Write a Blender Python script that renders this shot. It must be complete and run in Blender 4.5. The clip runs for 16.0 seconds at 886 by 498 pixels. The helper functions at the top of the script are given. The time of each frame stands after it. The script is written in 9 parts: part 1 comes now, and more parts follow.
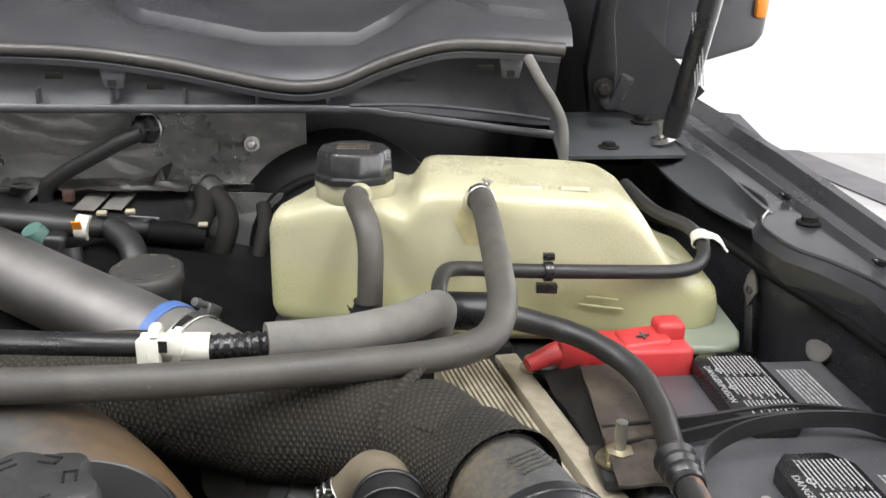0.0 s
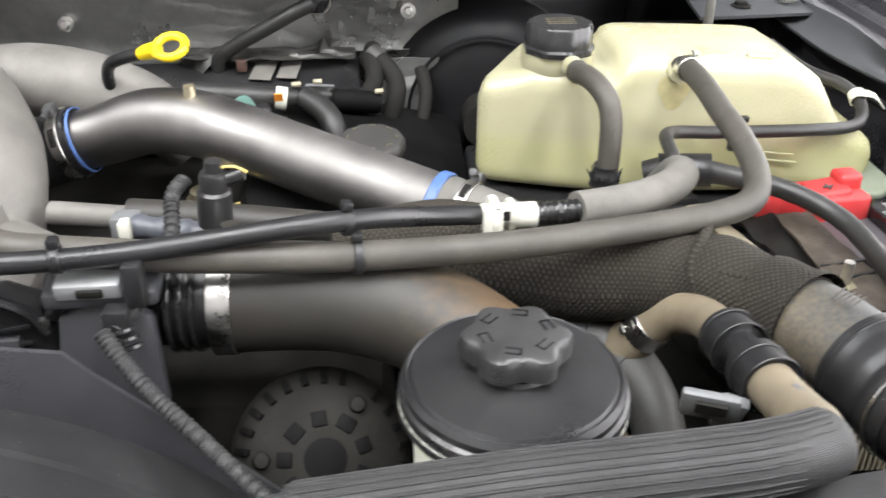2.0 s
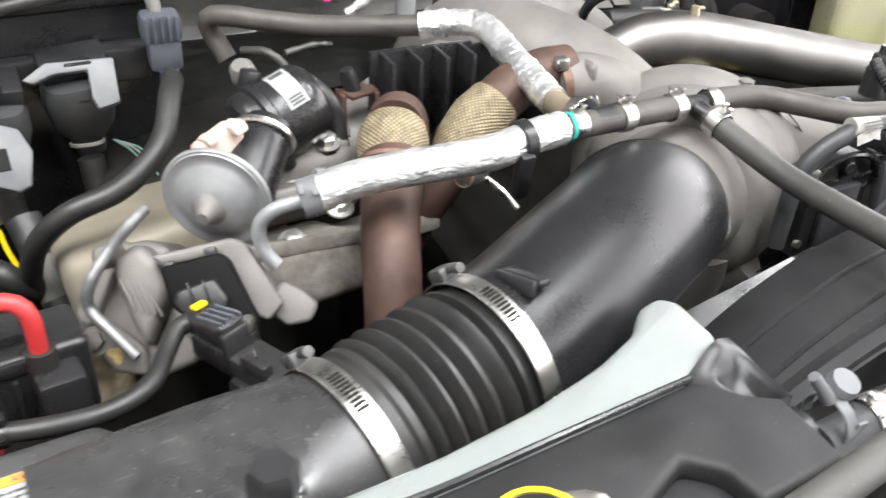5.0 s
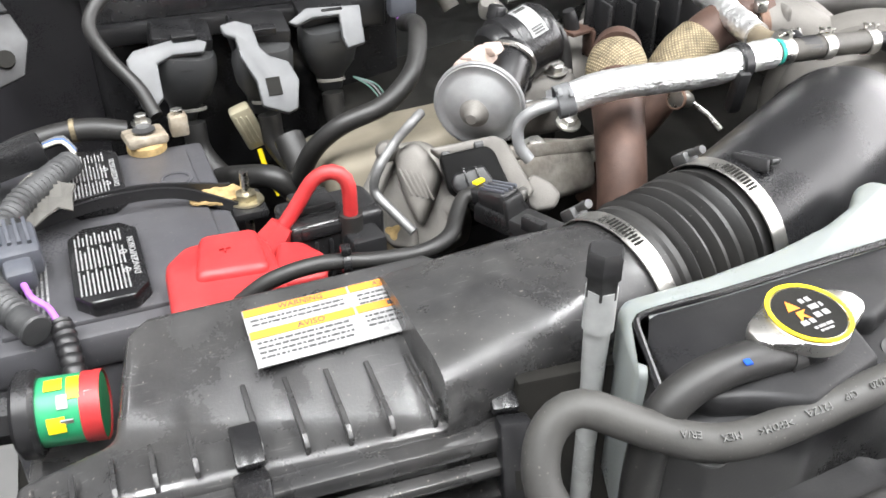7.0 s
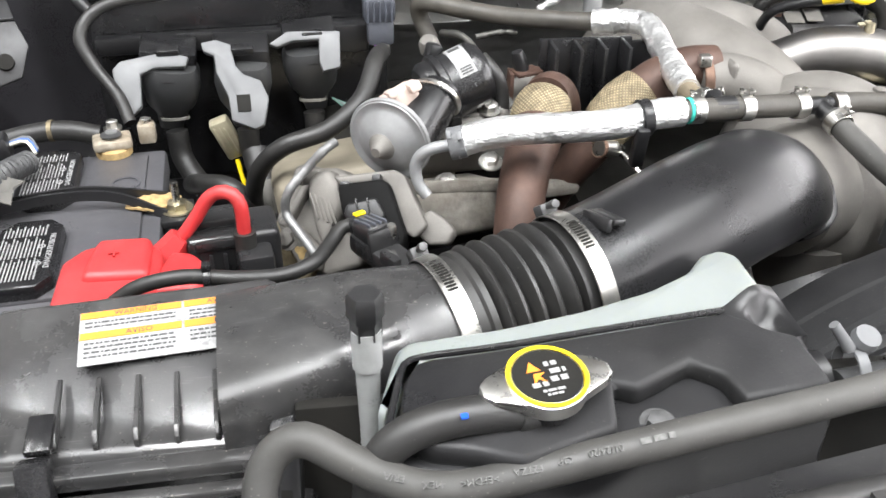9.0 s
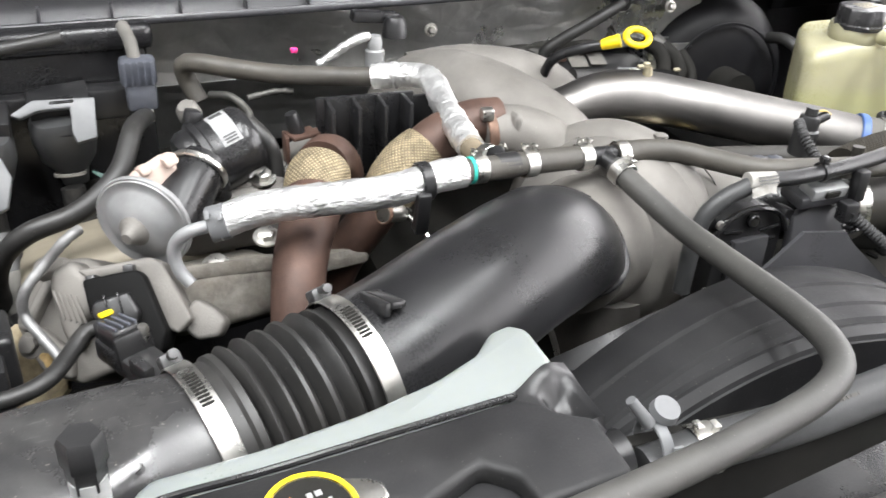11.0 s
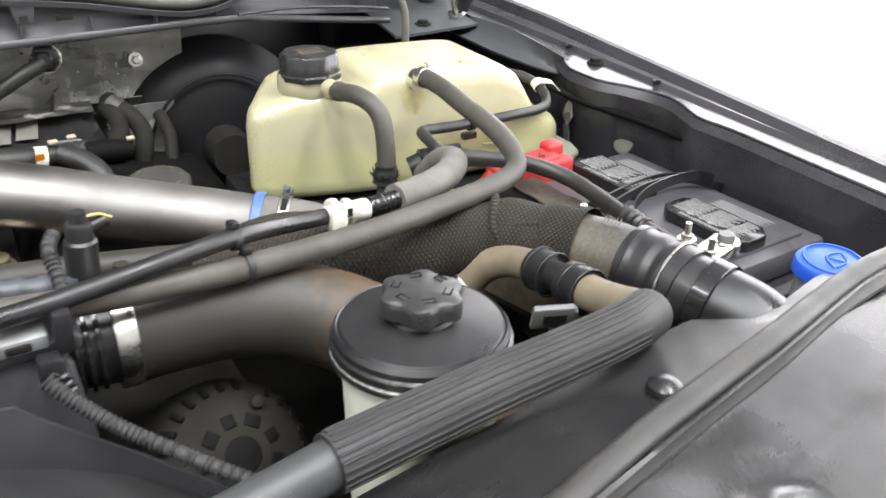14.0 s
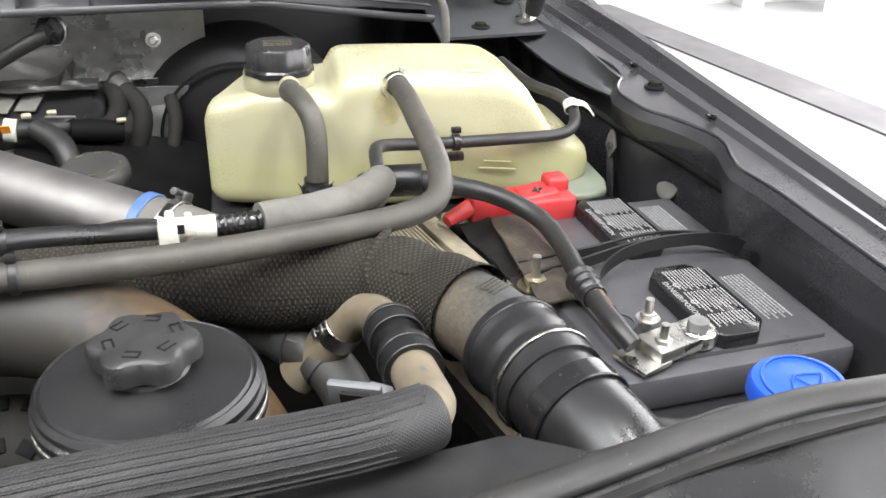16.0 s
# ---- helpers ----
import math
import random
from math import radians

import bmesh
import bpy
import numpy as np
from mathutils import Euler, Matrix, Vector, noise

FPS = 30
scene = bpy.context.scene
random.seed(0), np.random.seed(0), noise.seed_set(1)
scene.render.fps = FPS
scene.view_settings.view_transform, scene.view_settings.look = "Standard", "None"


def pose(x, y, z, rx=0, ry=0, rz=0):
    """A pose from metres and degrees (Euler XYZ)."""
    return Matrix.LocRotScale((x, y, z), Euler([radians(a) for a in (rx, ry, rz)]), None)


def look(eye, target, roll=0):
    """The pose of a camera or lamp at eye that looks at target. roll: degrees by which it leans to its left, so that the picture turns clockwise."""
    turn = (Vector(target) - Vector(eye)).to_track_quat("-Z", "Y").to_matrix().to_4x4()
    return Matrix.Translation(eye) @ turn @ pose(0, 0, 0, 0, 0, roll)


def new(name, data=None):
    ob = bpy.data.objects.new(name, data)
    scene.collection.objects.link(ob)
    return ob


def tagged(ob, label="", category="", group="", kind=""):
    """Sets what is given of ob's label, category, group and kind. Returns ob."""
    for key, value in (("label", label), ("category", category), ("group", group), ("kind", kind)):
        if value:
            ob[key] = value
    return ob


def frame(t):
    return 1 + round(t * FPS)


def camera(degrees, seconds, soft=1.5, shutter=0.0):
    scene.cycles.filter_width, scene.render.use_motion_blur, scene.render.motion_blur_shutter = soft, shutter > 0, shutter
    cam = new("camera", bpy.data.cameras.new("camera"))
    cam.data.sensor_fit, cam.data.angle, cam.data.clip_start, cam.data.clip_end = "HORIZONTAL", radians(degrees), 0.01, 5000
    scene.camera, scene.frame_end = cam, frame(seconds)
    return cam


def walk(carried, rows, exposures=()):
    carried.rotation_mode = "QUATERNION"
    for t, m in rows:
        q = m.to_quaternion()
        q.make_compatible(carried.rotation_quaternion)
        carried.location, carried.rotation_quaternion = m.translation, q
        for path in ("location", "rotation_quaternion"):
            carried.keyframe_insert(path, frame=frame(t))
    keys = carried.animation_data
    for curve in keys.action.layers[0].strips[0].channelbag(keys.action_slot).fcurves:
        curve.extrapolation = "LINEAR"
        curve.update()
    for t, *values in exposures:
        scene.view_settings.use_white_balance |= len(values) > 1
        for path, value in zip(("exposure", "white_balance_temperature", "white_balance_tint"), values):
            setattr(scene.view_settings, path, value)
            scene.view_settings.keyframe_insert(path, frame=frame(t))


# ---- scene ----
cam = camera(52.96, 16.0, shutter=0.25)
PATH = [
    (0, (-0.0032, 0.0012, 1.5462), (0.0082, 1.8909, 0.8913), 1.12),
    (0.5, (-0.0140, 0.0092, 1.5485), (0.0417, 1.8834, 0.8524), 0.81),
    (1, (-0.0452, -0.0154, 1.5711), (0.0352, 1.7780, 0.6895), 0.88),
    (1.5, (-0.1181, -0.0472, 1.6132), (-0.0146, 1.7082, 0.6603), 0.93),
    (2, (-0.2418, -0.0739, 1.6077), (-0.1328, 1.6577, 0.6129), 0.72),
    (2.5, (-0.3633, -0.0682, 1.5909), (-0.2139, 1.6472, 0.5734), 0.86),
    (3, (-0.5054, -0.0528, 1.5753), (-0.2999, 1.6407, 0.5314), 1.58),
    (3.5, (-0.6269, -0.0474, 1.5776), (-0.3117, 1.6198, 0.5189), 1.85),
    (4, (-0.7772, -0.0549, 1.5947), (-0.2978, 1.5595, 0.5159), 2.50),
    (4.5, (-0.9575, -0.0620, 1.6087), (-0.3332, 1.5015, 0.5290), 2.47),
    (5, (-1.0997, -0.0755, 1.6296), (-0.3938, 1.4563, 0.5548), 2.24),
    (5.2, (-1.1505, -0.0778, 1.6343), (-0.4290, 1.4487, 0.5623), 2.06),
    (7.3, (-1.2566, -0.2030, 1.6185), (-0.8183, 1.4272, 0.5459), -0.41),
    (7.5, (-1.2437, -0.2161, 1.6169), (-0.8404, 1.4247, 0.5469), -0.59),
    (8, (-1.1955, -0.2402, 1.6248), (-0.8741, 1.4205, 0.5577), -0.44),
    (8.2, (-1.1658, -0.2433, 1.6347), (-0.8820, 1.4219, 0.5640), -0.55),
    (10.3, (-0.9881, -0.2103, 1.6645), (-0.7981, 1.4976, 0.6412), 1.19),
    (10.5, (-0.9870, -0.1992, 1.6580), (-0.6481, 1.4960, 0.6522), 2.27),
    (11, (-1.0059, -0.1739, 1.6467), (-0.4085, 1.4686, 0.6744), 2.27),
    (11.5, (-0.9756, -0.1565, 1.6496), (-0.2078, 1.4255, 0.6968), 2.65),
    (12, (-0.8383, -0.1134, 1.6298), (-0.0071, 1.4423, 0.6870), 1.26),
    (12.5, (-0.7220, -0.0877, 1.6073), (0.1517, 1.4489, 0.6717), 1.16),
    (13, (-0.6438, -0.1505, 1.6218), (0.2591, 1.3708, 0.6889), 1.35),
    (13.5, (-0.5543, -0.1947, 1.6361), (0.3563, 1.3261, 0.7098), 1.42),
    (14, (-0.4295, -0.1464, 1.6349), (0.4557, 1.3918, 0.7126), 1.29),
    (14.5, (-0.2624, -0.0917, 1.6109), (0.4268, 1.5395, 0.6811), 0.99),
    (15, (-0.1209, -0.0807, 1.6082), (0.4050, 1.6113, 0.6804), 0.30),
    (15.5, (-0.0849, -0.0835, 1.5998), (0.3436, 1.6369, 0.6742), -0.01),
    (16, (-0.1056, -0.1190, 1.6021), (0.2854, 1.6122, 0.6803), 1.45),
]
walk(cam, [(t, look(eye, target, roll)) for t, eye, target, roll in PATH], [(0, -0.52), (0.6, -0.60), (1.5, -0.14), (2.5, 0.04), (3, 0.18), (4, 0.26), (5, -0.03), (7.5, 0.08), (8, 0.05), (10.5, -0.1), (12.5, 0.0), (13.5, 0.04), (14, -0.1), (14.5, -0.15), (15, -0.14), (16, -0.1)])

# ---- light ----
world = bpy.data.worlds.new("world")
scene.world = world
world.use_nodes = True
world.node_tree.nodes["Background"].inputs[0].default_value = (0.9, 0.95, 1.0, 1)
world.node_tree.nodes["Background"].inputs[1].default_value = 0.35
scene.view_settings.exposure = 0.0


def area_lamp(name, x, y, z, sx, sy, watts, target):
    d = bpy.data.lights.new(name, "AREA")
    d.shape, d.size, d.size_y, d.energy, d.color = "RECTANGLE", sx, sy, watts, (0.98, 0.99, 1.0)
    ob = new(name, d)
    ob.matrix_world = look((x, y, z), target)
    return ob


for lx, ly, watts in ((-3.0, -0.4, 145), (-1.7, -0.9, 140), (-0.4, -0.9, 128), (0.9, -0.9, 135), (-0.55, 3.8, 110)):
    area_lamp("ceiling_lamp", lx, ly, 4.2, 0.28, 2.4, watts, (lx, ly, 0))


# ---- materials ----
def material(name, color, rough=0.5, metal=0.0, var=0.25, scale=40.0, bump=0.15, fine=600.0, dust=0.0, dust_color=(0.26, 0.255, 0.24), coat=0.0,
             subsurface=0.0, transmission=0.0, sheen=0.0, spec=0.5, stretch=None, specks=0.0, smudge=0.12):
    m = bpy.data.materials.new(name)
    m.use_nodes = True
    t = m.node_tree
    b = t.nodes["Principled BSDF"]
    n, l = t.nodes.new, t.links.new
    co = n("ShaderNodeTexCoord")
    vec = co.outputs["Object"]
    if stretch:
        mp = n("ShaderNodeMapping")
        mp.inputs["Scale"].default_value = stretch
        l(vec, mp.inputs["Vector"])
        vec = mp.outputs["Vector"]

    def noise_tex(s, detail=4.0, rgh=0.6):
        x = n("ShaderNodeTexNoise")
        x.inputs["Scale"].default_value, x.inputs["Detail"].default_value, x.inputs["Roughness"].default_value = s, detail, rgh
        l(vec, x.inputs["Vector"])
        return x.outputs["Fac"]

    big, small = noise_tex(scale), noise_tex(fine, 2.0)
    ramp = n("ShaderNodeMapRange")
    ramp.inputs[1].default_value, ramp.inputs[2].default_value = 0.3, 0.7
    ramp.inputs[3].default_value, ramp.inputs[4].default_value = 1 - var, 1 + var
    l(big, ramp.inputs[0])
    mul = n("ShaderNodeMix")
    mul.data_type, mul.blend_type = "RGBA", "MULTIPLY"
    mul.inputs[0].default_value = 1.0
    mul.inputs[6].default_value = (*color, 1)
    l(ramp.outputs[0], mul.inputs[7])
    col = mul.outputs[2]
    if dust > 0:
        dn = noise_tex(scale * 0.45, 6.0, 0.7)
        dr = n("ShaderNodeMapRange")
        dr.inputs[1].default_value, dr.inputs[2].default_value = 0.42, 0.72
        dr.inputs[3].default_value, dr.inputs[4].default_value = dust * 0.25, dust
        l(dn, dr.inputs[0])
        dm = n("ShaderNodeMix")
        dm.data_type = "RGBA"
        dm.inputs[7].default_value = (*dust_color, 1)
        l(dr.outputs[0], dm.inputs[0])
        l(col, dm.inputs[6])
        col = dm.outputs[2]
    if specks > 0:
        sp = noise_tex(420.0, 1.0, 0.4)
        sr = n("ShaderNodeMapRange")
        sr.inputs[1].default_value, sr.inputs[2].default_value = 0.735, 0.79
        sr.inputs[3].default_value, sr.inputs[4].default_value = 0.0, specks
        l(sp, sr.inputs[0])
        sm = n("ShaderNodeMix")
        sm.data_type = "RGBA"
        sm.inputs[7].default_value = (0.30, 0.28, 0.25, 1)
        l(sr.outputs[0], sm.inputs[0])
        l(col, sm.inputs[6])
        col = sm.outputs[2]
    l(col, b.inputs["Base Color"])
    rr = n("ShaderNodeMapRange")
    rr.inputs[1].default_value, rr.inputs[2].default_value = 0.3, 0.7
    rr.inputs[3].default_value, rr.inputs[4].default_value = max(0.02, rough - 0.03), min(1, rough + 0.04)
    l(small, rr.inputs[0])
    wipe = noise_tex(scale * 0.7, 3.0, 0.5)
    wr = n("ShaderNodeMapRange")
    wr.inputs[1].default_value, wr.inputs[2].default_value = 0.35, 0.65
    wr.inputs[3].default_value, wr.inputs[4].default_value = -smudge * 0.5, smudge
    l(wipe, wr.inputs[0])
    ad = n("ShaderNodeMath")
    ad.operation, ad.use_clamp = "ADD", True
    l(rr.outputs[0], ad.inputs[0])
    l(wr.outputs[0], ad.inputs[1])
    l(ad.outputs[0], b.inputs["Roughness"])
    b.inputs["Metallic"].default_value = metal
    b.inputs["Specular IOR Level"].default_value = spec
    b.inputs["Coat Weight"].default_value = coat
    b.inputs["Coat Roughness"].default_value = 0.08
    b.inputs["Transmission Weight"].default_value = transmission
    b.inputs["Sheen Weight"].default_value = sheen
    if subsurface:
        b.inputs["Subsurface Weight"].default_value = subsurface
        b.inputs["Subsurface Radius"].default_value = (1.0, 0.95, 0.6)
        b.inputs["Subsurface Scale"].default_value = 0.03
    if bump > 0:
        bp = n("ShaderNodeBump")
        bp.inputs["Strength"].default_value, bp.inputs["Distance"].default_value = bump, 0.0006
        l(small, bp.inputs["Height"])
        l(bp.outputs[0], b.inputs["Normal"])
    return m


M_PLASTIC = material("black_plastic", (0.008, 0.008, 0.009), 0.30, dust=0.045, scale=18, specks=0.08)
M_PLASTIC_DUSTY = material("dusty_black_plastic", (0.010, 0.010, 0.011), 0.28, dust=0.07, scale=14, specks=0.10, smudge=0.3)
M_MATT_PLASTIC = material("matt_black_plastic", (0.008, 0.008, 0.009), 0.42, dust=0.06, scale=14, specks=0.12, smudge=0.3, spec=0.3)
M_PLASTIC_GLOSS = material("glossy_black_plastic", (0.008, 0.008, 0.009), 0.20, dust=0.04, scale=12, bump=0.05, specks=0.15)
M_ELBOW = material("matt_black_duct_plastic", (0.009, 0.009, 0.010), 0.30, dust=0.03, scale=16, specks=0.05, spec=0.34, smudge=0.1)
# near-black with the shade of the deep bay put into its colour
M_SHADED_BLACK = material("shaded_black", (0.004, 0.004, 0.004), 0.6, dust=0.2, scale=20, dust_color=(0.010, 0.0095, 0.009), spec=0.10)
M_BOOSTER = material("black_enamel_shell", (0.005, 0.005, 0.006), 0.36, dust=0.03, scale=14, spec=0.14)
M_COWL = material("grey_black_cowl_plastic", (0.029, 0.029, 0.033), 0.32, dust=0.09, scale=10, fine=900)
M_AIRBOX = material("scuffed_black_plastic", (0.016, 0.016, 0.017), 0.25, dust=0.20, scale=30, dust_color=(0.17, 0.165, 0.155), specks=0.5, smudge=0.24, spec=0.7)
M_RUBBER = material("black_rubber_hose", (0.011, 0.011, 0.011), 0.44, dust=0.14, scale=30, dust_color=(0.10, 0.092, 0.08), specks=0.15)
M_RUBBER_DUSTY = material("dusty_grey_rubber_hose", (0.033, 0.0305, 0.0265), 0.55, dust=0.5, scale=26, dust_color=(0.12, 0.108, 0.088), specks=0.2)
M_FOAM = material("grey_foam_tube", (0.10, 0.097, 0.09), 0.85, dust=0.35, scale=30, dust_color=(0.2, 0.18, 0.15), bump=0.3)
M_TAN = material("tan_dusted_rubber", (0.13, 0.108, 0.075), 0.7, dust=0.6, scale=26, dust_color=(0.24, 0.19, 0.12), specks=0.2)
M_BROWN = material("dirty_silicone_tube", (0.018, 0.017, 0.015), 0.50, dust=0.30, scale=9, dust_color=(0.050, 0.042, 0.029))


def dust_drift(m, axis, lo, hi, color, amount):
    """Lets a coloured dust settle on one stretch of a material, with a ragged border."""
    nt = m.node_tree
    b = next(q for q in nt.nodes if q.type == "BSDF_PRINCIPLED")
    old = b.inputs["Base Color"].links[0].from_socket
    geo, sep = nt.nodes.new("ShaderNodeNewGeometry"), nt.nodes.new("ShaderNodeSeparateXYZ")
    nz, mr, ad, mx = nt.nodes.new("ShaderNodeTexNoise"), nt.nodes.new("ShaderNodeMapRange"), nt.nodes.new("ShaderNodeMath"), nt.nodes.new("ShaderNodeMix")
    nz.inputs["Scale"].default_value, nz.inputs["Detail"].default_value = 25, 5
    ad.operation = "MULTIPLY_ADD"
    ad.inputs[1].default_value = 0.10
    mx.data_type = "RGBA"
    mx.inputs[7].default_value = (*color, 1)
    mr.inputs[1].default_value, mr.inputs[2].default_value = lo + 0.05, hi + 0.05
    mr.inputs[3].default_value, mr.inputs[4].default_value = 0.0, amount
    nt.links.new(geo.outputs["Position"], sep.inputs[0])
    nt.links.new(nz.outputs[0], ad.inputs[0])
    nt.links.new(sep.outputs[axis], ad.inputs[2])
    nt.links.new(ad.outputs[0], mr.inputs[0])
    nt.links.new(mr.outputs[0], mx.inputs[0])
    nt.links.new(old, mx.inputs[6])
    nt.links.new(mx.outputs[2], b.inputs["Base Color"])


M_COLLAR = material("blue_grey_rubber_hose", (0.036, 0.038, 0.039), 0.5, dust=0.4, scale=26, dust_color=(0.10, 0.10, 0.095), specks=0.2)
dust_drift(M_COLLAR, 0, 0.048, -0.010, (0.125, 0.10, 0.064), 0.85)
dust_drift(M_BROWN, 0, -0.235, -0.13, (0.15, 0.085, 0.034), 0.6)
M_TANK = material("yellowed_translucent_plastic", (0.395, 0.376, 0.250), 0.25, var=0.12, scale=7, bump=0.04, subsurface=0.4, dust=0.14, dust_color=(0.45, 0.40, 0.19))
M_WHITE_TANK = material("white_translucent_plastic", (0.19, 0.206, 0.20), 0.33, var=0.06, scale=12, bump=0.04, subsurface=0.3)
M_FLANGE = material("cloudy_grey_green_plastic", (0.17, 0.19, 0.145), 0.4, var=0.1, scale=20, subsurface=0.2)
M_PS_BODY = material("cloudy_white_reservoir_plastic", (0.66, 0.67, 0.56), 0.4, var=0.1, scale=20, bump=0.05, subsurface=0.3)
M_GREY_PLASTIC = material("light_grey_plastic", (0.115, 0.118, 0.122), 0.45, var=0.1, dust=0.12)
M_CONN_GREY = material("slate_grey_connector_plastic", (0.05, 0.055, 0.07), 0.45, dust=0.15)
M_WHITE_CONN = material("white_nylon", (0.55, 0.54, 0.47), 0.4, var=0.1, dust=0.15)
M_TAN_PLUG = material("pinkish_white_plastic", (0.55, 0.43, 0.37), 0.6, var=0.15, dust=0.2)
M_TAN_METAL = material("tan_dusted_alloy", (0.21, 0.185, 0.14), 0.6, metal=0.2, var=0.15, scale=15)
M_PINK = material("pink_plastic", (0.75, 0.04, 0.22), 0.5)
M_TEAL_DULL = material("dull_green_plastic", (0.05, 0.12, 0.10), 0.5, dust=0.2)
M_FOIL_DULL = material("dull_crumpled_foil", (0.085, 0.083, 0.078), 0.50, metal=0.8, var=0.4, scale=20, bump=0.4, fine=120, dust=0.35, dust_color=(0.1, 0.1, 0.09))
M_GREY_METAL = material("dull_grey_metal", (0.085, 0.085, 0.085), 0.5, metal=0.6, var=0.3, scale=80)
M_YELLOW_DULL = material("dull_yellow_plastic", (0.45, 0.33, 0.08), 0.5, dust=0.2)
M_RED = material("red_plastic", (0.42, 0.022, 0.025), 0.42, var=0.12, dust=0.12, dust_color=(0.40, 0.16, 0.13))
M_BLUE = material("blue_plastic", (0.012, 0.075, 0.46), 0.38, var=0.08)
M_YELLOW = material("yellow_plastic", (0.85, 0.62, 0.01), 0.35, var=0.05)
M_STEEL_PIPE = material("brushed_stainless_pipe", (0.230, 0.220, 0.211), 0.41, metal=1.0, var=0.3, scale=9, bump=0.10, fine=900, smudge=0.2)
M_ZINC = material("zinc_plated_steel", (0.55, 0.54, 0.51), 0.28, metal=1.0, var=0.2, scale=60, bump=0.04)
M_BRASS = material("yellow_zinc_steel", (0.50, 0.45, 0.32), 0.38, metal=1.0, var=0.3, scale=60)
M_FOIL = material("crinkled_foil", (0.90, 0.90, 0.89), 0.36, metal=0.9, var=0.10, scale=90, bump=0.8, fine=330)
M_CAST = material("cast_aluminium", (0.160, 0.152, 0.141), 0.58, metal=0.35, var=0.20, scale=22, bump=0.6, fine=700, dust=0.45, dust_color=(0.165, 0.152, 0.132), specks=0.25)
M_CAST_DIRTY = material("dirty_rough_casting", (0.20, 0.19, 0.17), 0.75, metal=0.2, var=0.4, scale=60, bump=0.9, fine=350, dust=0.6, dust_color=(0.11, 0.085, 0.06))
M_CAST_DIRTY_DARK = material("dirt_caked_steel", (0.040, 0.034, 0.028), 0.8, metal=0.2, var=0.5, scale=60, bump=0.9, fine=300, dust=0.6, dust_color=(0.085, 0.062, 0.040))
M_YELLOW_STAIN = material("yellow_stain", (0.47, 0.42, 0.21), 0.35, var=0.2, scale=60, subsurface=0.3)
M_HOSE_OLIVE = material("olive_dusted_rubber", (0.030, 0.0295, 0.028), 0.50, dust=0.5, scale=20, dust_color=(0.090, 0.086, 0.077), specks=0.2)
M_THRESHOLD = material("grey_threshold", (0.13, 0.125, 0.13), 0.6, var=0.1, scale=4)
M_HOSE_GREY = material("scuffed_grey_rubber", (0.030, 0.031, 0.032), 0.42, dust=0.35, scale=22, dust_color=(0.075, 0.075, 0.074), specks=0.2)
M_LINER = material("dark_grey_hood_liner", (0.13, 0.13, 0.13), 0.85)
M_CORE = material("tan_dusted_core", (0.30, 0.26, 0.19), 0.75, var=0.25, scale=60)
M_FLAKED = material("flaked_pale_paint", (0.05, 0.05, 0.05), 0.6, dust=1.0, scale=150, dust_color=(0.5, 0.48, 0.44))
M_ALLOY_PLATE = material("grey_smooth_plate", (0.05, 0.052, 0.055), 0.45, var=0.06, scale=10)
M_RUST_STAIN = material("tan_corrosion_crust", (0.36, 0.25, 0.11), 0.85, var=0.4, scale=120, bump=0.6)
M_HOSE_PRINT = material("faded_grey_print", (0.105, 0.105, 0.10), 0.7, var=0.4, scale=300, bump=0)
M_RUST = material("rust_brown_steel", (0.072, 0.041, 0.031), 0.52, metal=0.35, var=0.4, scale=35, dust=0.4, dust_color=(0.105, 0.062, 0.047), bump=0.35)
M_COPPER = material("copper_flange", (0.15, 0.092, 0.066), 0.58, metal=0.6, var=0.35, scale=50)
M_BRAID = material("straw_coloured_braid", (0.40, 0.33, 0.21), 0.55, metal=0.5, var=0.35, scale=120, bump=0.5, dust=0.3, dust_color=(0.10, 0.07, 0.045))
M_SHIELD = material("dusty_foil_heat_shield", (0.58, 0.58, 0.565), 0.31, metal=0.85, var=0.3, scale=9, bump=0.9, fine=55, dust=0.26, dust_color=(0.10, 0.10, 0.09))
M_SEAL = material("dusty_grey_seal_rubber", (0.030, 0.029, 0.028), 0.32, dust=0.35, scale=16, dust_color=(0.12, 0.108, 0.092))
M_OLD_NYLON = material("yellowed_nylon", (0.33, 0.30, 0.21), 0.5, var=0.2, dust=0.3, dust_color=(0.16, 0.14, 0.10))
M_PAPER = material("dirty_paper", (0.32, 0.31, 0.29), 0.8, var=0.35, scale=120, dust=0.5, dust_color=(0.17, 0.16, 0.14))
M_HINGE = material("grey_primed_steel", (0.030, 0.030, 0.031), 0.45, metal=0.15, var=0.4, scale=40)
M_PLATED = material("satin_plated_steel", (0.31, 0.315, 0.32), 0.5, metal=0.5, var=0.2, scale=30, dust=0.25, dust_color=(0.22, 0.21, 0.19))
M_CLAMP = material("corroded_pale_metal", (0.30, 0.27, 0.22), 0.6, metal=0.3, var=0.4, scale=90, dust=0.4, dust_color=(0.26, 0.17, 0.08))
M_CLEAR = material("milky_clear_plastic", (0.28, 0.285, 0.28), 0.3, var=0.2, scale=40, bump=0.04)
M_LEAD = material("grey_lead", (0.20, 0.20, 0.20), 0.5, metal=0.6, var=0.25, scale=80, dust=0.2)
M_CEILING = material("grey_workshop_ceiling", (0.38, 0.38, 0.38), 0.8, var=0.03, scale=2, bump=0.05)
M_PAINT = material("dark_body_paint", (0.027, 0.026, 0.029), 0.27, var=0.25, scale=8, coat=0.4, dust=0.12, dust_color=(0.13, 0.125, 0.135))
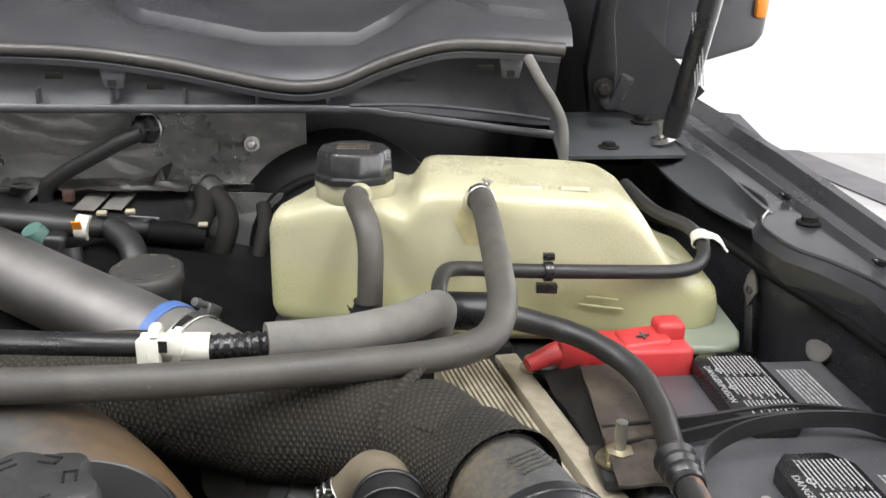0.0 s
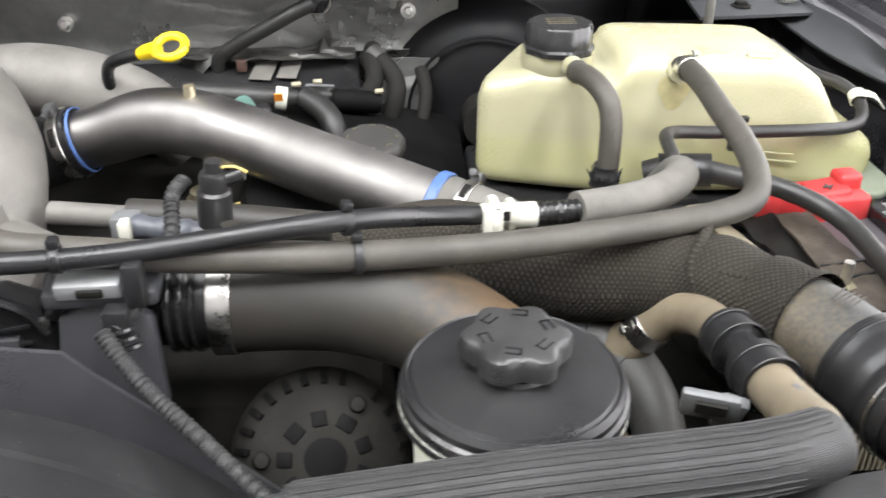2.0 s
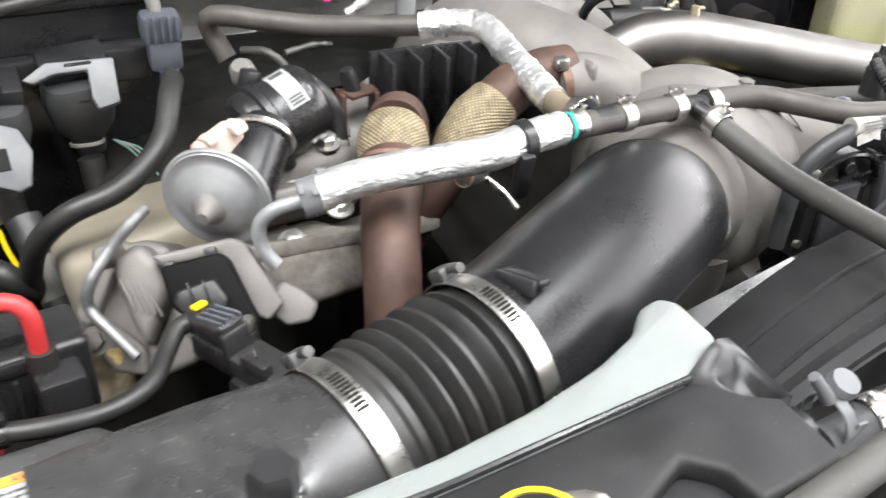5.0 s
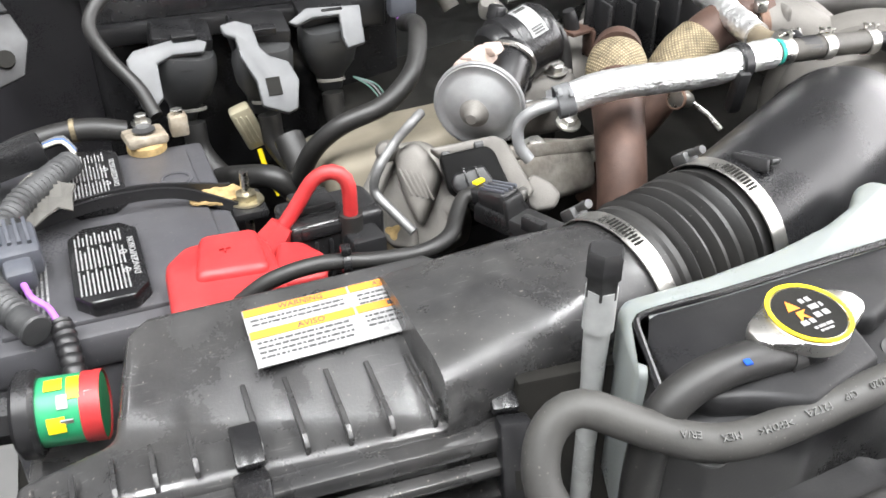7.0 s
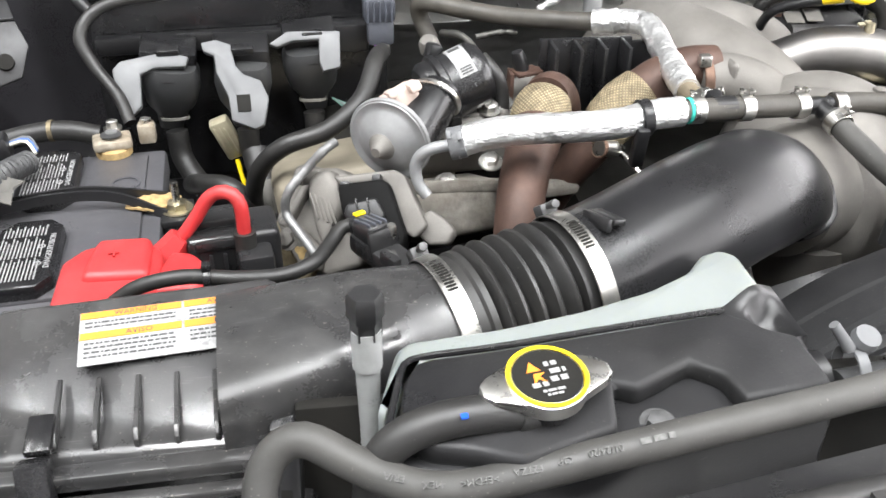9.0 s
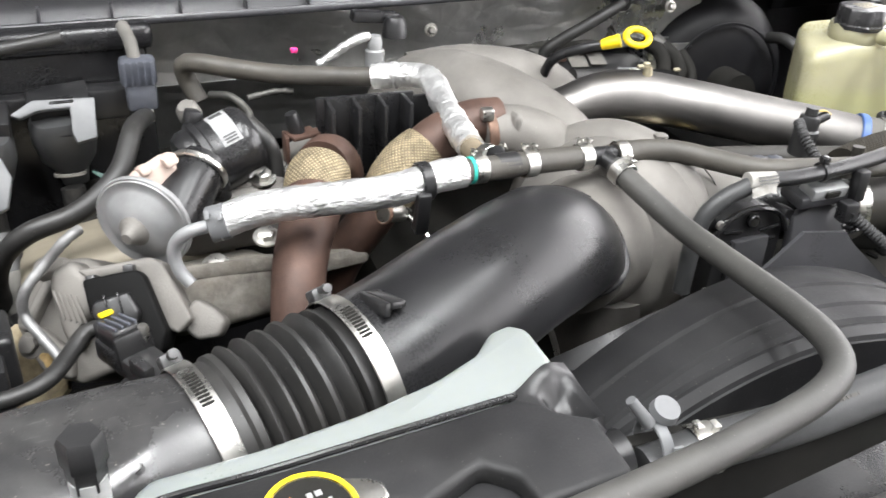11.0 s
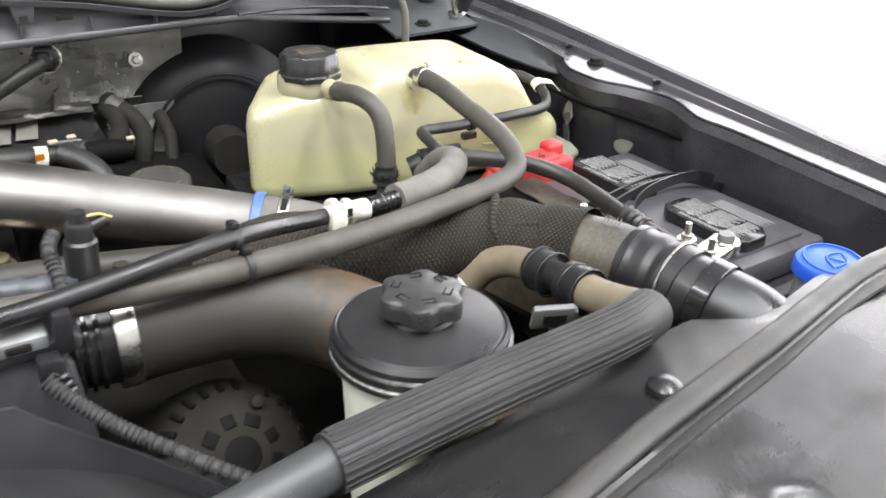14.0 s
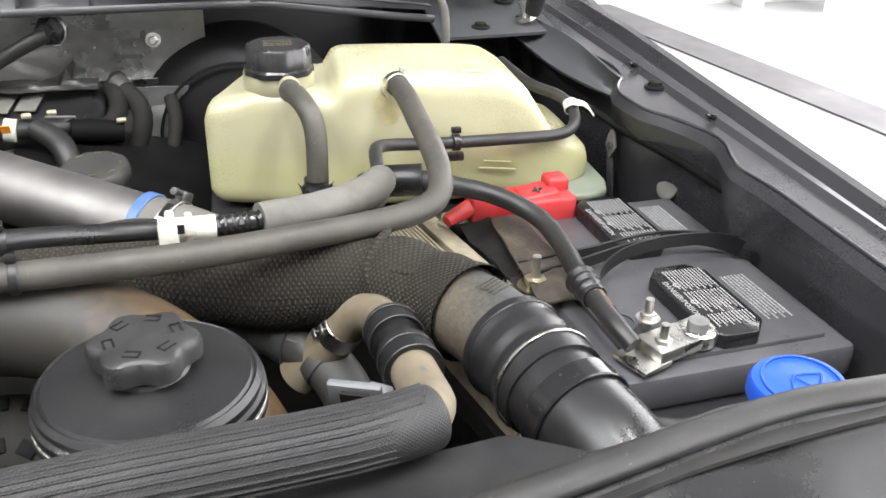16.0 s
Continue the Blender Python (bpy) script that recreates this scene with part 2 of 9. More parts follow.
M_PAINT_OUT = material("glossy_body_paint", (0.02, 0.02, 0.024), 0.3, var=0.05, scale=5, coat=1.0, bump=0.0, smudge=0.0)
M_DARK = material("dirty_dark_engine_metal", (0.010, 0.010, 0.009), 0.7, dust=0.3, scale=20, dust_color=(0.030, 0.026, 0.022), spec=0.15)
M_ALTER = material("dirty_alternator_casting", (0.012, 0.0115, 0.0105), 0.75, dust=0.6, scale=40, dust_color=(0.024, 0.022, 0.018), spec=0.15, bump=0.5)
M_WALL = material("white_painted_wall", (0.66, 0.66, 0.66), 0.8, var=0.03, scale=2, bump=0.05)
M_FLOOR = material("sealed_concrete_floor", (0.40, 0.40, 0.39), 0.45, var=0.1, scale=3, bump=0.05)
M_WHITE_PRINT = material("white_print", (0.27, 0.27, 0.27), 0.6, var=0.3, scale=300, bump=0)
M_DARK_PRINT = material("dark_print", (0.05, 0.05, 0.05), 0.6, var=0.05, bump=0)
M_ORANGE = material("orange_print", (0.60, 0.20, 0.015), 0.5, var=0.04, bump=0)
M_GREEN = material("green_print", (0.02, 0.26, 0.11), 0.35, var=0.05, bump=0)
M_BATT = material("black_battery_case", (0.0585, 0.0585, 0.0650), 0.34, dust=0.26, scale=16, dust_color=(0.12, 0.115, 0.11), specks=0.4)
M_CLOTH = material("woven_heat_sleeve_cloth", (0.020, 0.0188, 0.0165), 0.85, dust=0.5, scale=14, dust_color=(0.078, 0.067, 0.049), bump=0.2, spec=0.2)
M_SLEEVE = material("black_braided_sleeve", (0.022, 0.022, 0.023), 0.55, dust=0.2, scale=30, dust_color=(0.09, 0.085, 0.08), bump=0.1)
M_BLUE_RING = material("blue_band", (0.06, 0.12, 0.30), 0.45, var=0.1)
M_PURPLE = material("violet_wire", (0.35, 0.12, 0.5), 0.5, bump=0)
M_TEAL = material("green_paint_mark", (0.02, 0.35, 0.28), 0.5, bump=0)


def woven(m, scale, strength, distance=0.0015, low=0.45, high=1.5):
    """Adds a woven relief to a cloth or braid, from two crossing waves."""
    t = m.node_tree
    n, l = t.nodes.new, t.links.new
    b = t.nodes["Principled BSDF"]
    co = n("ShaderNodeUVMap")
    waves = []
    for angle in (0.785, -0.785):
        mp = n("ShaderNodeMapping")
        mp.inputs["Rotation"].default_value = (0, 0, angle)
        w = n("ShaderNodeTexWave")
        w.inputs["Scale"].default_value, w.inputs["Distortion"].default_value = scale, 0.6
        l(co.outputs["UV"], mp.inputs["Vector"])
        l(mp.outputs[0], w.inputs["Vector"])
        waves.append(w.outputs["Fac"])
    mx = n("ShaderNodeMath")
    mx.operation = "MULTIPLY"
    l(waves[0], mx.inputs[0])
    l(waves[1], mx.inputs[1])
    bp = n("ShaderNodeBump")
    bp.inputs["Strength"].default_value, bp.inputs["Distance"].default_value = strength, distance
    l(mx.outputs[0], bp.inputs["Height"])
    l(bp.outputs[0], b.inputs["Normal"])
    old = b.inputs["Base Color"].links[0].from_socket
    mm = n("ShaderNodeMapRange")
    mm.inputs[3].default_value, mm.inputs[4].default_value = low, high
    l(mx.outputs[0], mm.inputs[0])
    mu = n("ShaderNodeMix")
    mu.data_type, mu.blend_type = "RGBA", "MULTIPLY"
    mu.inputs[0].default_value = 1.0
    l(old, mu.inputs[6])
    l(mm.outputs[0], mu.inputs[7])
    l(mu.outputs[2], b.inputs["Base Color"])


def creased(m, scale, strength, distance):
    """Sharp folds of crumpled foil: a bump from the borders of stretched cells."""
    t = m.node_tree
    n, l = t.nodes.new, t.links.new
    b = t.nodes["Principled BSDF"]
    co, mp, vo, mr, bp = n("ShaderNodeTexCoord"), n("ShaderNodeMapping"), n("ShaderNodeTexVoronoi"), n("ShaderNodeMapRange"), n("ShaderNodeBump")
    vo.feature = "DISTANCE_TO_EDGE"
    vo.inputs["Scale"].default_value = scale
    mp.inputs["Rotation"].default_value, mp.inputs["Scale"].default_value = (0.4, 0.3, 0.5), (0.6, 1.0, 1.3)
    mr.inputs[1].default_value, mr.inputs[2].default_value = 0.0, 0.35
    l(co.outputs["Object"], mp.inputs["Vector"])
    l(mp.outputs[0], vo.inputs["Vector"])
    l(vo.outputs["Distance"], mr.inputs[0])
    bp.inputs["Strength"].default_value, bp.inputs["Distance"].default_value = strength, distance
    l(mr.outputs[0], bp.inputs["Height"])
    l(b.inputs["Normal"].links[0].from_socket, bp.inputs["Normal"])
    l(bp.outputs[0], b.inputs["Normal"])


creased(M_SHIELD, 30, 0.42, 0.002)
creased(M_FOIL, 150, 0.4, 0.0014)
def scratched(m, colour, amount):
    """Thin pale scratches across a moulding, in two directions."""
    t = m.node_tree
    n, l = t.nodes.new, t.links.new
    b = t.nodes["Principled BSDF"]
    co, add, mx = n("ShaderNodeTexCoord"), n("ShaderNodeMath"), n("ShaderNodeMix")
    for k, turn in enumerate((0.5, -0.9)):
        mp, nz, sr = n("ShaderNodeMapping"), n("ShaderNodeTexNoise"), n("ShaderNodeMapRange")
        mp.inputs["Rotation"].default_value, mp.inputs["Scale"].default_value = (0, 0, turn), (28, 420, 420)
        nz.inputs["Scale"].default_value, nz.inputs["Detail"].default_value = 1.0, 3.0
        sr.inputs[1].default_value, sr.inputs[2].default_value, sr.inputs[4].default_value = 0.67, 0.73, amount
        l(co.outputs["Object"], mp.inputs["Vector"])
        l(mp.outputs[0], nz.inputs["Vector"])
        l(nz.outputs["Fac"], sr.inputs[0])
        l(sr.outputs[0], add.inputs[k])
    add.operation, add.use_clamp = "ADD", True
    mx.data_type = "RGBA"
    mx.inputs[7].default_value = (*colour, 1)
    l(add.outputs[0], mx.inputs[0])
    l(b.inputs["Base Color"].links[0].from_socket, mx.inputs[6])
    l(mx.outputs[2], b.inputs["Base Color"])


scratched(M_AIRBOX, (0.24, 0.235, 0.225), 0.16)
woven(M_CLOTH, 12.0, 0.8, 0.0014, 0.55, 1.4)
woven(M_SLEEVE, 26.0, 0.5, 0.0006, 0.6, 1.3)
woven(M_BRAID, 15.0, 0.7, 0.0016, 0.5, 1.35)


def filled(m, level, colour):
    """Coolant showing through the wall of a tank, up to the level."""
    t = m.node_tree
    n, l = t.nodes.new, t.links.new
    b = t.nodes["Principled BSDF"]
    sep, co, mr, mx = n("ShaderNodeSeparateXYZ"), n("ShaderNodeTexCoord"), n("ShaderNodeMapRange"), n("ShaderNodeMix")
    l(co.outputs["Object"], sep.inputs[0])
    mr.inputs[1].default_value, mr.inputs[2].default_value = level - 0.006, level + 0.012
    mr.inputs[3].default_value, mr.inputs[4].default_value = 0.55, 0.0
    l(sep.outputs["Z"], mr.inputs[0])
    mx.data_type = "RGBA"
    mx.inputs[7].default_value = (*colour, 1)
    l(mr.outputs[0], mx.inputs[0])
    l(b.inputs["Base Color"].links[0].from_socket, mx.inputs[6])
    l(mx.outputs[2], b.inputs["Base Color"])


filled(M_TANK, 1.262, (0.43, 0.43, 0.21))


# ---- builders ----
PLACE, SET = {}, {}


def thing(name, at, label, category, group="", kind="", move=None):
    """An empty that holds a thing's parts. move: a shift, in metres, or a matrix, that sets the whole thing where it stands."""
    ob = new(name)
    SET[ob] = move if isinstance(move, Matrix) else Matrix.Translation(move or (0, 0, 0))
    at = SET[ob] @ Vector(at)
    ob.location = at
    ob.empty_display_size = 0.02
    PLACE[ob] = Matrix.Translation(at)
    return tagged(ob, label, category, group, kind)


def part(name, bm, mat, parent=None, label="", smooth=True, angle=40, m=None, move=None):
    me = bpy.data.meshes.new(name)
    site = SET[parent] if parent is not None else Matrix()
    if move is not None:
        site = (move if isinstance(move, Matrix) else Matrix.Translation(move)) @ site
    if m is None:
        bm.transform(site)
    else:
        m = site @ m
    bm.normal_update()
    bm.to_mesh(me)
    bm.free()
    if smooth:
        me.shade_smooth()
        me.set_sharp_from_angle(angle=radians(angle))
    me.materials.append(mat)
    ob = new(name, me)
    if m is not None:
        ob.matrix_basis = m
    PLACE[ob], SET[ob] = m if m is not None else Matrix(), site
    if parent is not None:
        ob.parent = parent
        ob.matrix_parent_inverse = PLACE[parent].inverted()
    if label:
        ob["label"] = label
    return ob


def smooth_line(pts, step=0.006):
    """A Catmull-Rom curve through the points, at even steps."""
    p = [Vector(q) for q in pts]
    if len(p) == 2:
        n = max(2, int((p[1] - p[0]).length / step))
        return [p[0].lerp(p[1], i / n) for i in range(n + 1)]
    p = [2 * p[0] - p[1], *p, 2 * p[-1] - p[-2]]
    fine = []
    for a, b, c, d in zip(p, p[1:], p[2:], p[3:]):
        for i in range(24):
            u = i / 24
            fine.append(0.5 * ((2 * b) + (c - a) * u + (2 * a - 5 * b + 4 * c - d) * u * u + (3 * b - a - 3 * c + d) * u ** 3))
    fine.append(p[-2])
    out, left = [fine[0]], 0.0
    for a, b in zip(fine, fine[1:]):
        left += (b - a).length
        if left >= step:
            out.append(b)
            left = 0.0
    if (out[-1] - fine[-1]).length > step * 0.3:
        out.append(fine[-1])
    return out


def tube(pts, r, seg=14, step=0.006, shape=None, caps=True, squash=1.0, up=(0, 0, 1)):
    """A tube along a smooth line. shape(u, s): factor on the radius at the fraction u, s metres along; r may be a list along the line."""
    line = smooth_line(pts, step)
    bm = bmesh.new()
    uv = bm.loops.layers.uv.new("UVMap")
    rings, far, s = [], len(line) - 1, 0.0
    side = None
    where = []
    for i, p in enumerate(line):
        t = (line[min(i + 1, far)] - line[max(i - 1, 0)]).normalized()
        if side is None:
            side = t.cross(Vector(up))
            if side.length < 1e-3:
                side = t.cross(Vector((0, 1, 0)))
        side = (side - t * side.dot(t)).normalized()
        other = side.cross(t)
        if i:
            s += (p - line[i - 1]).length
        u = i / far
        if isinstance(r, (list, tuple)):
            k = u * (len(r) - 1)
            j = min(int(k), len(r) - 2)
            rad = r[j] + (r[j + 1] - r[j]) * (k - j)
        else:
            rad = r
        rad *= shape(u, s) if shape else 1.0
        rings.append([bm.verts.new(p + side * (rad * math.cos(a)) + other * (rad * squash * math.sin(a))) for a in (2 * math.pi * q / seg for q in range(seg))])
        where.append(s)
    for k, (a, b) in enumerate(zip(rings, rings[1:])):
        for q in range(seg):
            f = bm.faces.new((a[q], b[q], b[(q + 1) % seg], a[(q + 1) % seg]))
            for lp, (ss, qq) in zip(f.loops, ((where[k], q), (where[k + 1], q), (where[k + 1], q + 1), (where[k], q + 1))):
                lp[uv].uv = (ss * 8, qq / seg * 2 * math.pi * (r if not isinstance(r, (list, tuple)) else r[0]) * 8)
    if caps:
        bm.faces.new(rings[0])
        bm.faces.new(list(reversed(rings[-1])))
    bmesh.ops.recalc_face_normals(bm, faces=bm.faces)
    return bm


def lathe(profile, m=None, seg=32, wobble=None):
    """Turns (radius, height) pairs round z; then moves by m. wobble(a): factor on the radius by angle."""
    bm = bmesh.new()
    rings = []
    for r, z in profile:
        if r <= 1e-6:
            rings.append([bm.verts.new((0, 0, z))])
        else:
            rings.append([bm.verts.new((r * (wobble(a) if wobble else 1) * math.cos(a), r * (wobble(a) if wobble else 1) * math.sin(a), z))
                          for a in (2 * math.pi * q / seg for q in range(seg))])
    for a, b in zip(rings, rings[1:]):
        for q in range(seg):
            vs = [a[q % len(a)], a[(q + 1) % seg % len(a)], b[(q + 1) % seg % len(b)], b[q % len(b)]]
            keep = []
            for v in vs:
                if v not in keep:
                    keep.append(v)
            if len(keep) > 2:
                bm.faces.new(keep)
    for ring, flip in ((rings[0], True), (rings[-1], False)):
        if len(ring) > 2:
            bm.faces.new(list(reversed(ring)) if flip else ring)
    bmesh.ops.recalc_face_normals(bm, faces=bm.faces)
    if m is not None:
        bm.transform(m)
    return bm


def box(sx, sy, sz, bev=0.0, m=None, segs=2):
    bm = bmesh.new()
    bmesh.ops.create_cube(bm, size=1.0)
    bm.transform(Matrix.Diagonal((sx, sy, sz, 1)))
    if bev:
        bmesh.ops.bevel(bm, geom=list(bm.edges), offset=bev, segments=segs, profile=0.5, affect="EDGES")
    if m is not None:
        bm.transform(m)
    return bm


def prism(poly, depth, bev=0.0, m=None, segs=2, only_caps=False):
    """A polygon in x and y, drawn out along z from 0 to depth."""
    bm = bmesh.new()
    lo = [bm.verts.new((x, y, 0)) for x, y in poly]
    hi = [bm.verts.new((x, y, depth)) for x, y in poly]
    bm.faces.new(list(reversed(lo)))
    bm.faces.new(hi)
    n = len(poly)
    for i in range(n):
        bm.faces.new((lo[i], lo[(i + 1) % n], hi[(i + 1) % n], hi[i]))
    bmesh.ops.recalc_face_normals(bm, faces=bm.faces)
    if bev:
        bmesh.ops.bevel(bm, geom=list(bm.edges), offset=bev, segments=segs, profile=0.5, affect="EDGES")
    if m is not None:
        bm.transform(m)
    return bm


def joined(*bms):
    """One mesh out of several pieces of one part."""
    out = bmesh.new()
    for b in bms:
        me = bpy.data.meshes.new("piece")
        b.to_mesh(me)
        b.free()
        out.from_mesh(me)
        bpy.data.meshes.remove(me)
    return out


def axis_pose(at, direction, up=(0, 0, 1)):
    """The pose whose z axis runs along direction."""
    z = Vector(direction).normalized()
    x = Vector(up).cross(z)
    if x.length < 1e-4:
        x = Vector((1, 0, 0)).cross(z)
        if x.length < 1e-4:
            x = Vector((0, 1, 0))
    x.normalize()
    y = z.cross(x)
    return Matrix.Translation(at) @ Matrix((x, y, z)).transposed().to_4x4()


def strip(pts, width, thick, across, step=0.006):
    """A flat band along a smooth line; across: the direction of its width."""
    line = smooth_line(pts, step)
    bm = bmesh.new()
    rows, far = [], len(line) - 1
    for i, p in enumerate(line):
        t = (line[min(i + 1, far)] - line[max(i - 1, 0)]).normalized()
        w = Vector(across)
        w = (w - t * w.dot(t)).normalized()
        nrm = t.cross(w)
        rows.append([bm.verts.new(p + w * (a * width / 2) + nrm * (b * thick / 2)) for a, b in ((-1, -1), (1, -1), (1, 1), (-1, 1))])
    for a, b in zip(rows, rows[1:]):
        for q in range(4):
            bm.faces.new((a[q], a[(q + 1) % 4], b[(q + 1) % 4], b[q]))
    bm.faces.new(rows[0])
    bm.faces.new(list(reversed(rows[-1])))
    bmesh.ops.recalc_face_normals(bm, faces=bm.faces)
    return bm


def sheet(grid):
    """A surface from rows of points."""
    bm = bmesh.new()
    vs = [[bm.verts.new(p) for p in row] for row in grid]
    for a, b in zip(vs, vs[1:]):
        for i in range(len(a) - 1):
            bm.faces.new((a[i], a[i + 1], b[i + 1], b[i]))
    return bm


def thick(bm, t):
    bmesh.ops.recalc_face_normals(bm, faces=bm.faces)
    bmesh.ops.solidify(bm, geom=list(bm.faces), thickness=t)
    bmesh.ops.recalc_face_normals(bm, faces=bm.faces)
    return bm


def ring(at, direction, r, width, t, seg=40, squash=1.0):
    """A band round an axis."""
    h = width / 2
    e = min(t * 0.4, h * 0.4)
    prof = [(r, -h), (r + t - e, -h), (r + t, -h + e), (r + t, h - e), (r + t - e, h), (r, h)]
    bm = bmesh.new()
    rows = [[bm.verts.new((q * math.cos(a), q * squash * math.sin(a), z)) for q, z in prof] for a in (2 * math.pi * i / seg for i in range(seg))]
    for i in range(seg):
        a, b = rows[i], rows[(i + 1) % seg]
        for j in range(len(prof)):
            k = (j + 1) % len(prof)
            bm.faces.new((a[j], a[k], b[k], b[j]))
    bmesh.ops.recalc_face_normals(bm, faces=bm.faces)
    bm.transform(axis_pose(at, direction))
    return bm


def bolt(name, at, direction, r, h, mat, parent=None, washer=True, label="", category="bolt"):
    prof = [(0, h), (r * 0.7, h), (r * 0.98, h * 0.9), (r, 0), (0, 0)]
    head = lathe(prof, seg=6)
    pieces = [head]
    if washer:
        pieces.append(lathe([(0, h * 0.25), (r * 1.5, h * 0.2), (r * 1.55, 0), (0, 0)], seg=20))
    bm = joined(*pieces)
    bm.transform(axis_pose(at, direction))
    ob = part(name, bm, mat, parent, angle=30)
    if parent is None:
        tagged(ob, label, category)
    return ob


def spring_clamp(at, direction, r, parent, mat=None, turn=0.0):
    """A constant-tension clamp: a band with two lifted ears."""
    mat = mat or M_ZINC
    m = axis_pose(at, direction) @ Matrix.Rotation(turn, 4, "Z")
    bm = ring((0, 0, 0), (0, 0, 1), r * 1.02, r * 1.1, 0.0012, seg=24)
    ears = []
    for z in (-0.35, 0.35):
        ears.append(box(0.0045, 0.0016, r * 0.35, 0.0004, pose(r + 0.0035, 0.0026 * (1 if z > 0 else -1), z * r)))
        ears.append(box(0.0016, 0.0075, r * 0.3, 0.0004, pose(r + 0.0054, 0.0015 * (1 if z > 0 else -1), z * r)))
    out = joined(bm, *ears)
    out.transform(m)
    return part("hose_clamp", out, mat, parent, "shiny spring hose clamp")


def worm_clamp(at, direction, r, width, parent, turn=0.0, mat=None, name="hose_clamp"):
    mat = mat or M_ZINC
    m = axis_pose(at, direction) @ Matrix.Rotation(turn, 4, "Z")
    band = part(name, (lambda b: (b.transform(m), b)[1])(ring((0, 0, 0), (0, 0, 1), r, width, 0.0012, seg=48)), mat, parent, "bright stainless worm-drive clamp")
    house = joined(box(0.010, 0.016, width * 0.95, 0.002, pose(r + 0.004, 0, 0)),
                   lathe([(0, 0.024), (0.0032, 0.0235), (0.0036, 0.018), (0.0026, 0.017), (0.0026, 0), (0, 0)], pose(r + 0.006, 0.010, 0, -90, 0, 0) @ pose(0, 0, -0.012), seg=12))
    house.transform(m)
    part("screw_housing", house, M_GREY_METAL if mat is M_ZINC else mat, band)
    slots = joined(*[box(0.0006, 0.0016, width * 0.55, 0, Matrix.Rotation(0.5 + 0.05 * (k + 3), 4, "Z") @ pose(r + 0.0013, 0, 0)) for k in range(10)])
    slots.transform(m)
    part("screw_track", slots, M_DARK, band)
    return band


def crinkled(bm, amp, size):
    """Crumples a mesh's skin like foil."""
    for v in bm.verts:
        v.co += amp * noise.noise_vector(v.co * size) + 0.5 * amp * noise.noise_vector(v.co * (size * 2.7))
    return bm


def cable_tie(at, direction, r, parent, head=(0, 0, 1), width=0.006):
    bm = ring(at, direction, r, width, 0.0016, seg=24)
    h = Vector(head).normalized()
    b2 = box(0.008, 0.006, 0.007, 0.001, axis_pose(Vector(at) + h * (r + 0.004), direction))
    return part("cable_tie", joined(bm, b2), M_PLASTIC, parent)


def writing(text, size, m, mat, parent, depth=0.0003, name="lettering"):
    cu = bpy.data.curves.new("lettering", "FONT")
    cu.body, cu.size, cu.extrude, cu.align_x, cu.align_y, cu.resolution_u = text, size, depth, "CENTER", "CENTER", 2
    ob = new("lettering", cu)
    dg = bpy.context.evaluated_depsgraph_get()
    me = bpy.data.meshes.new_from_object(ob.evaluated_get(dg))
    bpy.data.objects.remove(ob)
    bm = bmesh.new()
    bm.from_mesh(me)
    bpy.data.meshes.remove(me)
    bm.transform(m)
    return part(name, bm, mat, parent, smooth=False)


def bars(rows, m, mat, parent, depth=0.0005, name="lettering", seed=1):
    """Rows of short bars for unreadable print: (x0, x1, y, height) each in the plane of m."""
    rnd = random.Random(seed)
    pieces = []
    for x0, x1, y, h in rows:
        x = x0
        while x < x1 - h * 0.5:
            w = min(h * rnd.uniform(0.8, 3.2), x1 - x)
            pieces.append(box(w, h, depth, 0, pose(x + w / 2, y, depth / 2)))
            x += w + h * 0.45
    bm = joined(*pieces)
    bm.transform(m)
    return part(name, bm, mat, parent, smooth=False)

# ---- the workshop ----
tagged(part("floor", box(12, 14, 0.1, 0, pose(-0.5, 0, -0.05)), M_FLOOR, smooth=False), "pale sealed concrete workshop floor", "floor", kind="structure")
tagged(part("ceiling", box(12, 14, 0.1, 0, pose(-0.5, 0, 5.05)), M_CEILING, smooth=False), "grey workshop ceiling", "ceiling", kind="structure")
for nm, sx, sy, px, py in (("wall_north", 12, 0.2, -0.5, 7.1), ("wall_south", 12, 0.2, -0.5, -7.1), ("wall_west", 0.2, 14, -6.6, 0)):
    tagged(part(nm, box(sx, sy, 5.0, 0, pose(px, py, 2.5)), M_WALL, smooth=False), "plain white workshop wall", "wall", kind="structure")
# the east wall stands open to bright daylight
tagged(part("wall_east", joined(box(0.2, 14, 0.5, 0, pose(4.1, 0, 4.75)), box(0.2, 2.0, 4.5, 0, pose(4.1, -6.0, 2.25)), box(0.2, 0.2, 4.5, 0, pose(4.1, 6.9, 2.25))), M_WALL, smooth=False),
       "white workshop wall with a wide open bay door", "wall", kind="structure")
M_DAY = bpy.data.materials.new("bright_daylight")
M_DAY.use_nodes = True
M_DAY.node_tree.nodes["Principled BSDF"].inputs["Emission Color"].default_value = (1.0, 0.98, 1.0, 1)
M_DAY.node_tree.nodes["Principled BSDF"].inputs["Emission Strength"].default_value = 7.0
tagged(part("backdrop", box(0.05, 13, 5.0, 0, pose(4.6, 0, 2.5)), M_DAY, smooth=False), "overexposed white daylight outside the bay door", "backdrop", kind="structure")

tagged(part("floor_strip", box(0.34, 6.4, 0.012, 0.003, pose(3.31, 4.0, 0.007, 0, 0, 11.3)), M_THRESHOLD, smooth=False), "grey threshold strip on the workshop floor", "threshold", kind="structure")

TURN_DEG = 5.0   # the truck stands turned a little


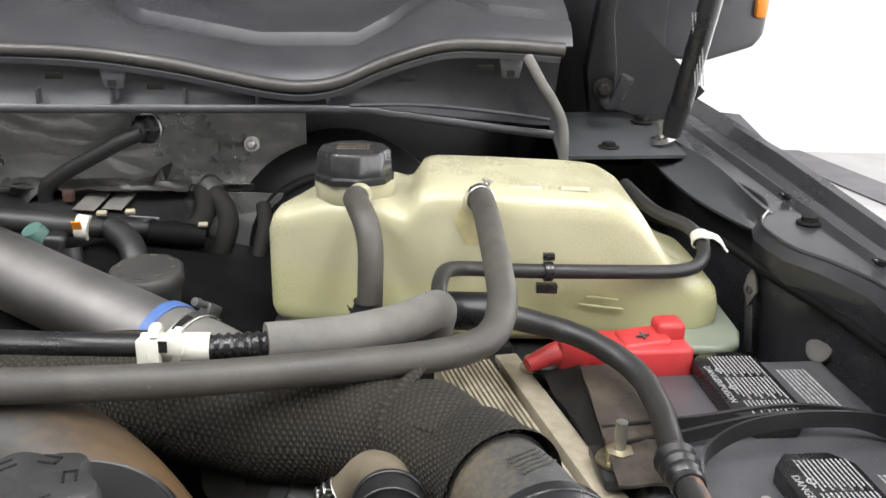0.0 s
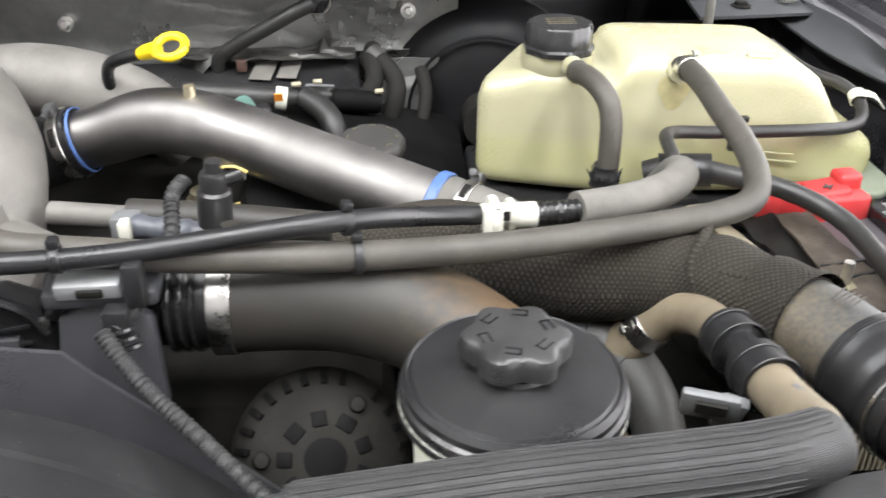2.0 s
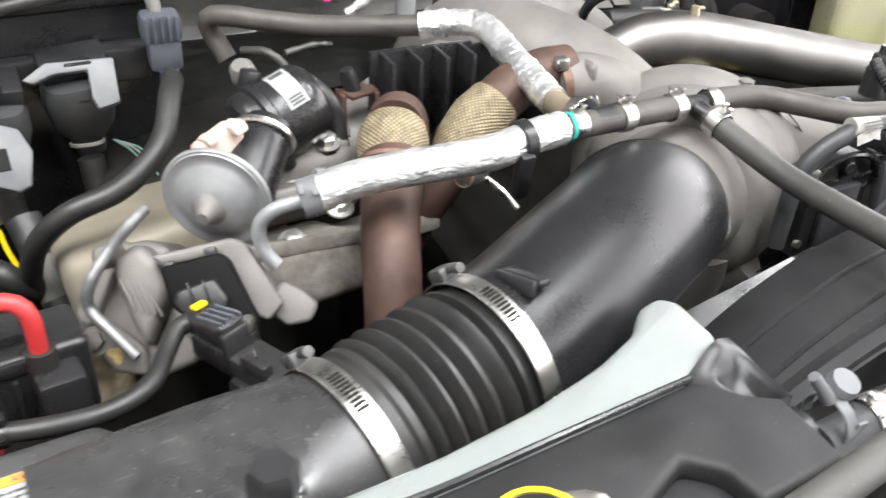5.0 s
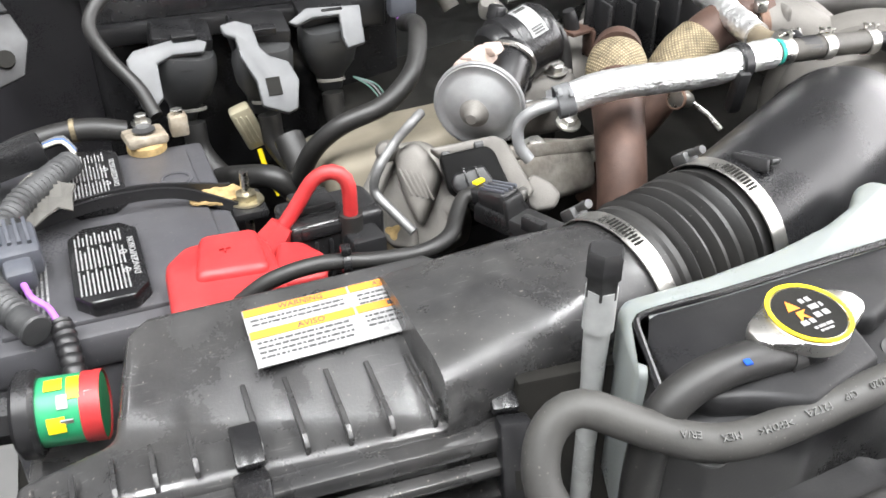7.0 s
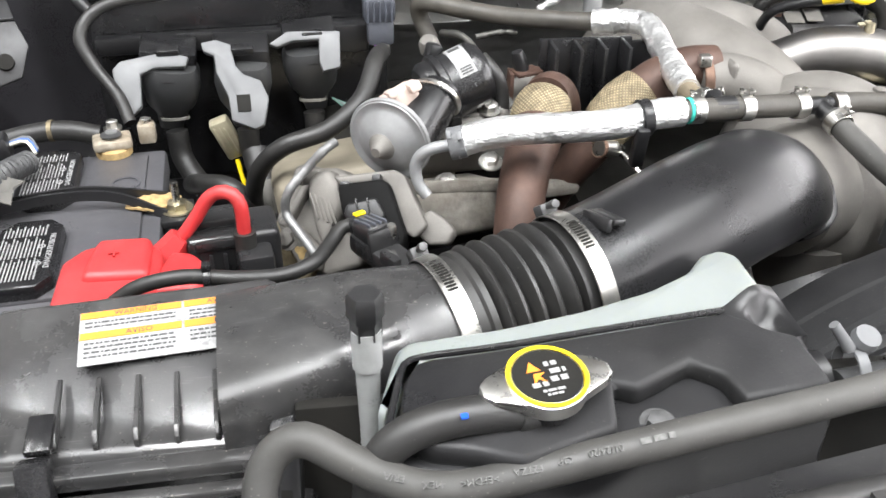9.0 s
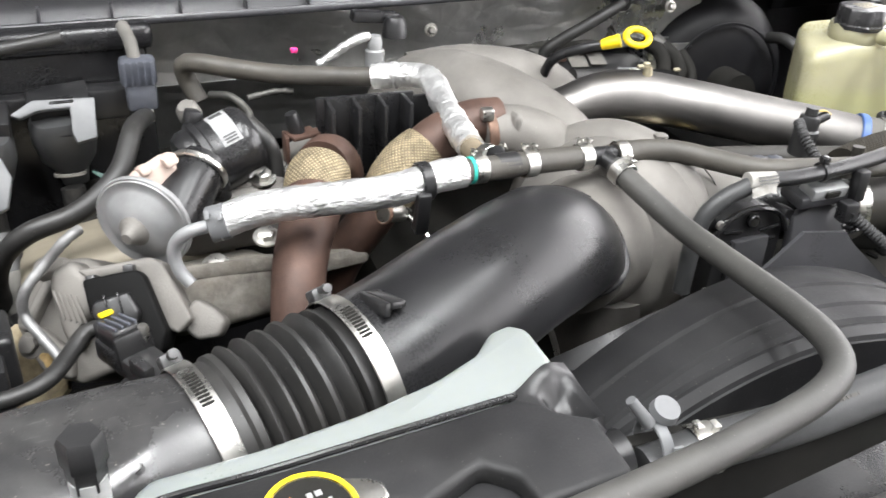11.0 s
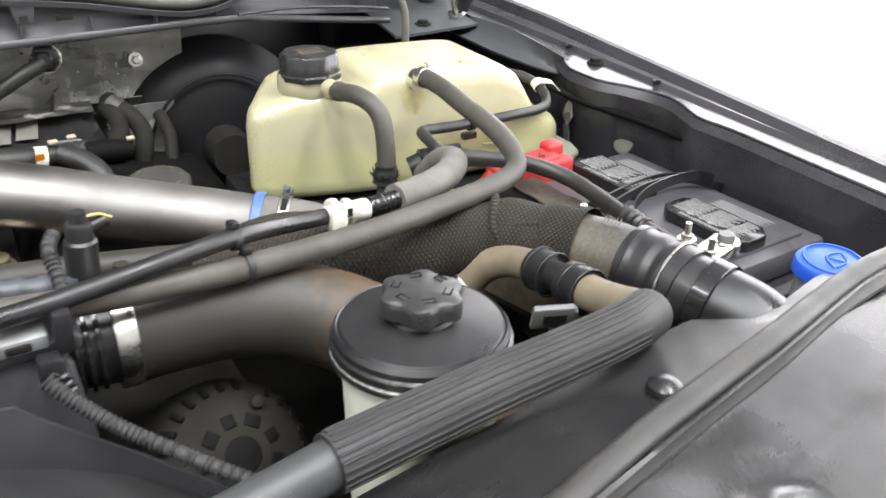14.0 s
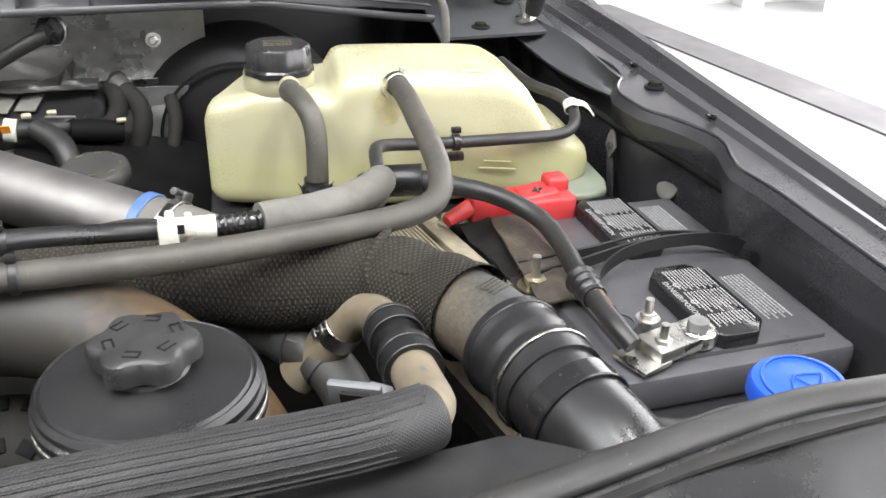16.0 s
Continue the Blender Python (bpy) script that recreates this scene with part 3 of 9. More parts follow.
# ---- the truck's body round the engine bay ----
firewall = thing("firewall", (-0.5, 1.05, 0.9), "dark firewall with a crinkled dusty foil heat shield", "firewall")
FW = pose(-0.22, 1.015, 0, 0, 0, TURN_DEG)
part("panel", box(1.75, 0.03, 0.78, 0.004, FW @ pose(-0.50, 0.17, 1.075)), M_PAINT, firewall)


def shield_sheet(x0, x1, z0, z1, nx, nz, dip):
    rows = []
    for j in range(nz + 1):
        v = j / nz
        row = []
        for i in range(nx + 1):
            x = x0 + (x1 - x0) * i / nx
            z = z0 + (z1 - z0) * v
            y = 0.02 * math.cos(v * 2.2) + 0.009 * noise.noise((x * 7, z * 10, 1.0)) + 0.0035 * abs(noise.noise((x * 22 + z * 30, z * 40, 2.0))) + 0.0008 * noise.noise((x * 90, z * 90, 4.0)) + dip * (1 - v) * -0.05
            row.append(FW @ Vector((x, y, z)))
        rows.append(row)
    return thick(sheet(rows), 0.0012)


part("side_panel", box(0.30, 0.03, 0.60, 0.004, FW @ pose(0.50, 0.17, 1.00)), M_PAINT, firewall)
part("heat_shield", shield_sheet(-0.95, 0.062, 1.262, 1.372, 120, 24, 0.3), M_SHIELD, firewall, "crinkled dusty silver foil heat shield")
part("shield_flap", thick(sheet([[(-0.27 + 0.115 * u, 0.992 - 0.012 * v + 0.006 * noise.noise((u * 4, v * 4, 2)), 1.268 - 0.13 * v) for u in [i / 10 for i in range(11)]] for v in [j / 10 for j in range(11)]]), 0.0015), M_SHIELD, firewall, "grey lower flap of the heat shield")
part("lower_shield", shield_sheet(-0.85, 0.0, 1.16, 1.275, 90, 20, -0.8), M_SHIELD, firewall, "crinkled dusty silver foil heat shield")
for sx, sz in ((0.0, 1.32), (-0.40, 1.315)):
    bolt("shield_bolt", FW @ Vector((sx, -0.004, sz)), (0, -1, 0.2), 0.006, 0.010, M_ZINC, firewall)

cowl = thing("cowl_panel", (-0.5, 1.1, 1.3), "dark grey plastic cowl panel with a rubber seal along its edge", "cowl panel")


def cowl_edge(x):
    """Height of the cowl's front edge: it dips in the middle."""
    return float(np.interp(x, [-1.5, -0.44, -0.345, -0.29, -0.23, -0.185, -0.15, -0.115, -0.085, -0.06, -0.03, 0.02, 0.13], [1.437, 1.437, 1.431, 1.422, 1.410, 1.401, 1.3985, 1.403, 1.414, 1.426, 1.438, 1.447, 1.440]))


def cowl_fold(x):
    """Where the front strip of the cowl breaks down into the recessed panel: y, z and the depth of the break."""
    xs = [-0.44, -0.41, -0.385, -0.348, -0.209, -0.10, -0.06, -0.03, -0.01, 0.01, 0.05, 0.12]
    return (float(np.interp(x, xs, [1.15, 1.11, 1.07, 1.035, 1.022, 1.022, 1.05, 1.09, 1.12, 1.09, 1.04, 1.03])),
            float(np.interp(x, xs, [1.500, 1.489, 1.468, 1.4525, 1.430, 1.432, 1.452, 1.474, 1.486, 1.480, 1.468, 1.462])),
            float(np.interp(x, [-0.44, -0.41, -0.05, -0.02, 0.0, 0.03, 0.12, 0.14], [0, -0.011, -0.011, 0, 0, -0.008, -0.008, -0.004])))


rows = []
for k in range(12):
    row = []
    for i in range(165):
        x = -1.5 + 0.01 * i
        y0, z0 = 0.965 + 0.087 * (x + 0.15), cowl_edge(x)
        fy, fz, fall = cowl_fold(x)
        bulge = 0.010 * math.sin(math.pi * min(1.0, k / 5))
        if k < 6:
            row.append((x, y0 + (fy - y0) * (0, 0.12, 0.3, 0.6, 0.9, 1.0)[k], z0 + (fz - z0) * (0, 0.16, 0.36, 0.66, 0.93, 1.0)[k] + bulge * 0.6))
        else:
            d = (0.003, 0.013, 0.05, 0.12, 0.22, 0.36)[k - 6]
            row.append((x, fy + d, fz + 0.26 * d - fall * (0.1, 1.0, 1.0, 0.9, 0.8, 0.6)[k - 6]))
    rows.append(row)
part("top_cover", thick(sheet(rows), 0.003), M_COWL, cowl, angle=28)
rows = []
for v in range(7):
    f = v / 6
    row = []
    for i in range(111):
        x = -1.5 + 0.0148 * i
        bottom = 1.372 - (0.028 * max(0.0, min(1.0, (x + 0.10) / 0.22)) if x > -0.10 else 0)
        top = cowl_edge(x) - 0.008
        row.append((x, 0.968 + 0.087 * (x + 0.15) + 0.012 * math.sin(f * 3.0) + (0.035 * max(0, x + 0.1) * (1 - f) * 6), bottom + (top - bottom) * f))
    rows.append(row)
part("face", thick(sheet(rows), 0.004), M_COWL, cowl)
part("lip", tube([(x, 0.955 + 0.087 * (x + 0.15), 1.372 - (0.028 * max(0.0, min(1.0, (x + 0.10) / 0.22)) if x > -0.10 else 0)) for x in (-1.45, -1.2, -0.9, -0.6, -0.3, -0.12, -0.05, 0.02, 0.08, 0.125)], 0.0032, seg=10, step=0.012, squash=1.5), M_COWL, cowl)
part("seal", tube([(x, 0.958 + 0.087 * (x + 0.15), cowl_edge(x) - 0.003) for x in (-1.45, -1.2, -0.9, -0.6, -0.4, -0.3, -0.24, -0.19, -0.15, -0.11, -0.06, 0.0, 0.06, 0.13)], 0.0075, seg=12, step=0.008), M_SEAL, cowl, "dusty rubber bulb seal")
part("seal_lip", strip([(x, 0.948 + 0.087 * (x + 0.15), cowl_edge(x) - 0.013) for x in (-1.45, -1.2, -0.9, -0.6, -0.4, -0.3, -0.24, -0.19, -0.15, -0.11, -0.06, 0.0, 0.06, 0.125)], 0.006, 0.003, (0, -0.3, 1), 0.008), M_COWL, cowl)
for i in range(14):
    x = -1.1 + 0.075 * i
    part("rib", box(0.0025, 0.012, 0.016, 0.0005, pose(x, 0.960 + 0.087 * (x + 0.15), 1.385)), M_COWL, cowl)
for x in (-0.3455, 0.072):
    part("clip", prism([(-0.014, 0.012), (0.014, 0.012), (0.009, -0.012), (-0.009, -0.012)], 0.006, 0.001, pose(x, 0.957 + 0.087 * (x + 0.15), cowl_edge(x) - 0.025, 90, 0, TURN_DEG)), M_COWL, cowl)
    part("clip_hole", box(0.008, 0.003, 0.006, 0, pose(x, 0.949 + 0.087 * (x + 0.15), cowl_edge(x) - 0.031, 0, 0, TURN_DEG)), M_DARK, cowl)
for x in (-0.405, -0.303, -0.04, 0.045):
    part("slot", box(0.018, 0.003, 0.007, 0.001, pose(x, 0.9535 + 0.087 * (x + 0.15), cowl_edge(x) - 0.028, 8, 0, TURN_DEG)), M_DARK, cowl)
part("fold_line", tube([(-0.10, 0.950, 1.378), (-0.03, 0.955, 1.379), (0.05, 0.963, 1.372), (0.12, 0.972, 1.362)], 0.0022, seg=8, step=0.01), M_COWL, cowl)
part("drain_tube", tube([(0.088, 0.952, 1.432), (0.094, 0.944, 1.422), (0.104, 0.940, 1.405), (0.117, 0.940, 1.386), (0.128, 0.942, 1.362), (0.131, 0.945, 1.325), (0.131, 0.95, 1.29)], 0.0055, seg=12), M_FOAM, cowl, "grey drain tube")
# ridges and slots of the cowl's top
for gx, gy in ((-0.505, 1.085), (-0.432, 1.080), (-0.60, 1.085), (-0.72, 1.08), (-0.30, 1.15), (-0.22, 1.16), (-0.14, 1.165)):
    part("vent_grille", box(0.072, 0.052, 0.004, 0.001, pose(gx + 0.006, gy + 0.012, 1.4905 + 0.26 * (gy - 1.07), 15, 0, -8)), M_PLASTIC, cowl)
    for k in range(7):
        part("vent_slat", box(0.0035, 0.048, 0.006, 0.001, pose(gx - 0.020 + 0.009 * k, gy + 0.012, 1.4935 + 0.26 * (gy - 1.07), 15, 0, -24)), M_COWL, cowl)

brake_booster = thing("brake_booster", (-0.125, 1.0, 1.1), "large round black vacuum brake booster on the firewall", "brake booster")
part("shell", lathe([(0, 0.0), (0.06, 0.0), (0.10, 0.012), (0.125, 0.03), (0.132, 0.05), (0.138, 0.056), (0.138, 0.066), (0.128, 0.075), (0.12, 0.11), (0, 0.11)],
                    axis_pose((-0.125, 0.975, 1.20), (0.05, 1, -0.06)), seg=56), M_BOOSTER, brake_booster)
part("ridge", ring((-0.125, 0.975, 1.20), (0.05, 1, -0.06), 0.094, 0.004, 0.004), M_BOOSTER, brake_booster)
part("hub", lathe([(0, -0.05), (0.028, -0.05), (0.03, 0.01), (0, 0.01)], axis_pose((-0.125, 0.975, 1.20), (0.05, 1, -0.06))), M_DARK, brake_booster)
part("vacuum_elbow", tube([(-0.06, 0.965, 1.275), (-0.055, 0.93, 1.28), (-0.045, 0.90, 1.26), (-0.04, 0.87, 1.2)], 0.009), M_RUBBER, brake_booster)

# the inner fender with its ledge, and the fender outside it
fender = thing("inner_fender", (0.40, 0.5, 0.95), "black painted inner fender with a bolted ledge", "fender")


def ledge(y, dx=0.0, z=0.0):
    return Vector((0.425 - 0.105 * y + dx, y, 1.262 + 0.055 * y + z))


ys = [-0.7 + 0.025 * i for i in range(83)]
prof = [(-0.022, -0.45), (-0.019, -0.16), (-0.019, -0.085), (-0.030, -0.012), (-0.024, -0.002), (0.002, 0.0), (0.008, 0.007), (0.016, 0.004), (0.026, 0.009), (0.033, 0.007), (0.040, 0.020), (0.049, 0.021)]


def rim_drop(y):
    return -0.035 * max(0.0, 0.95 - y)


def inner_edge(y):
    """How far the ledge's inner edge swells or is scalloped away."""
    return float(np.interp(y, [0.40, 0.53, 0.58, 0.64, 0.69, 0.73, 0.79, 0.815, 0.86, 1.0], [-0.004, -0.004, -0.010, 0.014, 0.0, -0.026, -0.028, -0.004, 0.010, -0.012]))


part("panel", thick(sheet([[ledge(y, dx + (inner_edge(y) * (0.25, 0.5, 0.8, 1, 1)[i] if i < 5 else 0), dz + (rim_drop(y) * min(1.0, max(0.0, (dx - 0.005) / 0.03)))) for i, (dx, dz) in enumerate(prof)] for y in ys]), 0.003), M_PAINT, fender, angle=25)
for y in (0.682, 0.848):
    part("trim_clip", joined(box(0.003, 0.010, 0.006, 0.001, pose(*ledge(y, 0.004, 0.006), 0, 0, 30)), box(0.007, 0.004, 0.003, 0.001, pose(*ledge(y, 0.0, 0.007), 0, 20, 10))), M_PLASTIC_GLOSS, fender)
for y in (0.786, 0.30, 1.15):
    bolt("ledge_bolt", ledge(y, -0.003, 0.001), (0, 0, 1), 0.0075, 0.007, M_DARK, fender)
# the bowl is black paint; its grey colour stands in for the sheen
part("bowl", thick(sheet([[Vector(p).lerp(Vector(q), u) + Vector((0.004, 0.004, -0.006)) * math.sin(math.pi * u) for u in (0, 0.15, 0.35, 0.6, 0.85, 1)] for p, q in zip(smooth_line([(0.240, 1.06, 1.312), (0.2444, 1.02, 1.3086), (0.2586, 0.91, 1.300), (0.290, 0.843, 1.290), (0.332, 0.822, 1.274)], 0.004)[:52], smooth_line([(0.270, 1.06, 1.330), (0.2757, 1.022, 1.3286), (0.2897, 0.925, 1.3275), (0.3020, 0.835, 1.3149), (0.330, 0.805, 1.295)], 0.004)[:52])]), 0.003), M_ALLOY_PLATE, fender, "smooth sloping black panel under the strut, its sheen painted grey")
part("gusset", thick(sheet([[Vector((0.13 + 0.16 * a, 0.97 + 0.16 * b + 0.02 * a, 1.322 + 0.02 * b)) for a in (0, 0.3, 0.6, 1)] for b in (0, 0.5, 1)]), 0.004), M_ALLOY_PLATE, fender)
bolt("gusset_bolt", (0.191, 1.006, 1.326), (0, 0, 1), 0.008, 0.006, M_DARK, fender)
bolt("gusset_bolt", (0.248, 1.10, 1.338), (0, 0, 1), 0.009, 0.008, M_DARK, fender)
part("panel_plug", lathe([(0, 0.003), (0.010, 0.0028), (0.0135, 0.001), (0.0135, -0.004), (0, -0.004)], axis_pose((0.3270, 0.697, 1.2215), (-0.85, -0.35, 0.4)), seg=28), M_FOAM, fender, "pale round rubber plug")
# thin glossy bead added along the ledge to draw the highlight on its edge
part("flange_edge", tube([ledge(y, -0.022 + inner_edge(y), -0.0005) for y in ys[30:70]], 0.0019, seg=8, step=0.01), M_PAINT_OUT, fender, "glossy dark flange edge added to catch a highlight")
outer = thing("fender", (0.6, 0.3, 0.6), "glossy dark front fender of the truck", "fender")
oprof = [(0.050, 0.019), (0.058, 0.013), (0.070, 0.000), (0.090, -0.024), (0.12, -0.058), (0.16, -0.10), (0.20, -0.15), (0.235, -0.22), (0.25, -0.35), (0.255, -0.6)]
part("skin", thick(sheet([[ledge(y, dx, dz + rim_drop(y) - 0.05 * max(0.0, y - 0.7) * min(1.0, (dx - 0.05) * 8)) for dx, dz in oprof] for y in ys]), 0.004), M_PAINT_OUT, outer)

side_mirror = thing("side_mirror", (0.42, 1.70, 1.33), "black plastic side mirror with an amber lamp on the truck's door", "mirror")
part("housing", prism([(0.392, 1.346), (0.496, 1.336), (0.590, 1.366), (0.606, 1.39), (0.610, 1.44), (0.61, 1.62), (0.595, 1.65), (0.41, 1.65), (0.392, 1.62)], 0.10, 0.010, Matrix.Translation((0, 1.82, 0)) @ pose(0, 0, 0, 90, 0, 0), 3), M_COWL, side_mirror)
part("arm", tube([(0.355, 1.75, 1.36), (0.385, 1.75, 1.368), (0.42, 1.75, 1.375)], 0.026, squash=0.8, step=0.003, shape=lambda u, s: 1 + 0.07 * math.sin(s * 600)), M_COWL, side_mirror)
part("amber_lamp", box(0.022, 0.02, 0.05, 0.006, pose(0.592, 1.718, 1.445)), M_ORANGE, side_mirror, "amber side lamp")

hood = thing("hood", (-0.55, 1.2, 1.5), "raised hood with a grey insulated underside", "hood")
part("liner", box(1.86, 1.22, 0.03, 0.012, pose(-0.58, 1.00, 2.07, -66, 0, TURN_DEG)), M_LINER, hood, "grey insulating liner")
part("skin", box(1.92, 1.28, 0.012, 0.004, pose(-0.58, 1.024, 2.082, -66, 0, TURN_DEG)), M_PAINT_OUT, hood)
chassis = thing("truck_chassis", (-0.6, 1.0, 0), "black truck chassis on its wheels", "chassis")
for x in (-1.15, -0.05):
    part("frame_rail", box(0.09, 4.6, 0.16, 0.01, pose(x, 1.5, 0.62)), M_DARK, chassis)
part("cross_member", box(1.2, 0.12, 0.12, 0.01, pose(-0.6, -0.2, 0.62)), M_DARK, chassis)
for x in (-1.52, 0.32):
    for y in (0.35, 3.5):
        part("wheel", lathe([(0, -0.10), (0.20, -0.10), (0.24, -0.13), (0.36, -0.13), (0.40, -0.09), (0.40, 0.09), (0.36, 0.13), (0.24, 0.13), (0.20, 0.10), (0, 0.10)], axis_pose((x, y, 0.40), (1, 0, 0)), seg=40), M_DARK, chassis, "black tyre and rim")
cab = thing("truck_cab", (-0.6, 2.2, 0.5), "dark truck cab behind the engine bay", "cab")
part("shell", box(1.5, 1.3, 0.9, 0.06, pose(-0.72, 2.25, 0.94, 0, 0, TURN_DEG), 3), M_PAINT_OUT, cab)
part("front_door", box(0.06, 0.9, 0.95, 0.02, pose(0.30, 2.2, 0.93, 0, 0, TURN_DEG), 2), M_PAINT_OUT, cab, "dark front door")
part("windshield", box(1.36, 0.9, 0.012, 0.003, pose(-0.72, 1.80, 1.80, 52, 0, TURN_DEG)), M_PLASTIC_GLOSS, cab, "dark windshield")

strut = thing("hood_strut", (0.264, 1.017, 1.34), "black gas strut holding the hood up", "strut")
part("cylinder", tube([(0.268, 1.005, 1.372), (0.298, 0.955, 1.62)], 0.0125, seg=20), M_PLASTIC_GLOSS, strut)
part("rod", tube([(0.298, 0.955, 1.62), (0.312, 0.93, 1.75)], 0.006, seg=14), M_ZINC, strut)
part("end_socket", tube([(0.263, 1.015, 1.340), (0.268, 1.005, 1.375)], [0.011, 0.013], seg=16), M_PLASTIC, strut)
part("ball_stud", lathe([(0, 0.02), (0.006, 0.018), (0.006, 0), (0.014, 0), (0.014, -0.006), (0, -0.006)], axis_pose((0.255, 1.018, 1.337), (-0.3, 0, 1))), M_ZINC, strut)
bars([(-0.04, 0.04, 0.0045 - 0.003 * k, 0.0015) for k in range(4)], axis_pose((0.2745, 0.981, 1.44), (-0.45, -0.88, -0.1)) @ pose(0, 0, 0, 0, 0, 97), M_WHITE_PRINT, strut, seed=3)
hinge = thing("hood_mount", (0.19, 1.1, 1.35), "black painted steel hood mount beside the cowl", "bracket")
part("arm", prism([(-0.012, 0), (0.014, 0), (0.018, 0.05), (0.010, 0.11), (0.026, 0.26), (0.008, 0.26), (-0.012, 0.11), (-0.02, 0.05)], 0.02, 0.003, pose(0.185, 1.08, 1.355, 90, 0, 8)), M_BOOSTER, hinge)
part("side_plate", thick(sheet([[Vector(q) for q in row] for row in (((0.195, 1.12, 1.50), (0.275, 1.14, 1.425), (0.33, 1.13, 1.372)), ((0.185, 1.12, 1.44), (0.262, 1.13, 1.385), (0.30, 1.12, 1.345)), ((0.178, 1.11, 1.36), (0.235, 1.115, 1.345), (0.27, 1.11, 1.33)))]), 0.004), M_BOOSTER, hinge)
part("back_plate", box(0.20, 0.006, 0.24, 0.002, pose(0.185, 1.165, 1.385, 0, 0, TURN_DEG)), M_BOOSTER, hinge)
part("foot_plate", thick(sheet([[Vector((0.20 + 0.16 * a, 1.16 - 0.10 * b, 1.335 - 0.012 * b - 0.015 * a)) for a in (0, 0.5, 1, 1.35)] for b in (-0.8, 0, 0.5, 1)]), 0.004), M_ALLOY_PLATE, hinge)
part("lower_link", tube([(0.175, 1.07, 1.39), (0.20, 1.06, 1.365), (0.215, 1.05, 1.40)], 0.008), M_PAINT, hinge)
bolt("pivot", (0.188, 1.055, 1.385), (0, -1, 0), 0.008, 0.012, M_DARK, hinge)


# ---- the front cover over the radiator ----
front_cover = thing("radiator_cover", (-0.4, 0.0, 1.2), "black moulded plastic cover over the radiator support", "cover")


def cover_line(x):
    """Where the seal's ridge runs."""
    return float(np.interp(x, [-1.12, -0.8, -0.6, -0.339, -0.254, -0.194, -0.124, 0.0, 0.145, 0.22, 0.43], [0.010, 0.058, 0.080, 0.094, 0.108, 0.122, 0.141, 0.173, 0.214, 0.221, 0.232]))


def cover_height(x, y):
    d = y - cover_line(x)
    z = float(np.interp(d, [-0.75, -0.20, -0.075, -0.062, -0.040, -0.016, -0.009, 0.009, 0.016, 0.030, 0.10], [1.276, 1.289, 1.2945, 1.2935, 1.299, 1.303, 1.310, 1.309, 1.296, 1.290, 1.277]))
    z += 0.006 * math.exp(-((x + 0.17) / 0.05) ** 2 - ((d + 0.035) / 0.02) ** 2)
    for hx, hy in ((-0.093, 0.062), (-0.60, 0.01), (-0.914, 0.066)):
        q = math.hypot(x - hx, (y - hy) * 1.15)
        z -= 0.013 * max(0.0, min(1.0, (0.032 - q) / 0.012))
    return z - 0.03 * max(0.0, -x - 0.5)


ds = [0.030, 0.022, 0.016, 0.0125, 0.009, 0.003, -0.003, -0.009, -0.0125, -0.016, -0.022, -0.030] + [-0.036 - 0.005 * k for k in range(25)] + [-0.17, -0.19, -0.22, -0.3, -0.45, -0.72]
rows = []
for i in range(187):
    x = -1.12 + 1.55 * i / 186
    back = float(np.interp(x, [-1.12, -0.87, -0.6, -0.45, -0.36, -0.265, -0.102, 0.02, 0.055, 0.12, 0.15, 0.43], [0.052, 0.090, 0.135, 0.162, 0.190, 0.210, 0.240, 0.258, 0.228, 0.228, 0.25, 0.31]))
    line = cover_line(x)
    far = max(back, line + 0.036) if x < 0.16 else line + 0.017
    row_y = [far, far - max(0.001, (far - line - 0.030) * 0.5)] + [line + min(d, far - line - 0.002) for d in ds]
    rows.append([(x, y, cover_height(x, y)) for y in row_y])
part("panel", thick(sheet(rows), 0.004), M_PLASTIC_DUSTY, front_cover, angle=50)
part("smooth_plate", prism([(0.0, 0.0), (-0.155, -0.023), (-0.150, -0.085), (0.004, -0.075)], 0.003, 0.001, pose(-0.171, 0.035, 1.291), 2), M_ALLOY_PLATE, front_cover, "smooth grey plate")
part("ridge_seal", tube([(0.33, 0.2265, 1.308), (0.22, 0.2215, 1.312), (0.145, 0.214, 1.312), (0.0, 0.173, 1.316), (-0.124, 0.141, 1.316), (-0.296, 0.095, 1.313), (-0.5, 0.085, 1.308), (-0.6, 0.080, 1.304), (-0.8, 0.058, 1.299), (-1.0, 0.030, 1.292)], 0.0088, seg=14, squash=0.75), M_RUBBER, front_cover, "rubber bulb seal")
part("seal_lip", strip([(x, cover_line(x) - 0.012, 1.3075) for x in (0.33, 0.22, 0.1, 0.0, -0.12, -0.2, -0.3, -0.5, -0.8)], 0.010, 0.003, (0, 1, 0)), M_RUBBER, front_cover)
for px, py in ((-0.068, 0.190),):
    part("push_pin", lathe([(0, 0.008), (0.006, 0.0075), (0.0115, 0.004), (0.012, 0), (0, 0)], pose(px, py, cover_height(px, py) + 0.002), seg=20), M_PLASTIC, front_cover)
for px, py in ((-0.096, 0.060), (-0.60, 0.01), (-0.914, 0.066)):
    z = cover_height(px, py)
    part("recess_pin", lathe([(0, 0.004), (0.012, 0.003), (0.014, -0.004), (0, -0.004)], pose(px, py, z + 0.004), seg=20), M_PLASTIC, front_cover)
part("front_drop", box(1.5, 0.01, 0.5, 0.002, pose(-0.35, 0.185, 1.03)), M_DARK, front_cover)


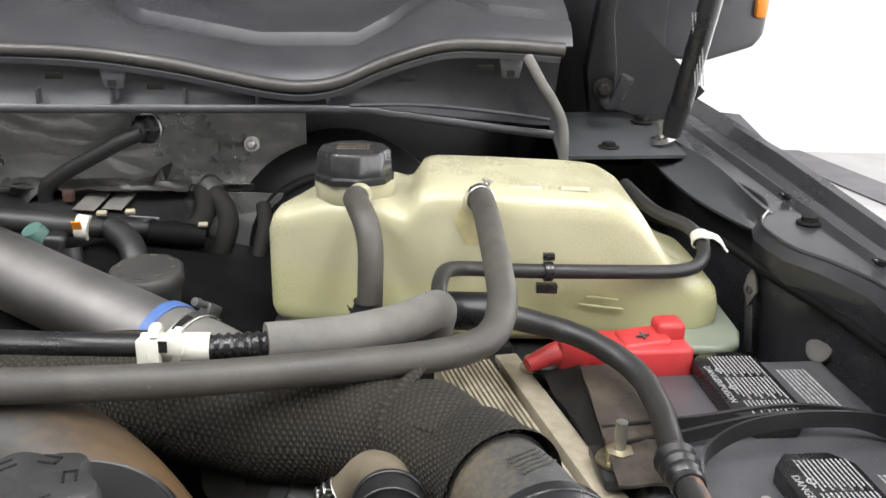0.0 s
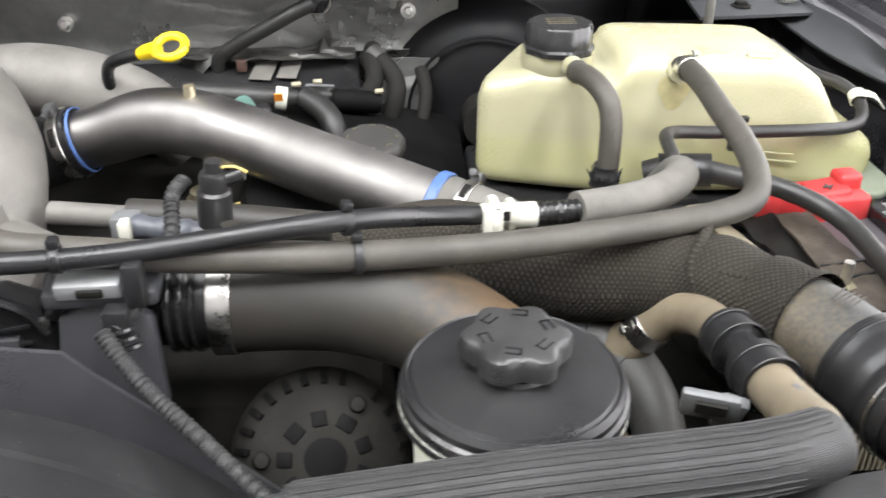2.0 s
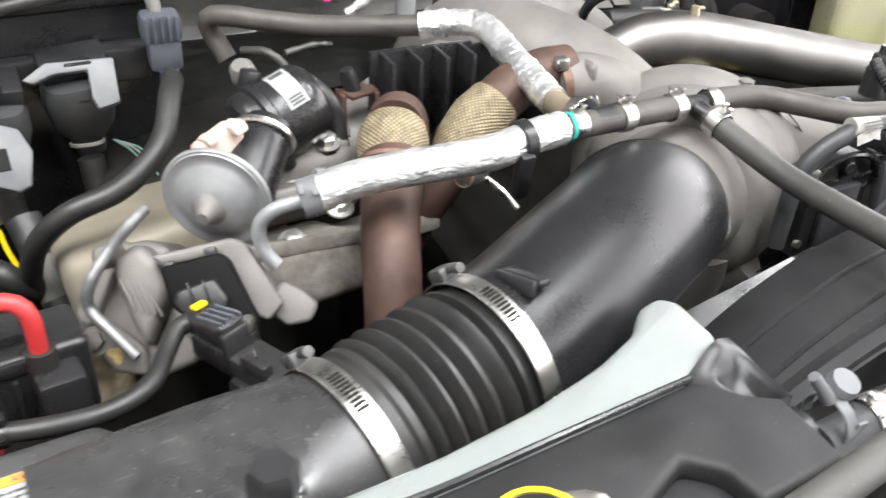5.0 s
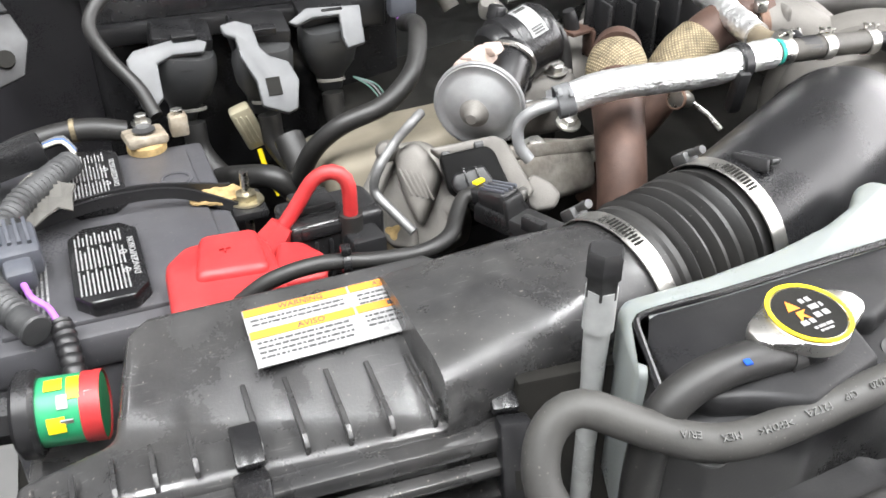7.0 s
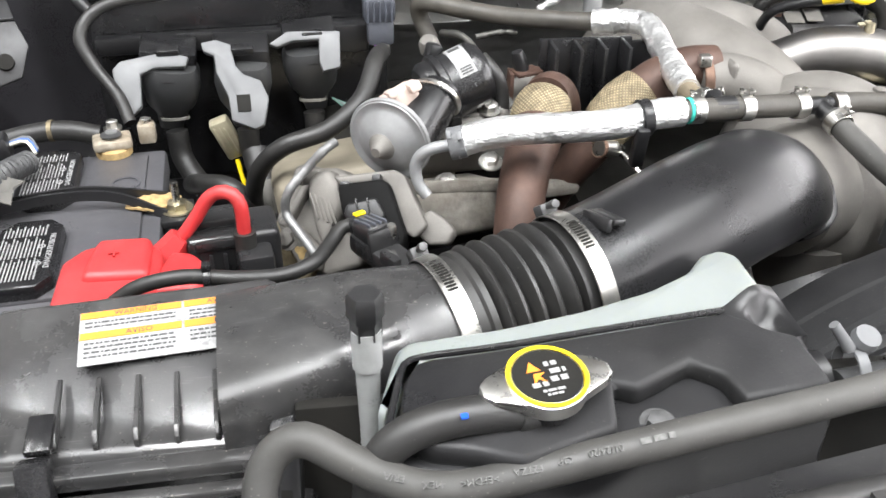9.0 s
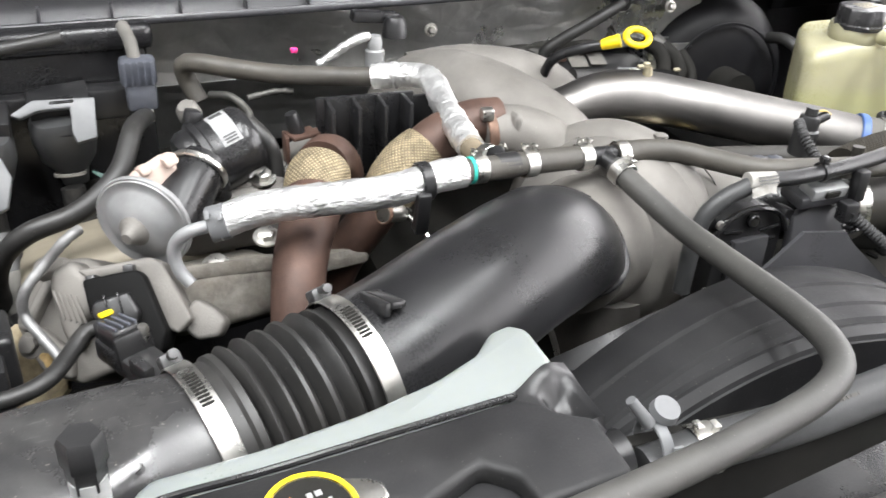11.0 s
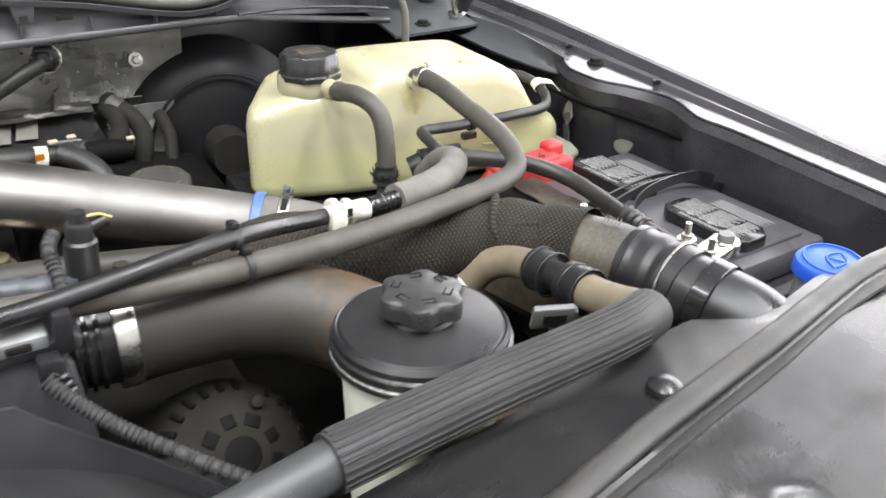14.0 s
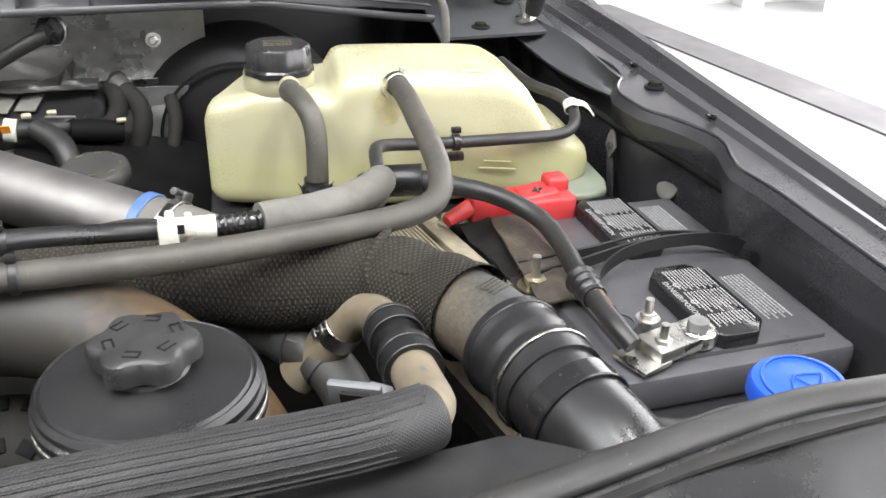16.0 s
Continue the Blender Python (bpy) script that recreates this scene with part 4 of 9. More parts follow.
# ---- the engine below ----
engine = thing("engine_block", (-0.6, 0.6, 0.6), "dirty dark engine block deep in the bay", "engine")
part("block", box(0.55, 0.5, 0.4, 0.03, pose(-0.52, 0.72, 0.96)), M_DARK, engine)
# this cover's black holds the shade under the raised hood
part("rocker_cover", box(0.24, 0.34, 0.12, 0.03, pose(-0.28, 0.82, 1.165, 0, 12, 0)), M_SHADED_BLACK, engine, "black rocker cover under wiring")
part("rocker_cover", box(0.24, 0.30, 0.12, 0.03, pose(-0.98, 0.78, 1.15, 0, -10, 0)), M_DARK, engine)
part("undertray", box(2.1, 2.6, 0.02, 0, pose(-0.5, 1.15, 0.72)), M_DARK, engine)


# ---- batteries ----
def red_cover(m, parent, flip=1):
    """Red terminal cover: a stepped box with a raised corner block and a low arm over the cable."""
    f = flip
    bm = prism([(-0.012 * f, -0.018), (0.036 * f, -0.020), (0.040 * f, -0.016), (0.040 * f, 0.020), (0.030 * f, 0.026), (-0.064 * f, 0.026), (-0.064 * f, 0.006), (-0.036 * f, 0.004)][::f], 0.030, 0.004, m, 3)
    c = part("terminal_cover", bm, M_RED, parent, "red plastic cover over the positive terminal")
    part("cover_peak", box(0.024, 0.022, 0.022, 0.005, m @ pose(0.027 * f, 0.010, 0.033), 3), M_RED, c)
    part("cover_ramp", box(0.040, 0.030, 0.010, 0.004, m @ pose(0.004 * f, 0.004, 0.029, 4, -6 * f, 0), 3), M_RED, c)
    part("cover_skirt", prism([(-0.016 * f, -0.021), (0.040 * f, -0.023), (0.043 * f, 0.010), (-0.016 * f, 0.006)][::f], 0.004, 0.001, m), M_RED, c)
    part("cover_arm", tube([m @ Vector((-0.058 * f, 0.016, 0.018)), m @ Vector((-0.078 * f, 0.010, 0.013)), m @ Vector((-0.090 * f, 0.006, 0.010))], [0.009, 0.008, 0.006], seg=14), M_RED, c)
    writing("+", 0.022, m @ pose(0.002 * f, -0.002, 0.0350, 4, -6 * f, 0), M_DARK_PRINT, c, 0.0006, "plus_mark")
    return c


def battery(at, rz, label, strap_y, turn=0):
    root = thing("battery", (at[0], at[1], at[2] - 0.19), label, "battery", "truck batteries")
    m = pose(*at, 0, 0, rz)
    top = m @ pose(0, 0, 0, 0, 0, turn)   # the print may be read from the other side
    part("case", box(0.196, 0.285, 0.17, 0.006, m @ pose(0, 0, -0.112)), M_BATT, root)
    part("lid", joined(box(0.206, 0.295, 0.030, 0.005, m @ pose(0, 0, -0.015)), box(0.17, 0.262, 0.006, 0.002, m @ pose(0, 0, 0.001))), M_BATT, root)
    for k, cy in enumerate((-0.075, 0.075)):
        oct_ = [(-0.027, -0.042), (-0.015, -0.056), (0.015, -0.056), (0.027, -0.042), (0.027, 0.042), (0.015, 0.056), (-0.015, 0.056), (-0.027, 0.042)]
        cap = part("vent_cap", prism(oct_, 0.014, 0.002, top @ pose(0.006, cy, 0.003)), M_PLASTIC_GLOSS, root)
        mm = top @ pose(0.006, cy, 0.0172, 0, 0, -90)
        writing("DANGER/POISON", 0.0072, mm @ pose(-0.001, -0.0205, 0), M_WHITE_PRINT, cap, 0.0002)
        rows = []
        for j in range(12):
            rows.append((-0.046, -0.016 + 0.004 * (j % 2), -0.013 + 0.0031 * j, 0.0012))
            rows.append((-0.010, 0.016 + 0.004 * (j % 3), -0.013 + 0.0031 * j, 0.0012))
            rows.append((0.026, 0.044 - 0.004 * (j % 2), -0.013 + 0.0031 * j, 0.0012))
        bars(rows, mm, M_WHITE_PRINT, cap, 0.0003, seed=k + 2)
        part("print_symbol", ring(mm @ Vector((-0.022, -0.013, 0.0004)), (0, 0, 1), 0.0022, 0.0006, 0.0010, seg=16), M_WHITE_PRINT, cap)
        part("print_symbol", ring(mm @ Vector((0.006, -0.013, 0.0004)), (0, 0, 1), 0.0022, 0.0006, 0.0010, seg=16), M_WHITE_PRINT, cap)
        bars([(-0.04, 0.033 - 0.006 * (j % 2), -0.008 + 0.0036 * j, 0.0017) for j in range(7)], top @ pose(0.060, cy + 0.005, 0.0045, 0, 0, -90), M_WHITE_PRINT, root, 0.0003, seed=k + 7)
    # hold-down strap across the middle
    part("hold_down_strap", strip([m @ Vector((-0.115, strap_y, 0.004)), m @ Vector((-0.07, strap_y, 0.012)), m @ Vector((0.0, strap_y + 0.008, 0.020)), m @ Vector((0.06, strap_y + 0.005, 0.018)), m @ Vector((0.108, strap_y - 0.012, 0.002))], 0.010, 0.003, (0, 0, 1)), M_PLASTIC, root)
    part("hold_down_strap", strip([m @ Vector((-0.115, strap_y + 0.022, 0.004)), m @ Vector((-0.05, strap_y + 0.022, 0.010)), m @ Vector((0.03, strap_y + 0.028, 0.014)), m @ Vector((0.108, strap_y + 0.020, 0.004))], 0.012, 0.003, (0, 0, 1)), M_PLASTIC, root)
    return root, m


battery_r, MR = battery((0.231, 0.524, 1.219), TURN_DEG, "black truck battery with white warning print beside the coolant tank", 0.01)
red_cover(pose(0.160, 0.652, 1.2155, 0, 0, 8), battery_r, 1)
clamp = part("terminal_clamp", joined(box(0.060, 0.030, 0.012, 0.003, MR @ pose(-0.045, -0.120, 0.012, 0, 0, 14)), box(0.030, 0.034, 0.004, 0.001, MR @ pose(-0.078, -0.128, 0.006, 0, 0, 20)),
                                      ring(MR @ Vector((-0.026, -0.117, 0.012)), (0, 0, 1), 0.010, 0.014, 0.005)), M_ZINC, battery_r, "plated negative terminal clamp")
part("terminal_post", lathe([(0, 0.026), (0.008, 0.025), (0.0095, 0), (0, 0)], MR @ pose(-0.026, -0.117, 0.0)), M_LEAD, battery_r)
for bx, by in ((-0.062, -0.128), (-0.055, -0.092)):
    part("terminal_bolt", tube([MR @ Vector((bx, by, 0.006)), MR @ Vector((bx, by, 0.034))], 0.0034, seg=10), M_ZINC, clamp)
    bolt("terminal_nut", MR @ Vector((bx, by, 0.016)), (0, 0, 1), 0.0065, 0.006, M_ZINC, clamp)
part("arched_strap", strip([(0.165, 0.482, 1.228), (0.171, 0.497, 1.238), (0.196, 0.510, 1.248), (0.233, 0.518, 1.252), (0.275, 0.524, 1.250), (0.303, 0.529, 1.243), (0.325, 0.535, 1.232)], 0.012, 0.002, (0, 0, 1)), M_PLASTIC, battery_r, "arched black strap")
part("terminal_ring_mark", ring(MR @ Vector((-0.07, -0.075, 0.0045)), (0, 0, 1), 0.012, 0.002, 0.003), M_BATT, battery_r)

battery_l, ML = battery((-1.338, 0.520, 1.229), TURN_DEG + 1, "black truck battery with white warning print beside the air filter box", 0.005, 180)
cover_l = part("terminal_cover", prism([(-0.048, -0.052), (0.034, -0.046), (0.036, -0.020), (0.034, 0.030), (0.016, 0.044), (-0.030, 0.040), (-0.046, 0.020)], 0.038, 0.008, pose(-1.246, 0.384, 1.224, 3, 0, 4), 3), M_RED, battery_l, "red plastic cover over the positive terminal")
part("cover_ramp", prism([(-0.028, -0.024), (0.026, -0.028), (0.026, 0.024), (-0.018, 0.026)], 0.016, 0.007, pose(-1.246, 0.394, 1.254, 6, 0, 4), 3), M_RED, cover_l)
part("cover_wing", prism([(-0.024, -0.034), (0.018, -0.026), (0.024, 0.004), (0.008, 0.026), (-0.012, 0.028)], 0.036, 0.006, pose(-1.200, 0.386, 1.222, 0, 6, 0), 3), M_RED, cover_l)
writing("+", 0.018, pose(-1.248, 0.392, 1.2712, 6, 0, 6), M_RED, cover_l, 0.0008, "plus_mark")
part("corrosion_crust", thick(sheet([[ML @ Vector((0.070 + 0.052 * u, 0.012 + 0.016 * v * math.sin(0.4 + u * 2.4), 0.008 + 0.003 * noise.noise((u * 7, v * 7, 1)))) for u in [i / 10 for i in range(11)]] for v in (-1, -0.5, 0, 0.5, 1)]), 0.002), M_RUST_STAIN, battery_l, "tan corrosion crust")
part("terminal_ring_mark", ring(ML @ Vector((0.066, 0.062, 0.0045)), (0, 0, 1), 0.012, 0.002, 0.003), M_BATT, battery_l)
clampl = part("terminal_clamp", joined(box(0.040, 0.032, 0.011, 0.004, ML @ pose(0.050, 0.138, 0.018, 0, 0, 8)), box(0.018, 0.018, 0.022, 0.003, ML @ pose(0.085, 0.155, 0.018))), M_CLAMP, battery_l, "pale corroded negative terminal clamp")
part("clamp_base", ring(ML @ Vector((0.050, 0.138, 0.008)), (0, 0, 1), 0.010, 0.012, 0.009), M_RUST_STAIN, clampl, "brown corroded clamp base")
part("clamp_eye", lathe([(0, 0.001), (0.011, 0.001), (0.011, 0), (0, 0)], ML @ pose(0.050, 0.136, 0.0262), seg=24), M_GREY_METAL, clampl)
part("terminal_post", lathe([(0, 0.028), (0.008, 0.027), (0.0095, 0), (0, 0)], ML @ pose(0.05, 0.142, 0)), M_LEAD, battery_l)
for bx, by in ((0.05, 0.158), (0.085, 0.157)):
    bolt("terminal_nut", ML @ Vector((bx, by, 0.024)), (0, 0, 1), 0.0065, 0.010, M_ZINC, clampl)
part("dirty_bracket", thick(sheet([[Vector((0.112 + 0.030 * u + 0.014 * v * u, 0.640 - 0.165 * v, 1.2285 + 0.004 * noise.noise((u * 3, v * 5, 2)) + 0.003 * u)) for u in [i / 6 for i in range(7)]] for v in [j / 16 for j in range(17)]]), 0.002), M_CAST_DIRTY_DARK, battery_r, "brown dirt-caked metal bracket")
for root, mm, sx in ((battery_r, MR, -0.112), (battery_l, ML, 0.118)):
    part("hold_down_bracket", box(0.030, 0.044, 0.008, 0.002, mm @ pose(sx, 0.0, -0.002)), M_PLASTIC, root)
    bolt("hold_down_nut", mm @ Vector((sx, 0.0, 0.003)), (0, 0, 1), 0.010, 0.009, M_BRASS, root)
    part("hold_down_stud", tube([mm @ Vector((sx, 0.0, -0.05)), mm @ Vector((sx, 0.0, 0.032))], 0.0038, seg=10, shape=lambda u, s: 1 + 0.06 * math.sin(s * 5000)), M_ZINC, root)


# ---- coolant tank ----
coolant_tank = thing("coolant_tank", (0.05, 0.78, 1.21), "yellowed translucent plastic coolant tank half full of coolant", "coolant tank", move=(-0.004, 0.004, -0.006))
tank_x = [-0.157, -0.1555, -0.152, -0.146, -0.138, -0.128, -0.118, -0.108, -0.10, -0.085, -0.07, -0.05, -0.038, -0.030, -0.024, -0.019, -0.014, -0.008, 0.0, 0.02, 0.05, 0.08, 0.11, 0.13, 0.145, 0.155, 0.165, 0.175, 0.185, 0.195, 0.205, 0.212, 0.219, 0.226, 0.234, 0.241, 0.247, 0.252, 0.256, 0.258]


def tank_section(x):
    """One cross-section of the tank: a rounded box between its front, back, floor and top."""
    top = float(np.interp(x, [-0.157, -0.152, -0.145, -0.126, -0.112, -0.098, -0.046, -0.034, -0.026, -0.020, -0.014, -0.005, 0.05, 0.138, 0.155, 0.175, 0.208, 0.222, 0.240, 0.252, 0.258], [1.304, 1.318, 1.325, 1.329, 1.333, 1.339, 1.3395, 1.3355, 1.333, 1.342, 1.352, 1.3555, 1.3540, 1.350, 1.3465, 1.335, 1.286, 1.277, 1.271, 1.262, 1.244]))
    low = float(np.interp(x, [-0.157, -0.150, -0.14, 0.238, 0.250, 0.258], [1.230, 1.219, 1.214, 1.214, 1.218, 1.232]))
    front = float(np.interp(x, [-0.157, -0.153, -0.147, -0.040, -0.020, 0.02, 0.18, 0.21, 0.235, 0.252, 0.258], [0.761, 0.754, 0.750, 0.7215, 0.7175, 0.716, 0.716, 0.722, 0.726, 0.736, 0.752]))
    back = 0.861 + 0.05 * (x + 0.15) - float(np.interp(x, [-0.157, -0.152, -0.145, -0.138, -0.128, -0.108, -0.095, -0.085, 0.245, 0.258], [0.092, 0.083, 0.071, 0.061, 0.047, 0.020, 0.007, 0, 0, 0.03]))
    r = min(0.017, (top - low) * 0.45, (back - front) * 0.34)
    pts = []
    for cy, cz, a0 in ((front + r, top - r, 90), (front + r, low + r, 180), (back - r, low + r, 270), (back - 1.6 * r, top - r, 0)):
        for k in range(6):
            a = radians(a0 + 18 * k)
            pts.append((x + 0.14 * max(0.0, -0.118 - x), cy + r * math.cos(a) * (1.6 if a0 == 0 else 1), cz + r * math.sin(a)))
    return pts


bm = bmesh.new()
cols = [[bm.verts.new(q) for q in tank_section(x)] for x in tank_x]
for a, b in zip(cols, cols[1:]):
    for i in range(24):
        bm.faces.new((a[i], a[(i + 1) % 24], b[(i + 1) % 24], b[i]))
bm.faces.new(cols[0])
bm.faces.new(cols[-1][::-1])
bmesh.ops.smooth_vert(bm, verts=bm.verts, factor=0.25, use_axis_x=False, use_axis_y=True, use_axis_z=True)
bmesh.ops.recalc_face_normals(bm, faces=bm.faces)
part("body", bm, M_TANK, coolant_tank, angle=60)
part("neck", lathe([(0, 0.020), (0.0335, 0.020), (0.0355, 0.014), (0.0355, 0.006), (0.0350, 0.0), (0.030, -0.012), (0.022, -0.026), (0, -0.03)], pose(-0.0745, 0.770, 1.336), seg=48), M_TANK, coolant_tank)
CAPW = lambda a: 1.0 if math.cos(9 * a) > 0.35 else 0.955
tank_cap = part("cap", lathe([(0, 0.0250), (0.018, 0.0248), (0.0305, 0.0232), (0.0325, 0.0205), (0.0330, 0.003), (0.0352, 0.001), (0.0352, -0.004), (0, -0.004)], pose(-0.0745, 0.766, 1.3555), seg=64, wobble=CAPW), M_PLASTIC_DUSTY, coolant_tank, "dusty black ribbed screw cap")
bars([(-0.014, 0.014, 0.006 - 0.006 * k, 0.0022) for k in range(4)], pose(-0.0745, 0.766, 1.3806), M_BRASS, tank_cap, 0.0003, seed=9)
part("hose_nipple", tube([(-0.0665, 0.730, 1.346), (-0.067, 0.705, 1.348)], [0.0105, 0.0085], seg=16), M_TANK, coolant_tank)
part("hose_nipple", tube([(0.030, 0.735, 1.343), (0.031, 0.708, 1.345)], [0.0120, 0.0085], seg=16), M_TANK, coolant_tank)
for px, pw in ((0.02, 0.036), (0.075, 0.030), (0.118, 0.026)):
    part("top_rib", box(pw, 0.014, 0.006, 0.0028, pose(px, 0.742 + (0.01 if px < 0 else 0), 1.3505, -14, 0, -3), 3), M_TANK, coolant_tank)
part("stain", lathe([(0, 0.0006), (0.014, 0.0004), (0.017, 0), (0, 0)], axis_pose((0.030, 0.7158, 1.326), (0, -1, 0)) @ Matrix.Diagonal((0.9, 1.0, 1, 1)), seg=24, wobble=lambda a: 1 + 0.15 * math.sin(3 * a)), M_YELLOW_STAIN, coolant_tank, "yellow stain round the nipple")
for bz, bw in ((1.262, 0.030), (1.254, 0.040)):
    part("level_mark", box(bw, 0.0025, 0.0022, 0.0008, pose(0.143, 0.7116, bz, 0, 6, 0)), M_TANK, coolant_tank)
part("base_flange", prism([(0.185, 0.690), (0.245, 0.688), (0.264, 0.700), (0.272, 0.725), (0.272, 0.81), (0.262, 0.84), (0.185, 0.845)], 0.010, 0.004, pose(0, 0, 1.2185), 3), M_FLANGE, coolant_tank, "cloudy grey-green foot flange")
part("tray", joined(box(0.43, 0.19, 0.022, 0.006, pose(0.06, 0.775, 1.198)), box(0.26, 0.018, 0.020, 0.004, pose(-0.06, 0.700, 1.202, 0, -2, 8))), M_PLASTIC, coolant_tank, "black plastic carrier tray")
for k in range(4):
    part("tray_hook", tube([(-0.150 - 0.012 * k, 0.735 - 0.004 * k, 1.196), (-0.165 - 0.012 * k, 0.720, 1.216), (-0.145 - 0.012 * k, 0.700, 1.214)], 0.003, seg=8), M_PLASTIC, coolant_tank)
part("label_strip", box(0.028, 0.0012, 0.004, 0, pose(-0.055, 0.6905, 1.203, 0, -2, 8)), M_WHITE_PRINT, coolant_tank)


# ---- hoses on the coolant side ----
def hose(name, pts, r, mat, label, category="hose", seg=16, step=0.006, shape=None, move=None, **kw):
    return tagged(part(name, tube(pts, r, seg, step, shape, **kw), mat, move=move), label, category)


vent_hose = hose("vent_hose", [(-0.067, 0.716, 1.346), (-0.067, 0.702, 1.350), (-0.062, 0.672, 1.354), (-0.054, 0.648, 1.347), (-0.050, 0.638, 1.330), (-0.050, 0.632, 1.30), (-0.051, 0.630, 1.262), (-0.051, 0.634, 1.20)], 0.0098, M_RUBBER_DUSTY, "dusty black rubber vent hose bent down from the coolant tank", move=(-0.004, -0.004, -0.004))
part("braid_end", joined(tube([(-0.052, 0.6305, 1.291), (-0.052, 0.631, 1.272)], [0.0108, 0.0140], seg=20, step=0.003, shape=lambda u, s: 1 + 0.08 * math.sin(s * 1500)),
                         *[tube([(-0.052 + 0.011 * math.cos(a), 0.631 + 0.011 * math.sin(a), 1.276), (-0.052 + (0.0145 + 0.002 * math.sin(5 * a)) * math.cos(a), 0.631 + (0.0145 + 0.002 * math.sin(5 * a)) * math.sin(a), 1.284 + 0.003 * math.sin(11 * a))], [0.0011, 0.0005], seg=5) for a in [math.tau * k / 26 for k in range(26)]]), M_PLASTIC, vent_hose, "frayed black braided sleeve")
part("top_band", ring((-0.067, 0.708, 1.349), (0, -1, 0.1), 0.0095, 0.008, 0.001), M_RUBBER_DUSTY, vent_hose)

overflow_hose = hose("coolant_hose", [(0.030, 0.722, 1.343), (0.031, 0.705, 1.347), (0.034, 0.668, 1.345), (0.037, 0.625, 1.337), (0.039, 0.58, 1.331), (0.040, 0.545, 1.321), (0.034, 0.520, 1.312), (0.018, 0.505, 1.307), (-0.019, 0.491, 1.305), (-0.08, 0.473, 1.306), (-0.16, 0.450, 1.309), (-0.266, 0.430, 1.314), (-0.36, 0.418, 1.322), (-0.453, 0.416, 1.330), (-0.490, 0.424, 1.331), (-0.520, 0.448, 1.333), (-0.548, 0.468, 1.336), (-0.58, 0.474, 1.338), (-0.612, 0.470, 1.339)], 0.0102, M_RUBBER_DUSTY,
                     "long dusty black coolant hose across the engine bay")
spring_clamp((0.031, 0.705, 1.347), (0.05, -1, 0.05), 0.0102, overflow_hose, turn=1.2)
spring_clamp((-0.606, 0.471, 1.339), (-1, -0.1, 0.03), 0.0102, overflow_hose, turn=-0.3)
cable_tie((-0.266, 0.430, 1.314), (1, 0.15, -0.05), 0.0105, overflow_hose)

# quick connector line with foam-covered end
fuel_line = hose("vapour_line", [(-0.172, 0.492, 1.312), (-0.215, 0.476, 1.320), (-0.26, 0.445, 1.335), (-0.30, 0.430, 1.338), (-0.40, 0.408, 1.334), (-0.47, 0.398, 1.334), (-0.515, 0.398, 1.336)], 0.0070, M_PLASTIC, "thin black plastic line with a white quick connector", "line", move=(-0.004, -0.005, 0.001))
part("end_hose", tube([(-0.508, 0.398, 1.336)] + [(-0.522, 0.398, 1.33), (-0.54, 0.4, 1.321), (-0.555, 0.402, 1.305), (-0.561, 0.403, 1.279), (-0.563, 0.403, 1.249), (-0.564, 0.403, 1.23)], 0.0078, seg=18), M_HOSE_GREY, fuel_line, "grey rubber end bending down")
label = part("white_label", joined(tube([(-0.496, 0.3965, 1.3345), (-0.522, 0.398, 1.336)], 0.0080, seg=18), thick(sheet([[(-0.498 - 0.024 * u, 0.3890 - 0.003 * v, 1.3345 - 0.008 * v + 0.002 * math.sin(5 * u)) for u in (0, 0.3, 0.6, 1)] for v in (0, 0.5, 1)]), 0.0004)), M_PAPER, fuel_line, "creased white paper label with faint print wrapped round the line")
bars([(-0.010, 0.010, 0.003 - 0.003 * k, 0.0012) for k in range(3)], axis_pose((-0.507, 0.3885, 1.3395), (0, -0.75, 0.65)), M_DARK_PRINT, label, 0.0003, seed=41)
cable_tie((-0.268, 0.442, 1.335), (1, 0.3, -0.2), 0.0075, fuel_line)
cable_tie((-0.44, 0.402, 1.334), (1, 0.1, 0), 0.0075, fuel_line)
qc = part("quick_connector", joined(tube([(-0.176, 0.491, 1.311), (-0.136, 0.496, 1.3095)], 0.0095, seg=18), ring((-0.168, 0.492, 1.3105), (1, 0.12, -0.05), 0.0095, 0.006, 0.006), ring((-0.155, 0.494, 1.3105), (1, 0.12, -0.05), 0.0095, 0.005, 0.003),
                                    box(0.014, 0.006, 0.030, 0.0015, pose(-0.168, 0.480, 1.307)), box(0.020, 0.005, 0.010, 0.001, pose(-0.158, 0.481, 1.317))), M_WHITE_CONN, fuel_line, "white nylon quick connector")
part("connector_slot", box(0.011, 0.004, 0.007, 0, pose(-0.162, 0.4795, 1.318)), M_DARK, qc)
part("corrugated_end", tube([(-0.138, 0.496, 1.3095), (-0.098, 0.506, 1.308)], 0.0080, seg=18, step=0.0012, shape=lambda u, s: 1 + 0.10 * math.sin(s * 1100)), M_PLASTIC_GLOSS, fuel_line, "shiny black ribbed hose end")
part("foam_sleeve", tube([(-0.104, 0.505, 1.308), (-0.06, 0.522, 1.306), (-0.025, 0.545, 1.305), (-0.004, 0.575, 1.302), (0.002, 0.61, 1.288), (0.0, 0.64, 1.26)], 0.0138, seg=22), M_FOAM, fuel_line, "grey foam insulation tube")

